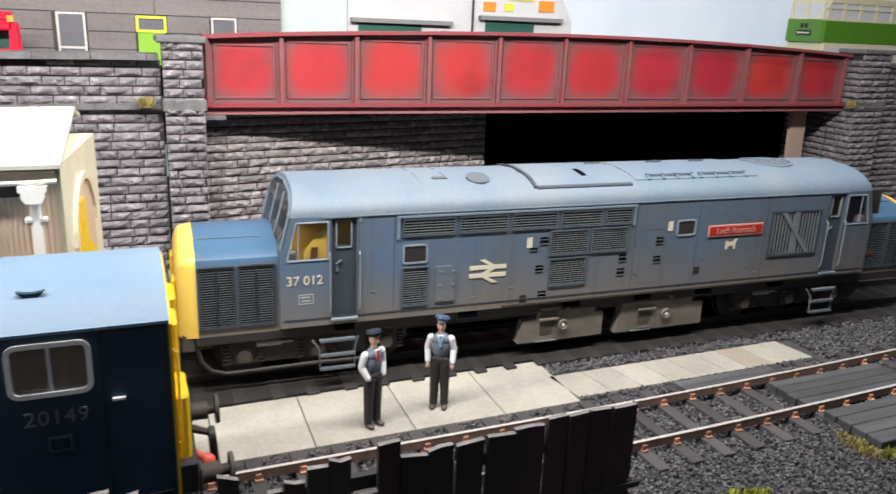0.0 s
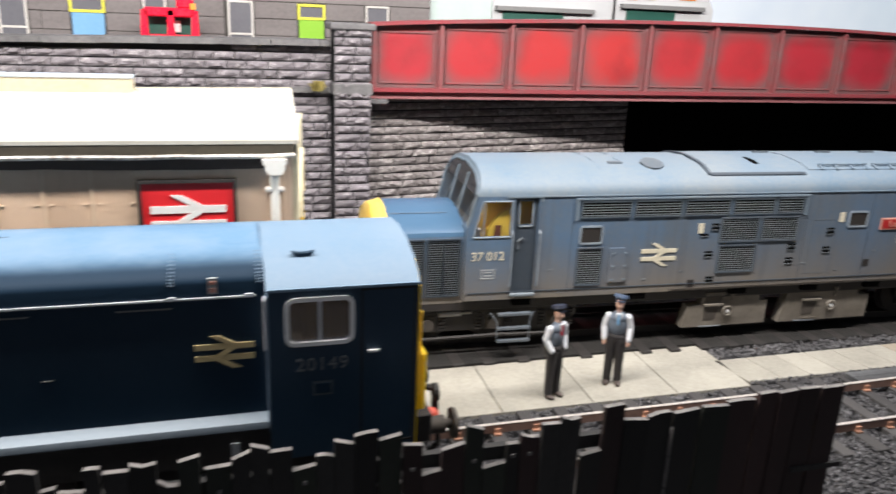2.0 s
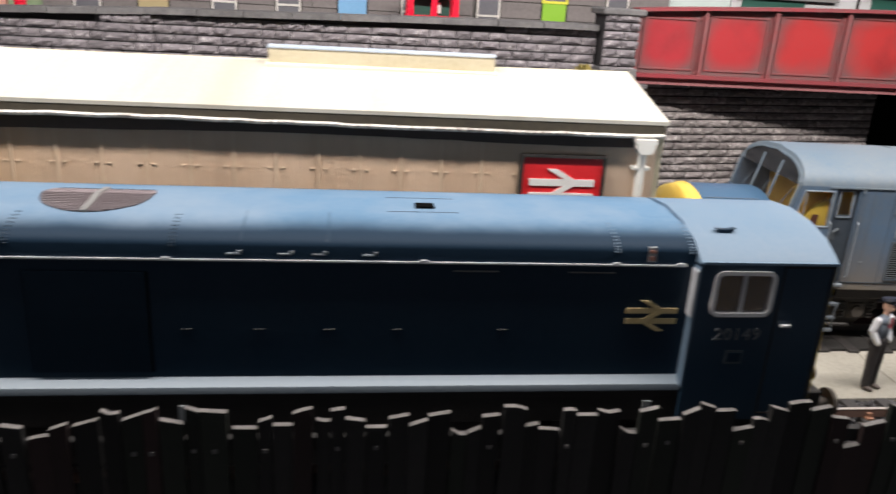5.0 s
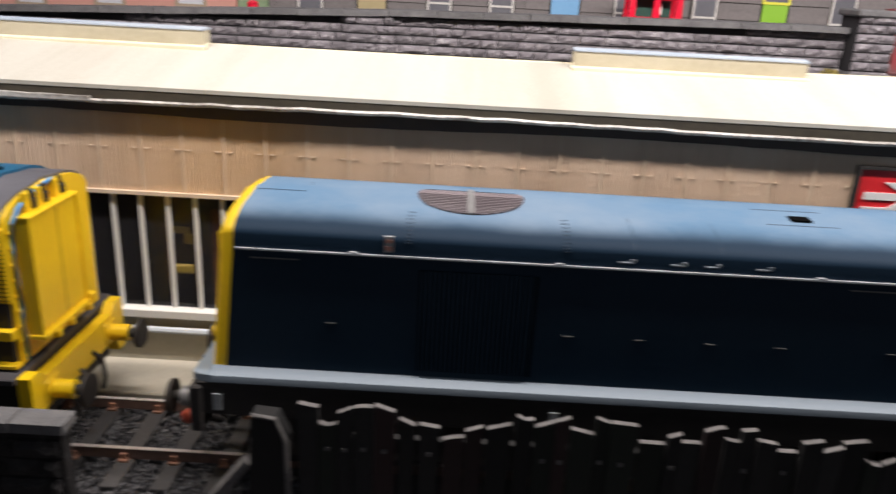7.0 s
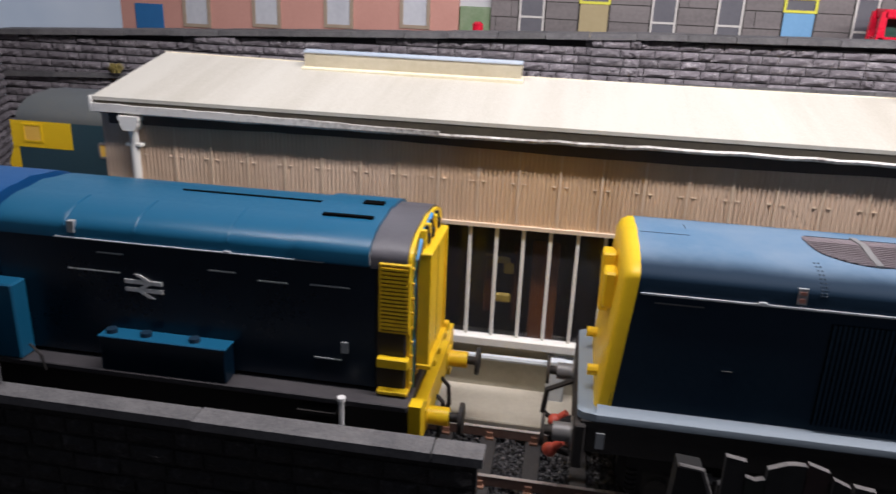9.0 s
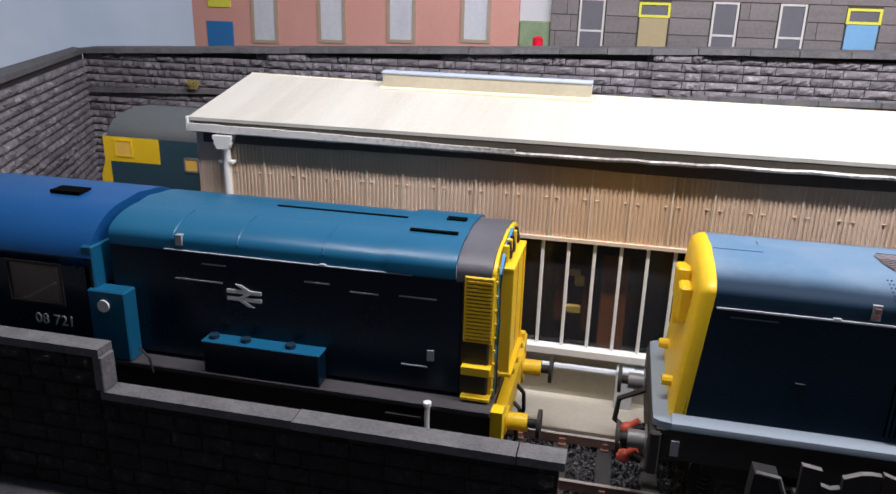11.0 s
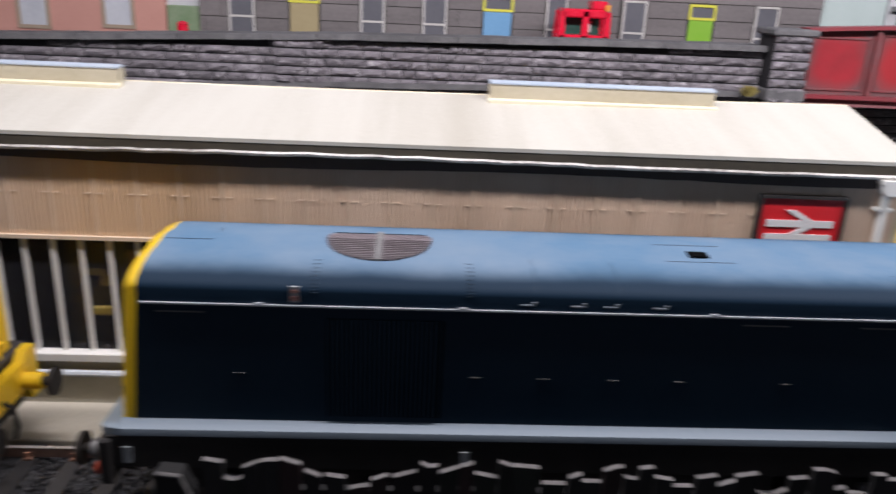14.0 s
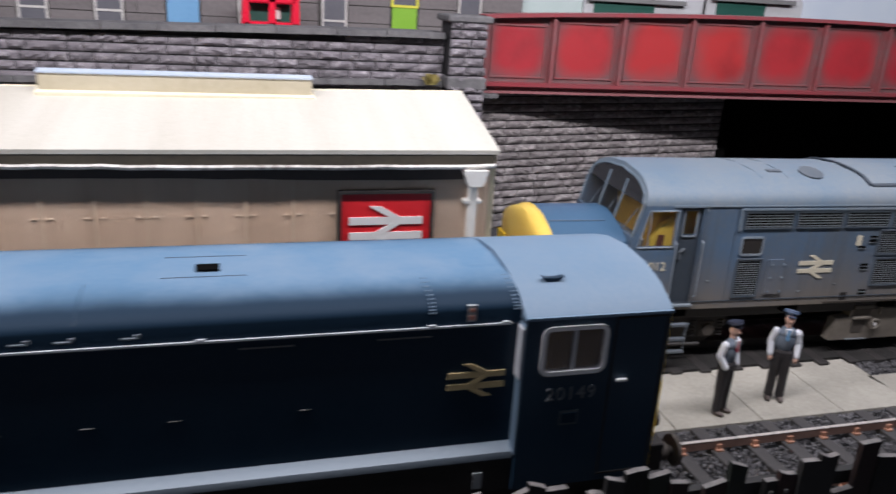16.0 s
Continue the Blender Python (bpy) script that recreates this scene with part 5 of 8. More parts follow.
# ---- tarred fence ----
fence = thing("board_fence", (-37, 99, GROUND), "tarred vertical board fence with ragged broken tops", "fence")
rr = random.Random(17)
x = -149.0
k = 0
while x < 77:
    w = rr.uniform(2.0, 3.9) if x < 20 else rr.uniform(3.2, 6.0)
    if x + w > 72.5:
        w = 76.6 - x
    slit = x < 41.5 < x + w
    if slit:
        w = 41.5 - x
    base = 24.6
    top = base + rr.uniform(-1.3, 1.5) - (2.4 if rr.random() < 0.3 else 0)
    slant = rr.uniform(-0.55, 0.55)
    for gx in (-1.5, 11.0, 27.0):
        if x < gx < x + w:
            top, slant = 17.6, 0.3
    if 30 < x <= 58:
        top, slant = 23.5 + rr.uniform(-0.6, 0.6), rr.uniform(-0.3, 0.3)
    if x > 58:
        top, slant = 24.9 + rr.uniform(-0.2, 0.3), rr.uniform(-0.15, 0.15)
    y = 98.6 + rr.uniform(-0.35, 0.35)
    bm = B()
    n = rr.choice((2, 2, 2, 3))
    jag = [(x + 0.06 + (w - 0.12) * k / (n - 1), top + slant * (2 * k / (n - 1) - 1) + (rr.uniform(-0.5, 0.3) if 0 < k < n - 1 else 0)) for k in range(n)]
    prism(bm, [(x + 0.06, GROUND), (x + w - 0.06, GROUND)] + jag[::-1], "y", y, y + 1.0)
    bm.faces.ensure_lookup_table()
    for f in bm.faces:
        f.normal_update()
        if f.calc_center_median().z > 15 and abs(f.normal.z) > 0.5:
            f.material_index = 1
    part("board", bm, [rr.choice(("fence", "fence", "fence", "fence_red", "fence_green")), "grain"], fence)
    if rr.random() < 0.35 and x < 20:
        bm = B()
        box(bm, x + w / 2 - 0.3, x + w / 2 + 0.3, y - 0.25, y + 0.05, 18.6, 19.2)
        part("nail_plate", bm, "grain", fence, "small bright nail plate")
    x += w + (0.45 if slit else rr.choice((0.0, 0.0, 0.0, 0.15, 0.5)))
for z in (3, 17.5):
    bm = B()
    box(bm, -149, 76, 100.3, 101.6, z, z + 2.4)
    part("rail", bm, "fence", fence)
# pale strips added at the slit: the lit ground beyond as colour
for z0, z1 in ((GROUND, 8.4), (8.9, 15.0), (15.3, 20.6)):
    bm = B()
    box(bm, 41.5, 41.85, 98.15, 99.0, z0, z1, 0.05)
    part("split_edge", bm, "grain", fence, "pale strip in place of lit ground in the slit")
bm = B()
box(bm, 68, 79, 98.0, 98.5, 8.2, 9.2)
part("loose_lath", bm, "fence", fence)
fp = thing("broken_post", (-154, 100, GROUND), "leaning grey-edged broken fence post and rail", "post")
bm = B()
prism(bm, [(-157.0, GROUND), (-151.5, GROUND), (-150.5, 20), (-152.0, 23.5), (-155.5, 23.8)], "y", 98.2, 101.2)
part("stump", bm, ["fence"], fp)
bm = B()
pipe(bm, [(-155.4, 98.0, 24.0), (-152.0, 98.0, 23.6), (-150.6, 98.0, 20.0), (-150.2, 98.0, 8.0)], 0.35)
part("worn_edge", bm, "grain", fp, "pale worn edge")
bm = B()
rod(bm, (-171, 99, GROUND + 1), (-156.5, 99.4, 15.5), 1.0, 6)
part("fallen_rail", bm, "grain", fp, "grey slanting rail")

# ---- near stone wall ----
front = thing("wall_front", (-260, 102, GROUND), "soot-black stone wall with grey coping in front of the line", "wall", kind="structure")
bm = B()
box(bm, -269.5, -184.5, 100.4, 102.8, GROUND, 17.9)
box(bm, -420, -269.5, 100.4, 102.8, GROUND, 26.4)
part("wall_core", bm, "near_stone", front)
lay_stones(front, "stone", "near_stone", lambda u: (-269 + u, 100.4, 0), 84, lambda u: (GROUND, 17.9), 3.4, lambda u, z: True, 31, 0.8, 5, 9)
lay_stones(front, "stone", "near_stone", lambda u: (-420 + u, 100.4, 0), 150.5, lambda u: (GROUND, 26.4), 3.4, lambda u, z: u > 95, 32, 0.8, 5, 9)
coping_run(front, "coping_slab", -268.8, -183.4, lambda x: 17.9, 99.2, 103.4, 1.6, 40, "coping_near")
coping_run(front, "coping_slab", -420, -268.0, lambda x: 26.4, 99.2, 103.4, 1.6, 40, "coping_near")
bm = B()
box(bm, -269.6, -267.6, 99.4, 103.2, 19.5, 26.4, 0.2)
part("end_stone", bm, "coping_near", front)

# ---- two painted figures ----


def figure(name, x, y, turn, label, pose_k, cap_tilt, tie, cap="fig_cap"):
    bm = B()
    mats = ["fig_trousers", "fig_waistcoat", "fig_shirt", "fig_skin", cap, "fig_shoe", tie]
    def limb(p, q, r, r2, mi, seg=10):
        rod(bm, p, q, r, seg, r2, mi)
        for c, rad in ((p, r), (q, r2)):
            res = bmesh.ops.create_icosphere(bm, subdivisions=1, radius=rad, matrix=Matrix.Translation(c))
            for f in {f for v in res["verts"] for f in v.link_faces}:
                f.material_index = mi
    def ball(c, s, mi, sub=2):
        res = bmesh.ops.create_icosphere(bm, subdivisions=sub, radius=1, matrix=Matrix.Translation(c) @ Matrix.Diagonal((*s, 1)))
        for f in {f for v in res["verts"] for f in v.link_faces}:
            f.material_index = mi
    for s in (-1, 1):
        limb((s * 1.35, 0.1 * s, 1.1), (s * 1.2, 0, 6.6), 1.02, 1.15, 0)
        limb((s * 1.2, 0, 6.6), (s * 0.95, 0, 12.0), 1.2, 1.45, 0)
        ball((s * 1.5, -0.8, 0.55), (0.8, 1.7, 0.6), 5)
    prism(bm, [(-2.25, -1.2), (2.25, -1.2), (2.35, 1.2), (-2.35, 1.2)], "z", 11.2, 12.8, 0)
    ball((0, 0, 12.4), (2.3, 1.45, 1.3), 0)
    ball((0, 0, 15.8), (2.45, 1.6, 3.6), 1)
    ball((0, -0.1, 17.3), (2.45, 1.5, 1.5), 1)
    prism(bm, [(-0.85, 18.9), (0.85, 18.9), (0, 15.6)], "y", -1.75, -1.3, 2)
    prism(bm, [(-0.3, 18.7), (0.3, 18.7), (0.38, 16.4), (0, 15.9), (-0.38, 16.4)], "y", -1.85, -1.5, 6)
    limb((0, 0, 18.6), (0, -0.1, 19.8), 0.75, 0.7, 3)
    ball((0, -0.2, 20.9), (1.1, 1.3, 1.45), 3)
    ball((0, -1.5, 20.7), (0.3, 0.35, 0.35), 3, 1)
    for s in (-1, 1):
        limb((s * 2.4, 0, 17.75), (s * 3.15, 0.4, 14.9), 0.92, 0.85, 2)
        if pose_k == 0:
            limb((s * 3.15, 0.4, 14.9), (s * 2.2, -1.0, 12.3), 0.85, 0.7, 2)
        else:
            limb((s * 3.15, 0.4, 14.9), (s * 3.0, -0.8, 12.0), 0.85, 0.7, 2)
            ball((s * 2.95, -0.95, 11.1), (0.55, 0.55, 0.85), 3)
    lean = cap_tilt * 0.8
    rod(bm, (0, -0.1, 21.75), (lean * 0.4, -0.1 + cap_tilt, 22.5), 1.25, 14, 1.35, 4)
    rod(bm, (lean * 0.4, -0.1 + cap_tilt, 22.4), (lean * 0.7, 0.05 + cap_tilt, 23.0), 1.85, 16, 1.7, 4)
    prism(bm, [(-1.0, -1.2), (1.0, -1.2), (0.7, -1.8), (-0.7, -1.8)], "z", 21.8, 21.95, 4)
    ob = new(name, finish(bm, name, mats, Vector((0, 0, 0)), smooth=50))
    ob.location = Vector((x, y, -3.1)) / 1000
    ob.rotation_euler = (0, 0, radians(turn))
    ob.scale = (1.0, 1.0, 1.05)
    return tagged(ob, label, "figurine", group="railway staff figurines on the path")


M["fig_trousers"] = paint("dark_trousers", (0.022, 0.02, 0.022), (0.045, 0.04, 0.04), 0.75, 300, 1500, 0.7)
M["fig_waistcoat"] = paint("slate_waistcoat", (0.11, 0.14, 0.19), (0.19, 0.215, 0.25), 0.75, 300, 1500, 0.7)
M["fig_shirt"] = paint("white_shirt", (0.70, 0.72, 0.76), (0.55, 0.57, 0.62), 0.7, 300, 1500, 0.7)
M["fig_skin"] = paint("painted_skin", (0.66, 0.43, 0.34), (0.56, 0.33, 0.25), 0.6, 300, 1500, 0.7)
M["fig_cap"] = paint("blue_cap", (0.06, 0.09, 0.16), (0.10, 0.14, 0.22), 0.5, 300, 1500, 0.7)
M["fig_shoe"] = paint("brown_shoe", (0.06, 0.045, 0.04), (0.10, 0.08, 0.07), 0.5, 300, 1500, 0.7)
M["fig_tie"] = paint("red_tie", (0.42, 0.03, 0.05), (0.35, 0.02, 0.04), 0.6, 300, 1500, 0.7)
figure("figurine", 45.2, 153.8, 22, "small painted railwayman figure with blue waistcoat and red tie", 0, 0.0, "fig_tie", "cap_navy")
figure("figurine", 63.4, 157.2, -28, "small painted railwayman figure in grey waistcoat, arms hanging", 1, 0.35, "door_blue")

# ---- locomotives: shared pieces ----


def profile(half, z0, z_side, z_top, n=10, flat=0.35):
    """A body's cross-section about its middle: upright sides, a quarter curve and a nearly flat crown."""
    pts = [(-half, z0), (-half, z_side)]
    crown = half * flat
    for i in range(1, n + 1):
        a = radians(90 * i / n)
        pts.append((-half + (half - crown) * (1 - math.cos(a)), z_side + (z_top - 0.5 - z_side) * math.sin(a)))
    pts.append((0, z_top))
    return pts + [(-y, z) for y, z in pts[-2::-1]]


def shell(bm, prof, xs, yc=0.0, shift=None, mi=0):
    """Skin over cross-sections at the given x; shift(x, y, z) may move each point."""
    rings = []
    for k, x in enumerate(xs):
        ring = []
        for y, z in prof:
            p = (x, y + yc, z)
            ring.append(bm.verts.new(shift(*p, k) if shift else p))
        rings.append(ring)
    n = len(prof)
    for a, b in zip(rings, rings[1:]):
        for i in range(n):
            f = bm.faces.new((a[i], b[i], b[(i + 1) % n], a[(i + 1) % n]))
            f.material_index = mi
    for r in (rings[0], rings[-1][::-1]):
        f = bm.faces.new(r)
        f.material_index = mi
    return bm


def buffer_pair(loco, x, d, yc, z, sep, mat, r=2.9, length=5.5):
    """Two buffers at a headstock, pointing along d (+1 or -1)."""
    for s in (-1, 1):
        y = yc + s * sep
        bm = B()
        rod(bm, (x, y, z), (x + d * length * 0.62, y, z), 1.7, 12)
        box(bm, x - 0.3, x + 0.3, y - 2.2, y + 2.2, z - 2.2, z + 2.2, 0.2)
        b = part("buffer", bm, mat, loco, smooth=40)
        bm = B()
        rod(bm, (x + d * length * 0.6, y, z), (x + d * (length - 0.7), y, z), 0.9, 10)
        rod(bm, (x + d * (length - 0.7), y, z), (x + d * length, y, z), r, 18)
        part("buffer_head", bm, "black" if mat == "yellow" else "grime_brown", b, smooth=40)


def wheelset(loco, x, yc, r=6.6):
    bm = B()
    for s in (-1, 1):
        rod(bm, (x, yc + s * 7.4, r), (x, yc + s * 9.6, r), r, 24)
        rod(bm, (x, yc + s * 7.0, r), (x, yc + s * 7.5, r), r + 0.5, 24)
    rod(bm, (x, yc - 7.4, r), (x, yc + 7.4, r), 1.2, 8)
    part("wheelset", bm, "black", loco, smooth=40)


def bogie(loco, x0, x1, yc, half, axles, boxmat="grime_brown", z0=3.5, z1=11.5):
    for s in (-1, 1):
        y = yc + s * half
        bm = B()
        prism(bm, [(x0, 7.5), (x0 + 3, z0 + 0.8), (x1 - 3, z0 + 0.8), (x1, 7.5), (x1, z1), (x0, z1)], "y", y - 0.8, y + 0.8)
        f = part("bogie_frame", bm, "black", loco)
        for ax in axles:
            bm = B()
            box(bm, ax - 2.4, ax + 2.4, y + s * 0.4 - 0.8, y + s * 0.4 + 0.8, 4.2, 9.0, 0.4)
            rod(bm, (ax, y, 6.6), (ax, y + s * 2.1, 6.6), 1.7, 12)
            part("axlebox", bm, boxmat, f, smooth=40)
            for d in (-4.2, 4.2):
                bm = B()
                for k in range(5):
                    rod(bm, (ax + d, y + s * 0.6, 4.6 + k), (ax + d, y + s * 0.6, 5.15 + k), 1.0, 8)
                part("coil_spring", bm, "black", f)
        bm = B()
        rod(bm, (axles[0] + 3, y + s * 1.4, 9.6), (axles[0] + 9, y + s * 1.4, 9.6), 0.9, 8)
        rod(bm, (axles[0] + 9, y + s * 1.4, 9.6), (axles[0] + 12, y + s * 1.4, 9.6), 0.4, 6)
        part("brake_cylinder", bm, "grey_metal" if boxmat == "grime_brown" else boxmat, f, smooth=40)
    for ax in axles:
        wheelset(loco, ax, yc)


def louvres(parent, x0, x1, z0, z1, y, pitch, mat, framemat, vertical=False, w=0.45, label=""):
    """A grille: flat near-black plate for the recess's shade, frame and slanting slats in front of the plane y."""
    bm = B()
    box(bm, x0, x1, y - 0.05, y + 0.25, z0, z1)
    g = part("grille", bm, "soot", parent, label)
    part("grille_frame", frame_ring(B(), x0 - w, x1 + w, z0 - w, z1 + w, y - 0.45, y + 0.1, w), framemat, g)
    bm = B()
    if vertical:
        x = x0 + pitch / 2
        while x < x1:
            box(bm, x - pitch * 0.2, x + pitch * 0.2, y - 0.3, y, z0, z1)
            x += pitch
    else:
        z = z0 + pitch / 2
        while z < z1:
            box(bm, x0, x1, y - 0.26, y, z - pitch * 0.13, z + pitch * 0.13)
            z += pitch
    part("slats", bm, mat, g)
    return g


# ---- bonneted loco with one cab (number 20149) ----
C = 130.75
HB = 15.2
loco20 = thing("diesel_locomotive", (-83, C, 0), "dark blue single-cab bonnet locomotive with dusty roof and yellow end", "locomotive")
prof = [(y + C, z) for y, z in profile(HB, 20.4, 45.0, 48.7, 12, 0.30)]
side = [p for p in prof if p[1] <= 42.5]
bm = B()
prism(bm, [(-164.9, 20.4), (-24.5, 20.4), (-24.5, 42.7), (-162.2, 42.7)], "y", C - HB + 0.05, C + HB - 0.05)
part("bonnet_side", bm, "blue20", loco20)
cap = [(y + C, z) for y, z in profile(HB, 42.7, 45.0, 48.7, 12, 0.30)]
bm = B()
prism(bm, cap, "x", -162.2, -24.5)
part("bonnet_roof", bm, "bonnet20", loco20, "dusty pale blue roof with its lit crown painted in", smooth=25)


def bonnet_z(y):
    for (a, za), (b, zb) in zip(cap, cap[1:]):
        if a <= y <= b and b > a:
            return za + (zb - za) * (y - a) / (b - a)
    return 48.7


bm = B()


def nose_shift(x, y, z, k):
    f = (1.0, 0.99, 0.955, 0.88)[k]
    return (x - 0.098 * max(0, 42.7 - z), C + (y - C) * f, 20.4 + (z - 20.4) * (0.5 + 0.5 * f))


shell(bm, prof, (-162.2, -163.2, -164.2, -164.8), 0.0, nose_shift)
nose = part("nose", bm, "yellow", loco20, "warning-yellow bonnet end", smooth=35)
bm = B()
for s in (-1, 1):
    box(bm, -167.2, -165.0, C + s * 5 - 2.2, C + s * 5 + 2.2, 36, 42.5, 0.4)
    rod(bm, (-168.4, C + s * 7.8, 24.5), (-166.4, C + s * 7.8, 24.5), 1.0, 10)
box(bm, -167.4, -165.0, C - 1.5, C + 1.5, 33, 44, 0.3)
part("headcode_box", bm, "yellow", nose)
for a, b, w in ((-135.3, -134.7, 0.35), (-110.8, -110.2, 0.35), (-38.8, -38.2, 0.35), (-25.6, -25.0, 0.4)):
    bm = B()
    for y, z in cap[1:11]:
        for x in (a, b):
            rod(bm, (x, y + 0.2, z - 0.2), (x, y - 0.12, z + 0.12), 0.14, 6)
    part("rivet_band", bm, "roof20" if a > -60 else "blue20", loco20)
bm = B()
box(bm, -161.8, -26.0, C - HB - 0.3, C - HB + 0.2, 42.55, 42.85)
for x in (-111.5, -38.5, -143.5, -71, -27):
    box(bm, x - 0.6, x + 0.6, C - HB - 0.4, C - HB + 0.2, 42.6, 43.15)
part("cantrail_strip", bm, "white_line", loco20, "thin bright cantrail strip")
for x0, x1, z in ((-159.5, -152.0, 41.2), (-66, -58.5, 41.2), (-46.5, -38.5, 41.2)):
    bm = B()
    box(bm, x0, x1, C - HB - 0.2, C - HB + 0.1, z, z + 0.16)
    part("door_hinge", bm, "grey_metal", loco20, "thin bright hinge strip")
for x in (-147, -109, -97.6, -86.2, -74.9, -57):
    bm = B()
    box(bm, x - 0.8, x + 0.8, C - HB - 0.1, C - HB + 0.1, 30.62, 30.74)
    part("door_handle", bm, "grey_metal", loco20, "small bright handle")
for x in (-101, -93, -87.7, -79.7):
    bm = B()
    box(bm, x - 1.3, x + 0.9, C - HB - 0.1, C - HB + 0.5, 43.6, 43.95, 0.1)
    box(bm, x + 0.4, x + 1.1, C - HB - 0.1, C - HB + 0.5, 43.9, 44.4, 0.1)
    part("lifting_lug", bm, "rail_pale", loco20)
for x in (-96.5, -83.2):
    bm = B()
    box(bm, x - 1.1, x + 1.1, C - HB + 0.5, C - HB + 1.3, 45.6, 45.9)
    part("lifting_lug", bm, "rail_pale", loco20)
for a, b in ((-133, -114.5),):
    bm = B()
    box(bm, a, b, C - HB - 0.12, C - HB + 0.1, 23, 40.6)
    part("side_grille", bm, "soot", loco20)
    bm = B()
    x = a + 0.5
    while x < b:
        box(bm, x - 0.2, x + 0.2, C - HB - 0.25, C - HB - 0.05, 23, 40.6)
        x += 0.75
    part("side_slats", bm, "blue20", loco20)
for x in (-138.0, -32.4):
    bm = B()
    box(bm, x - 0.7, x + 0.7, C - HB - 0.1, C - HB + 0.6, 43.3, 45.9)
    p = part("warning_plate", bm, "letter_grey", loco20, "small red and white plate")
    bm = B()
    box(bm, x - 0.45, x + 0.45, C - HB - 0.2, C - HB, 43.6, 44.3)
    box(bm, x - 0.45, x + 0.45, C - HB - 0.2, C - HB, 44.9, 45.4)
    part("warning_mark", bm, "plate_edge", p)
# roof fan: slats over a near-black disc, the well's shade painted, that follow the curve of the roof
fx, fy, fr = -125.5, C + 0.7, 9.1
FAN_BACK = C + 5.2
bm = B()
lim = math.asin((FAN_BACK - fy) / fr)
disc = [bm.verts.new((fx + fr * math.cos(a), fy + fr * math.sin(a), bonnet_z(fy + fr * math.sin(a)) + 0.06)) for a in np.linspace(-math.pi - lim, lim, 41)]
bmesh.ops.contextual_create(bm, geom=disc)
bmesh.ops.triangulate(bm, faces=bm.faces[:])
bmesh.ops.subdivide_edges(bm, edges=bm.edges[:], cuts=3, use_grid_fill=True)
for v in bm.verts:
    v.co.z = bonnet_z(v.co.y) + 0.06
fan = part("roof_fan", bm, "soot", loco20, "round roof fan with thin slats over a dark well")
y = -fr + 0.5
while y < fr - 0.3:
    hw = math.sqrt(fr * fr - y * y)
    if fy + y < FAN_BACK - 1.2:
        bm = B()
        z = bonnet_z(fy + y)
        box(bm, fx - hw, fx + hw, fy + y - 0.13, fy + y + 0.13, z + 0.05, z + 0.24)
        part("fan_slat", bm, "slat_pink", fan)
    y += 0.72
bm = B()
ys = [fy - fr + (FAN_BACK - fy + fr) * k / 16 for k in range(17)]
prism(bm, [(y, bonnet_z(y) - 0.1) for y in ys] + [(y, bonnet_z(y) + 0.42) for y in ys[::-1]], "x", fx - 0.55, fx + 0.55)
part("fan_bar", bm, "grey_metal", fan)
bm = B()
box(bm, -71.8, -68.4, C - 3.4, C - 0.9, 47.4, 48.72)
part("roof_hatch", bm, "soot", loco20, "square black exhaust hole")
for dy in (-5.0, 3.2):
    bm = B()
    z = bonnet_z(C + dy)
    box(bm, -76.5, -64.5, C + dy - 0.05, C + dy + 0.05, z - 0.1, z + 0.08)
    part("hatch_seam", bm, "frame37", loco20)
for x in (-100.0, -86.5):
    bm = B()
    pipe(bm, [(x, y, z - 0.05) for y, z in cap[3:13]], 0.09, 4)
    part("roof_seam", bm, "blue20", loco20)
bm = B()
z = bonnet_z(C - 1.5)
box(bm, -161.9, -153.6, C - 1.55, C - 1.42, z - 0.1, z + 0.07)
prism(bm, [(y, bonnet_z(y) + d) for y, d in ((C - 1.5, -0.1), (C + 6, -0.1), (C + 6, 0.07), (C - 1.5, 0.07))], "x", -153.7, -153.58)
part("nose_hatch_seam", bm, "blue20", loco20)
# running plate and underframe
bm = B()
edge = [(C - 16.8, 20.3), (C - 16.7, 20.8), (C - 16.1, 21.1), (C - 15.6, 21.5), (C - 15.1, 22.0), (C - 15.0, 19.6)]
prism(bm, edge + [(C - 16.8, 19.6)], "x", -166.5, -24.4)
prism(bm, [(2 * C - y, z) for y, z in edge] + [(C + 16.8, 19.6)], "x", -166.5, -24.4)
box(bm, -166.5, -24.4, C - 15.0, C + 15.0, 19.6, 20.6)
prism(bm, [(-169.6, C - 15.6), (-168.6, C - 16.4), (-166.5, C - 16.8), (-166.5, C + 16.8), (-168.6, C + 16.4), (-169.6, C + 15.6)], "z", 19.6, 20.9)
part("running_plate", bm, "deck20", loco20, "pale grey-blue running plate", smooth=40)
bm = B()
box(bm, -169.0, -24.4, C - 16.75, C + 16.75, 18.3, 19.6, 0.2)
part("valance", bm, "black", loco20, "black valance under the running plate")
bm = B()
box(bm, -168.0, 3.5, C - 16.7, C + 16.7, 13.5, 18.9, 0.2)
part("solebar", bm, "black", loco20)
bm = B()
box(bm, -170.0, -168.0, C - 17.6, C + 17.6, 10.5, 19.0, 0.3)
part("headstock", bm, "black", loco20)
bm = B()
box(bm, -120, -55, C - 15, C + 15, 4.0, 13.5, 0.6)
part("underfloor_tank", bm, "black", loco20)
for x in (-165.5, -110, -30):
    bm = B()
    box(bm, x - 0.7, x + 0.7, C - 16.95, C - 16.6, 14.5, 17.5)
    part("warning_plate", bm, "letter_grey", loco20)
buffer_pair(loco20, -170.0, -1, C, 13.4, 11.2, "grey_metal")
buffer_pair(loco20, 4.0, 1, C, 13.4, 11.2, "grime_brown")
bogie(loco20, -160, -118, C, 12.6, (-155, -138, -122))
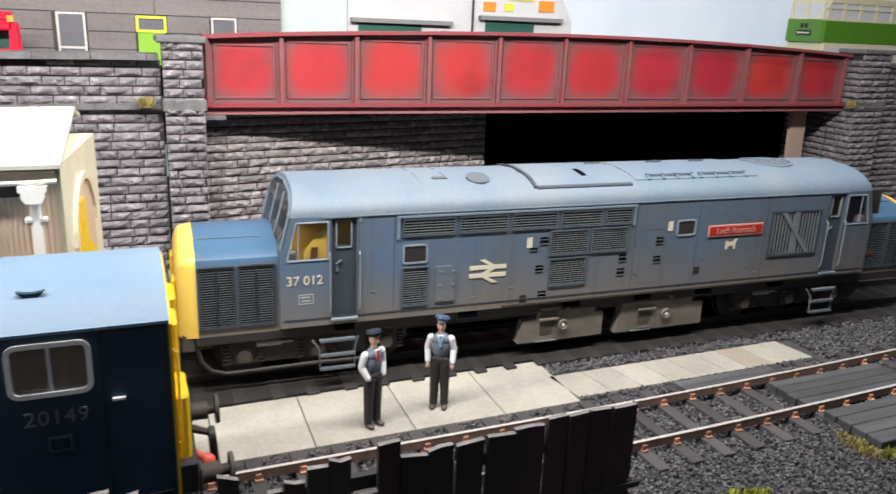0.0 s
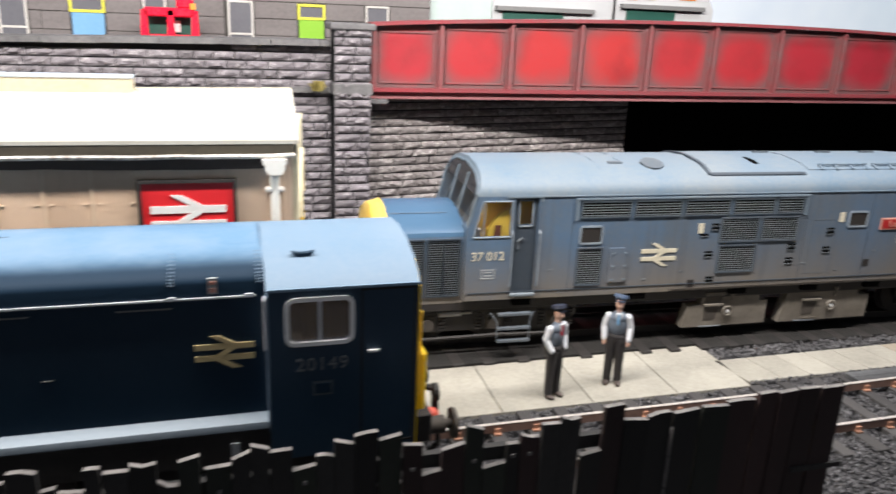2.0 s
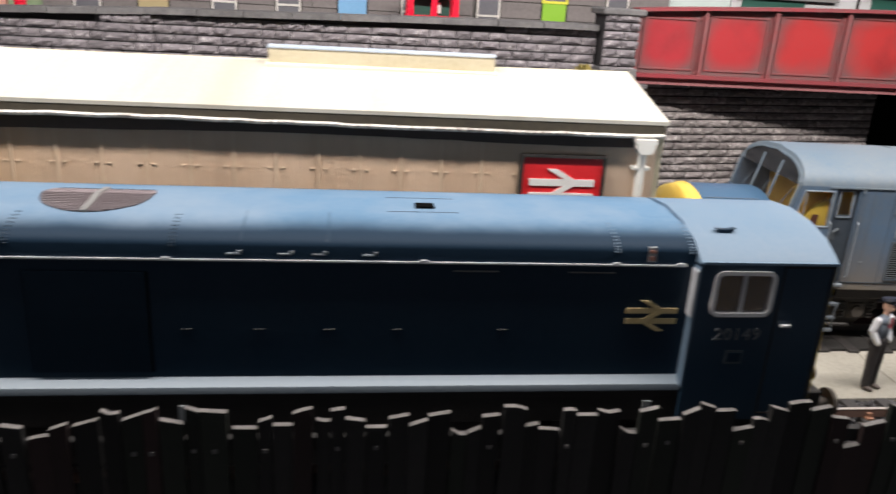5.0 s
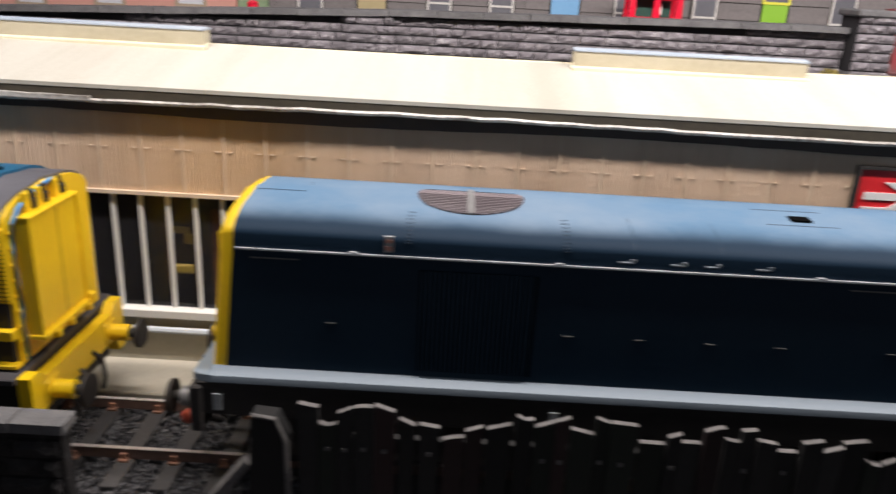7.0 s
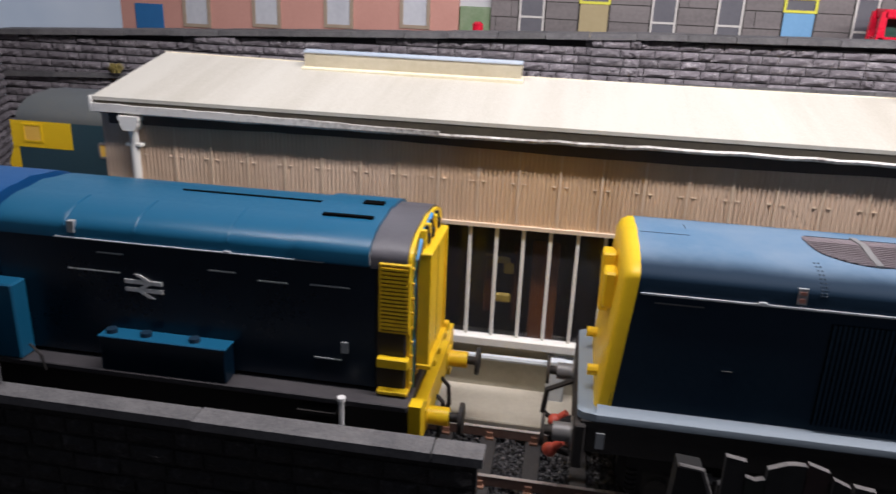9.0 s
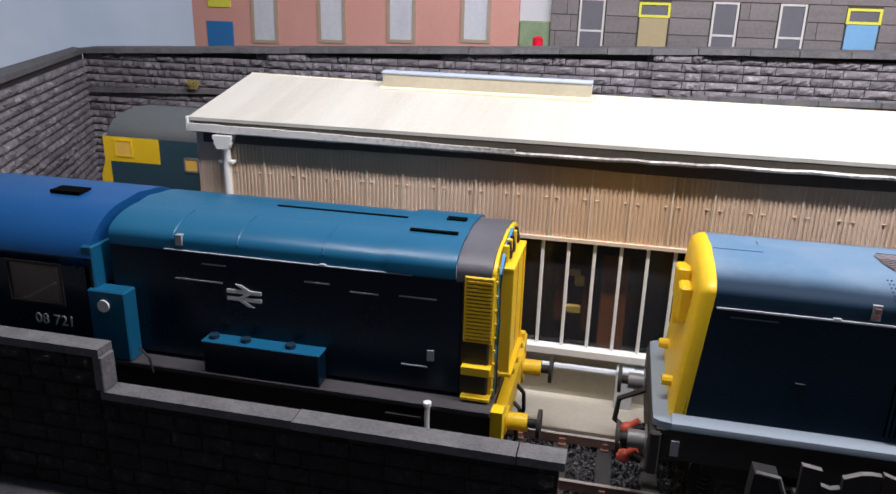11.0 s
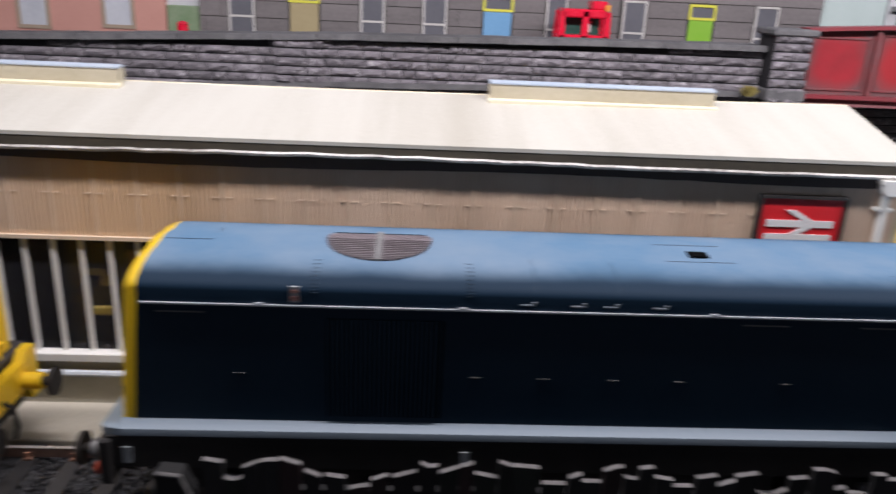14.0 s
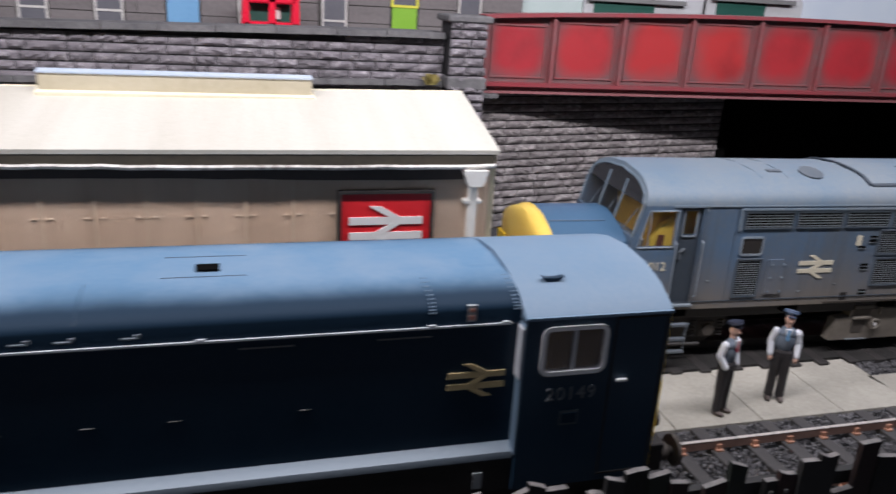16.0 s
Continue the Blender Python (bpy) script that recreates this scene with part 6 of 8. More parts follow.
bogie(loco20, -46, -4, C, 12.6, (-42, -25, -9))
bm = B()
pipe(bm, [(-170, C - 4, 12), (-174, C - 4, 9), (-173, C - 3, 4.5), (-170, C - 2, 3)], 0.7)
pipe(bm, [(-170, C + 5, 15), (-175, C + 5.5, 12), (-175.5, C + 5.5, 7), (-171, C + 5, 4)], 0.6)
part("brake_hose", bm, "black", loco20)
bm = B()
pipe(bm, [(3, C - 7, 20), (6.5, C - 7, 18.5), (7, C - 6.5, 12), (5, C - 6, 9)], 0.75)
pipe(bm, [(4, C - 8, 13), (7, C - 8, 12), (7.5, C - 7.5, 7), (5, C - 7, 4.5)], 0.55)
rod(bm, (6.0, C - 7.5, 18.2), (7.0, C - 7.5, 18.2), 1.7, 14)
part("brake_hose", bm, "black", loco20)
for x, y, z in ((5.4, C - 9.4, 14.6), (-173.6, C - 8.5, 7.6), (-173.0, C + 1.5, 7.6)):
    bm = B()
    bmesh.ops.create_icosphere(bm, subdivisions=2, radius=1.4, matrix=Matrix.Translation((x, y, z)))
    rod(bm, (x, y, z), (x - 2.2 * (1 if x > 0 else -1), y, z + 2), 0.8, 8)
    part("coupling", bm, "coupling_red", loco20, "red-painted hose coupling", smooth=50)
# cab
CX0, CX1, CH = -24.2, 0.2, 17.4
cabprof = [(y + C, z) for y, z in ((-CH, 13.8), (-CH, 44.0), (-CH + 1.2, 45.0), (-12.5, 47.1), (-7, 48.6), (0, 49.2), (7, 48.6), (12.5, 47.1), (CH - 1.2, 45.0), (CH, 44.0), (CH, 13.8))]
WX0, WX1, WZ0, WZ1 = -21.3, -10.9, 34.7, 42.3
cab = part("cab_side", holed(B(), CX0, CX1, 13.8, 44.2, WX0, WX1, WZ0, WZ1, C - CH, C - CH + 0.8), "cab20", loco20)
part("cab_side", holed(B(), CX0, CX1, 13.8, 44.2, WX0, WX1, WZ0, WZ1, C + CH - 0.8, C + CH), "cab20", loco20)
bm = B()
box(bm, CX0, CX0 + 0.8, C - CH + 0.8, C + CH - 0.8, 13.8, 44.2)
part("cab_bulkhead", bm, "blue20", loco20)
bm = B()
roofp = cabprof[1:-1]
prism(bm, roofp + [(C + CH - 0.6, 43.6), (C - CH + 0.6, 43.6)], "x", CX0 - 0.3, CX1 + 0.2)
part("cab_roof", bm, "roof20", loco20, "dusty pale blue cab roof", smooth=25)
bm = B()
box(bm, CX0, CX1 + 0.2, C - CH - 0.25, C - CH + 0.2, 43.8, 44.25)
part("cab_gutter", bm, "roof20", cab)
bm = B()
prism(bm, [(C + (y - C) * 0.965, z * 0.985) for y, z in cabprof], "x", CX1 - 0.4, CX1 + 0.5)
endp = part("cab_end", bm, "yellow", loco20, "yellow cab end with grey edging")
for y0, y1, z0, z1, d in ((-14.5, -5, 15, 30, 2.6), (-4, 4, 20, 43, 2.0), (-13, -6, 35, 42, 1.6)):
    bm = B()
    box(bm, CX1 + 0.3, CX1 + d, C + y0, C + y1, z0, z1, 0.5)
    part("end_door", bm, "yellow", endp)
bm = B()
pipe(bm, [(CX1 + 0.4, C - 15.4, 22), (CX1 + 1.1, C - 15.4, 22.6), (CX1 + 1.1, C - 15.4, 38), (CX1 + 0.4, C - 15.4, 38.6)], 0.22)
part("handrail", bm, "yellow_pale", endp)
bm = B()
round_ring(bm, WX0 - 0.4, WX1 + 0.4, WZ0 - 0.4, WZ1 + 0.4, 1.6, 0.75, C - CH - 0.35, C - CH + 0.9)
box(bm, (WX0 + WX1) / 2 - 0.25, (WX0 + WX1) / 2 + 0.25, C - CH - 0.2, C - CH + 0.5, WZ0, WZ1)
wf = part("cab_window", bm, "chrome", loco20, "bright metal window frame")
bm = B()
box(bm, WX0 + 0.2, WX1 - 0.2, C - CH + 0.25, C - CH + 0.35, WZ0 + 0.2, WZ1 - 0.2)
part("pane", bm, "glass_dirty", wf, "dusty cab pane")
bm = B()
box(bm, CX0 + 1, CX1 - 1, C - 3, C - 2.6, 20, 44)
box(bm, -18, -14, C - 12, C - 8, 30, 41, 0.6)
part("cab_interior", bm, "interior_tan", cab)
bm = B()
box(bm, CX0 + 1, CX1 - 1, C - CH + 1, C - 3, 19, 20.5)
part("cab_floor", bm, "brown", cab)
bm = B()
box(bm, -9.4, -9.15, C - CH - 0.12, C - CH + 0.1, 15, 43.6)
box(bm, -0.5, -0.25, C - CH - 0.12, C - CH + 0.1, 15, 43.6)
box(bm, -9.4, -0.3, C - CH - 0.1, C - CH + 0.1, 43.3, 43.6)
box(bm, -9.4, -0.3, C - CH - 0.1, C - CH + 0.1, 15, 15.3)
door20 = part("cab_door", bm, "black", loco20, "door outlined by dark gaps")
bm = B()
box(bm, -8.2, -6.4, C - CH - 0.5, C - CH, 32.4, 32.8)
part("door_handle", bm, "chrome", door20)
# pale plate over the dark bulkhead: the light on this face as colour
bm = B()
prism(bm, [(C - CH, 20.5), (C - HB, 20.5), (C - HB, 43), (C - CH, 43)], "x", CX0 - 0.35, CX0 - 0.02)
part("cab_front", bm, "roof20", loco20, "pale blue cab front beside the bonnet")
bm = B()
prism(bm, [(C - CH, 34.0), (C - HB - 0.1, 34.0), (C - HB - 0.1, 42.5), (C - CH, 42.5)], "x", CX0 - 0.7, CX0 - 0.3)
part("cab_front_window", bm, "net", loco20, "pale cab front window")
bm = B()
rod(bm, (-19.2, C - 10.8, 47.6), (-17.0, C - 10.8, 47.6), 0.5, 14)
prism(bm, [(-20.0, 48.35), (-19.2, 47.7), (-17.0, 47.7), (-16.2, 48.35), (-17.4, 48.1), (-18.8, 48.1)], "y", C - 11.4, C - 10.4)
part("roof_horn", bm, "blue20", loco20)
text_mesh("running_number", "20149", 3.2, "number_dim", loco20, (-15.8, C - CH - 0.1, 30.8), 0.1, "grey painted numerals", space=1.1)
bm = B()
box(bm, -17.3, -14.1, C - CH - 0.12, C - CH, 25.2, 27.8)
part("data_panel", bm, "faint", loco20)
bm = B()
box(bm, -17.0, -14.4, C - CH - 0.18, C - CH - 0.1, 25.6, 27.4)
part("data_field", bm, "blue20", loco20)
bm = B()
arrows(bm, -31.0, 33.4, 9.2, C - HB - 0.25, C - HB + 0.1)
part("double_arrow", bm, "arrow_gold", loco20, "dulled double arrow emblem")

# ---- small shunting loco (number 08 721) ----
loco08 = thing("diesel_shunter", (-252, C, 0), "bright blue diesel shunter with yellow radiator end", "locomotive")
SB = 14.3
cap8 = [(y + C, z) for y, z in profile(SB, 42.0, 43.8, 48.1, 12, 0.30)]
bm = B()
box(bm, -276.0, -205.0, C - SB + 0.05, C + SB - 0.05, 19.5, 42.0)
part("bonnet_side", bm, "blue08", loco08)
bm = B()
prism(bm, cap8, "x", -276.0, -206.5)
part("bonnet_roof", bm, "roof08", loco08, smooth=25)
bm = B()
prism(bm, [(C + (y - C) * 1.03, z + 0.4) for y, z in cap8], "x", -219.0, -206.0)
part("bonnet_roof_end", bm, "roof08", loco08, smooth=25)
bm = B()
prism(bm, [(C + (y - C) * 1.0, z - 0.1) for y, z in cap8], "x", -206.0, -199.6)
part("radiator_header", bm, "header", loco08, "dull grey radiator header", smooth=25)
for x in (-262.0, -248.5, -231.2):
    bm = B()
    pipe(bm, [(x, y, z) for y, z in cap8[2:13]], 0.22, 5)
    part("roof_strap", bm, "roof08", loco08, smooth=40)
for x0, x1, y0, y1, z0, z1 in ((-247, -218, 0.8, 1.3, 47.9, 48.25), (-216.8, -207.6, -6.6, -5.5, 47.2, 48.3), (-211.4, -207.6, 0.6, 2.6, 48.2, 48.75)):
    bm = B()
    box(bm, x0, x1, C + y0, C + y1, z0, z1)
    part("roof_slot", bm, "soot", loco08, "black slot")
bm = B()
box(bm, -264, -214.0, C - SB - 0.3, C - SB + 0.1, 42.12, 42.28)
for x in (-231.2,):
    box(bm, x - 0.6, x + 0.6, C - SB - 0.4, C - SB + 0.1, 42.15, 42.55)
part("cantrail_strip", bm, "white_line", loco08)
bm = B()
for x0, x1, z in ((-262, -252, 36.2), (-226, -220.5, 37.5), (-216.5, -209.5, 37.8), (-256, -251, 39.8), (-235, -230, 38.5), (-216, -211, 24.0)):
    box(bm, x0, x1, C - SB - 0.2, C - SB + 0.1, z, z + 0.22)
part("panel_edges", bm, "letter_grey", loco08, "bright panel edges")
for x, z in ((-260.5, 43.2), (-206.6, 42.6), (-210.4, 25.6)):
    bm = B()
    box(bm, x - 0.65, x + 0.65, C - SB - 0.3, C - SB + 1.2, z, z + 2.1)
    part("warning_plate", bm, "letter_grey", loco08)
bm = B()
arrows(bm, -247.5, 34.2, 7.2, C - SB - 0.25, C - SB)
part("double_arrow", bm, "sign_white", loco08, "white double arrow emblem")
bm = B()
box(bm, -314, -198.2, C - 18.2, C + 18.2, 17.4, 18.6, 0.2)
part("running_plate", bm, "deck08", loco08, "dusty dark running plate")
bm = B()
box(bm, -313, -198.5, C - 15.5, C + 15.5, 6, 17.4, 0.3)
part("frame", bm, "black", loco08)
for x in (-290, -262, -232):
    wheelset(loco08, x, C, 8.6)
bm = B()
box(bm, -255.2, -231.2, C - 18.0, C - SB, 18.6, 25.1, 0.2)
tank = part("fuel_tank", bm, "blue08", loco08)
# thin plate added so the tank's lit top shows in its colour
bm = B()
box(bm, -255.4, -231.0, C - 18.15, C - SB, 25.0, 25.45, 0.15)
part("tank_lid", bm, "roof08", tank, "tank top with its light painted as bright blue")
for x in (-253.5, -246.8, -237.5):
    bm = B()
    rod(bm, (x, C - 16.3, 25.3), (x, C - 16.3, 26.2), 1.0, 12)
    part("filler_cap", bm, "blue20", tank, smooth=40)
bm = B()
box(bm, -279.5, -271.2, C - 18.2, C - SB, 18.6, 33.4, 0.3)
box(bm, -280.5, -278.0, C - 17.2, C - 10, 33, 42, 0.3)
box2 = part("battery_box", bm, "roof08", loco08)
bm = B()
rod(bm, (-276.0, C - 18.5, 30.2), (-276.0, C - 18.1, 30.2), 1.3, 14)
part("round_emblem", bm, "sign_white", box2, smooth=40)
bm = B()
pipe(bm, [(-268.5, C - 19, 22.5), (-266.5, C - 19, 20.5), (-266.0, C - 19, 17.5)], 0.25)
part("hose", bm, "black", loco08)
bm = B()
rod(bm, (-209.8, C - 18.6, 8.0), (-209.8, C - 18.6, 18.9), 0.5, 8)
rod(bm, (-209.8, C - 18.6, 18.6), (-209.8, C - 18.6, 19.3), 0.8, 8)
part("grab_post", bm, "sign_white", loco08, "white-tipped grab post")
bm = B()
for z in (3.5, 9.5, 15):
    box(bm, -218, -211, C - 18.5, C - 14, z, z + 0.7)
part("steps", bm, "black", loco08)
# radiator end
bm = B()
box(bm, -204.4, -198.9, C - SB - 0.3, C - SB + 0.8, 30.4, 43.2, 0.2)
gr = part("side_grille", bm, "yellow", loco08, "yellow radiator side grille")
bm = B()
z = 31.2
while z < 42.5:
    box(bm, -203.9, -199.3, C - SB - 0.5, C - SB - 0.2, z, z + 0.42)
    z += 0.72
part("slats", bm, "yellow", gr)
bm = B()
box(bm, -203.9, -199.3, C - SB - 0.34, C - SB - 0.28, 30.9, 42.8)
part("grille_recess", bm, "ochre", gr)
bm = B()
for z in (19.0, 24.2):
    box(bm, -204.4, -198.9, C - SB - 1.4, C - SB + 0.8, z, z + (0.8 if z < 20 else 1.8), 0.15)
part("end_steps", bm, "yellow", loco08)
bm = B()
box(bm, -205.0, -199.6, C - SB, C + SB, 19.0, 42.3, 0.3)
part("radiator_block", bm, "black", loco08)
edge = [(C - 13.9, 19.2)] + [(C + (y - C) * 0.97, z - 0.5) for y, z in cap8 if z > 42.5] + [(C + 13.9, 19.2)]
bm = B()
prism(bm, edge, "x", -199.55, -198.9)
end_plate = part("end_plate", bm, "yellow", loco08, "yellow plate closing the bonnet end")
RY0, RY1 = C - 11.4, C + 4.8
bm = B()
box(bm, -198.95, -196.5, RY0, RY1, 23.6, 43.8, 0.25)
rad = part("radiator_front", bm, "yellow", loco08, "deep yellow radiator box with raised edges")
for y0, y1, z0, z1 in ((RY0 - 0.1, RY0 + 0.55, 23.4, 44.3), (RY1 - 0.55, RY1 + 0.1, 23.4, 44.3)):
    bm = B()
    box(bm, -198.9, -196.05, y0, y1, z0, z1, 0.12)
    part("radiator_edge", bm, "yellow", rad)
bm = B()
box(bm, -198.9, -196.0, RY0 - 0.15, RY1 + 0.15, 43.75, 44.4, 0.15)
part("radiator_lid", bm, "yellow", rad)
bm = B()
box(bm, -198.9, -195.6, RY0 - 0.4, RY1 + 0.6, 22.7, 23.6, 0.15)
for y in (RY0 + 3.2, RY0 + 8.0, RY1 - 1.6):
    box(bm, -196.6, -195.3, y, y + 1.3, 21.6, 22.9, 0.15)
box(bm, -197.0, -195.2, RY1 - 0.4, RY1 + 1.2, 22.6, 24.6, 0.2)
part("radiator_ledge", bm, "yellow", rad)
bm = B()
box(bm, -196.5, -196.44, C - 2.35, C - 2.2, 24.0, 43.6)
part("radiator_joint", bm, "ochre", rad)
for k in range(9):
    bm = B()
    z = 20.5 + 2.7 * k
    rod(bm, (-198.95, C - 13.2, z), (-198.5, C - 13.2, z), 0.3, 6)
    part("plate_bolt", bm, "yellow", end_plate)
for lift, out, r, mat, text in ((0.0, 0.0, 0.3, "cable_blue", "bright blue jumper cable"), (-0.5, 0.35, 0.16, "black", "thin black jumper cable")):
    bm = B()
    pipe(bm, [(-198.5 + out, C - 12.6, 19.6), (-198.3 + out, C - 12.9 + lift, 24), (-198.6 + out, C - 12.3, 29), (-198.3 + out, C - 12.8 + lift, 34.5), (-198.6 + out, C - 12.4, 40), (-198.4 + out, C - 12.2 + lift, 43.4), (-198.3 + out, C - 10.4, 45.4 + lift), (-198.5 + out, C - 7.2, 46.6 + lift), (-198.3 + out, C - 3.0, 47.4 + lift), (-198.7 + out, C + 1.5, 47.5)], r, 6)
    part("jumper_cable", bm, mat, loco08, text)
for y in (-9.2, -5.4, 0.2):
    bm = B()
    prism(bm, [(C + y, 44.4), (C + y + 1.7, 44.4), (C + y + 1.4, 47.5), (C + y + 0.3, 47.5)], "x", -198.6, -197.6)
    br = part("lamp_bracket", bm, "yellow", loco08)
    bm = B()
    box(bm, -198.2, -197.2, C + y + 1.9, C + y + 3.1, 44.6, 46.4, 0.2)
    rod(bm, (-197.7, C + y + 2.5, 46.3), (-197.9, C + y + 2.2, 47.8), 0.4, 6)
    part("lamp_socket", bm, "black", br)
bm = B()
prism(bm, [(C - 17.5, 7.6), (C - 14.6, 7.6), (C - 13.6, 10.8), (C + 13.6, 10.8), (C + 14.6, 7.6), (C + 17.5, 7.6), (C + 17.5, 18.4), (C + 14.5, 18.4), (C + 12.5, 16.6), (C - 12.5, 16.6), (C - 14.5, 18.4), (C - 17.5, 18.4)], "x", -198.2, -196.0)
part("buffer_beam", bm, "yellow", loco08, "yellow buffer beam")
rr = random.Random(4)
for k in range(3):
    y = C - 6.5 + k * 5
    bm = B()
    pipe(bm, [(-196, y, 12.5 + rr.uniform(-1, 0.5)), (-194.6, y + rr.uniform(-1, 1), 11), (-194.4, y + rr.uniform(-1.5, 1.5), 7.0), (-195.2, y + 1.0, 4.5)], 0.45)
    part("brake_hose", bm, "black", loco08)
buffer_pair(loco08, -196.0, 1, C, 13.4, 11.2, "yellow", length=6.6)
# cab
q08 = [(y + C, z) for y, z in profile(17.3, 37.5, 39.0, 48.6, 12, 0.25)]
bm = B()
prism(bm, q08, "x", -318, -278.4)
part("cab_roof", bm, "blue08cab", loco08, "brighter blue domed cab roof", smooth=25)
bm = B()
box(bm, -296, -289, C - 5, C - 1, 48.2, 48.9)
part("roof_slot", bm, "soot", loco08)
bm = B()
for x0, x1, z0, z1 in ((-316, -311, 18.6, 39.4), (-302, -298.5, 18.6, 39.4), (-285.5, -279.0, 18.6, 39.4), (-311, -302, 18.6, 28.5), (-298.5, -285.5, 18.6, 28.5), (-311, -302, 37.6, 39.4), (-298.5, -285.5, 37.6, 39.4)):
    box(bm, x0, x1, C - 17.3, C - 16.5, z0, z1)
box(bm, -316, -279, C + 16.5, C + 17.3, 18.6, 39.4)
box(bm, -280.0, -278.4, C - 17.3, C + 17.3, 18.6, 39.4)
box(bm, -316, -315, C - 17.3, C + 17.3, 18.6, 39.4)
part("cab_side", bm, "blue08", loco08)
for a, b in ((-311, -302), (-298.5, -285.5)):
    bm = B()
    frame_ring(bm, a, b, 28.5, 37.6, C - 17.45, C - 16.9, 0.5)
    w = part("cab_window", bm, "black", loco08)
    bm = B()
    box(bm, a + 0.4, b - 0.4, C - 16.9, C - 16.8, 29, 37.2)
    part("pane", bm, "glass_dirty", w)
bm = B()
for x in (-308, -291, -287):
    box(bm, x, x + 1.6, C - 13, C - 11, 24, 36.5, 0.3)
part("cab_fittings", bm, "net", loco08, "pale fittings inside the cab")
text_mesh("running_number", "08 721", 3.2, "letter_grey", loco08, (-288.5, C - 17.45, 25.2), 0.1, "grey painted numerals", space=1.05)

# ---- large weathered loco (number 37 012) ----
TURN37 = math.degrees(math.atan(-0.04))
loco37 = thing("diesel_locomotive", (5.0, 195.1, 0), "weathered blue-grey twin-nosed mainline diesel locomotive", "locomotive", turn=TURN37, local=True)
L, H, RK = 240.0, 17.6, 0.27
F = -H
body = profile(H, 14.2, 42.3, 49.6, 14, 0.25)
bm = B()
doors = ((36.9, 43.4), (196.6, 203.1))
windows37 = ((27.6, 35.6), (204.4, 212.4))
box(bm, 43.4, 196.6, F, F + 1.0, 14.2, 42.3)
for d0, d1, w0, w1, e0, e1, m in ((36.9, 43.4, 27.6, 35.9, 24.8, 36.9, 1), (196.6, 203.1, 204.1, 212.4, 203.1, 215.2, -1)):
    box(bm, e0, e1, F, F + 1.0, 14.2, 31.6)
    box(bm, d0, d1, F, F + 1.0, 14.2, 16.0)
    mx = (lambda x: x) if m > 0 else (lambda x: 240.0 - x)
    for pts in ([(24.8, 31.6), (26.2, 31.6), (28.4, 41.2), (26.7, 41.2), (24.9, 34.0)], [(26.7, 41.2), (36.9, 41.2), (36.9, 42.3), (27.0, 42.3)], [(35.9, 31.6), (36.9, 31.6), (36.9, 41.2), (35.9, 41.2)]):
        pts = [(mx(x), z) for x, z in pts]
        prism(bm, pts if m > 0 else pts[::-1], "y", F, F + 1.0)
prism(bm, [(24.8, 14.2), (215.2, 14.2), (215.2, 34.0), (213.2, 42.3), (26.8, 42.3), (24.8, 34.0)], "y", -F - 1.0, -F)
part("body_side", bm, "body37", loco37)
bm = B()


def rake(x, y, z, k):
    """The cab fronts lean back."""
    if k == 0:
        return (24.2 + RK * (z - 33) if z > 33 else 24.2, y, z)
    if k == 3:
        return (215.8 - RK * (z - 33) if z > 33 else 215.8, y, z)
    return (x, y, z)


top = [p for p in body if p[1] >= 42.29]
shell(bm, top, (24.2, 40.0, 200.0, 215.8), 0.0, rake)
part("roof", bm, "roof37", loco37, "grey-blue dusty roof", smooth=25)


def roof_arc(y):
    for (a, za), (b, zb) in zip(top, top[1:]):
        if a <= y <= b and b > a:
            return za + (zb - za) * (y - a) / (b - a)
    return 49.6


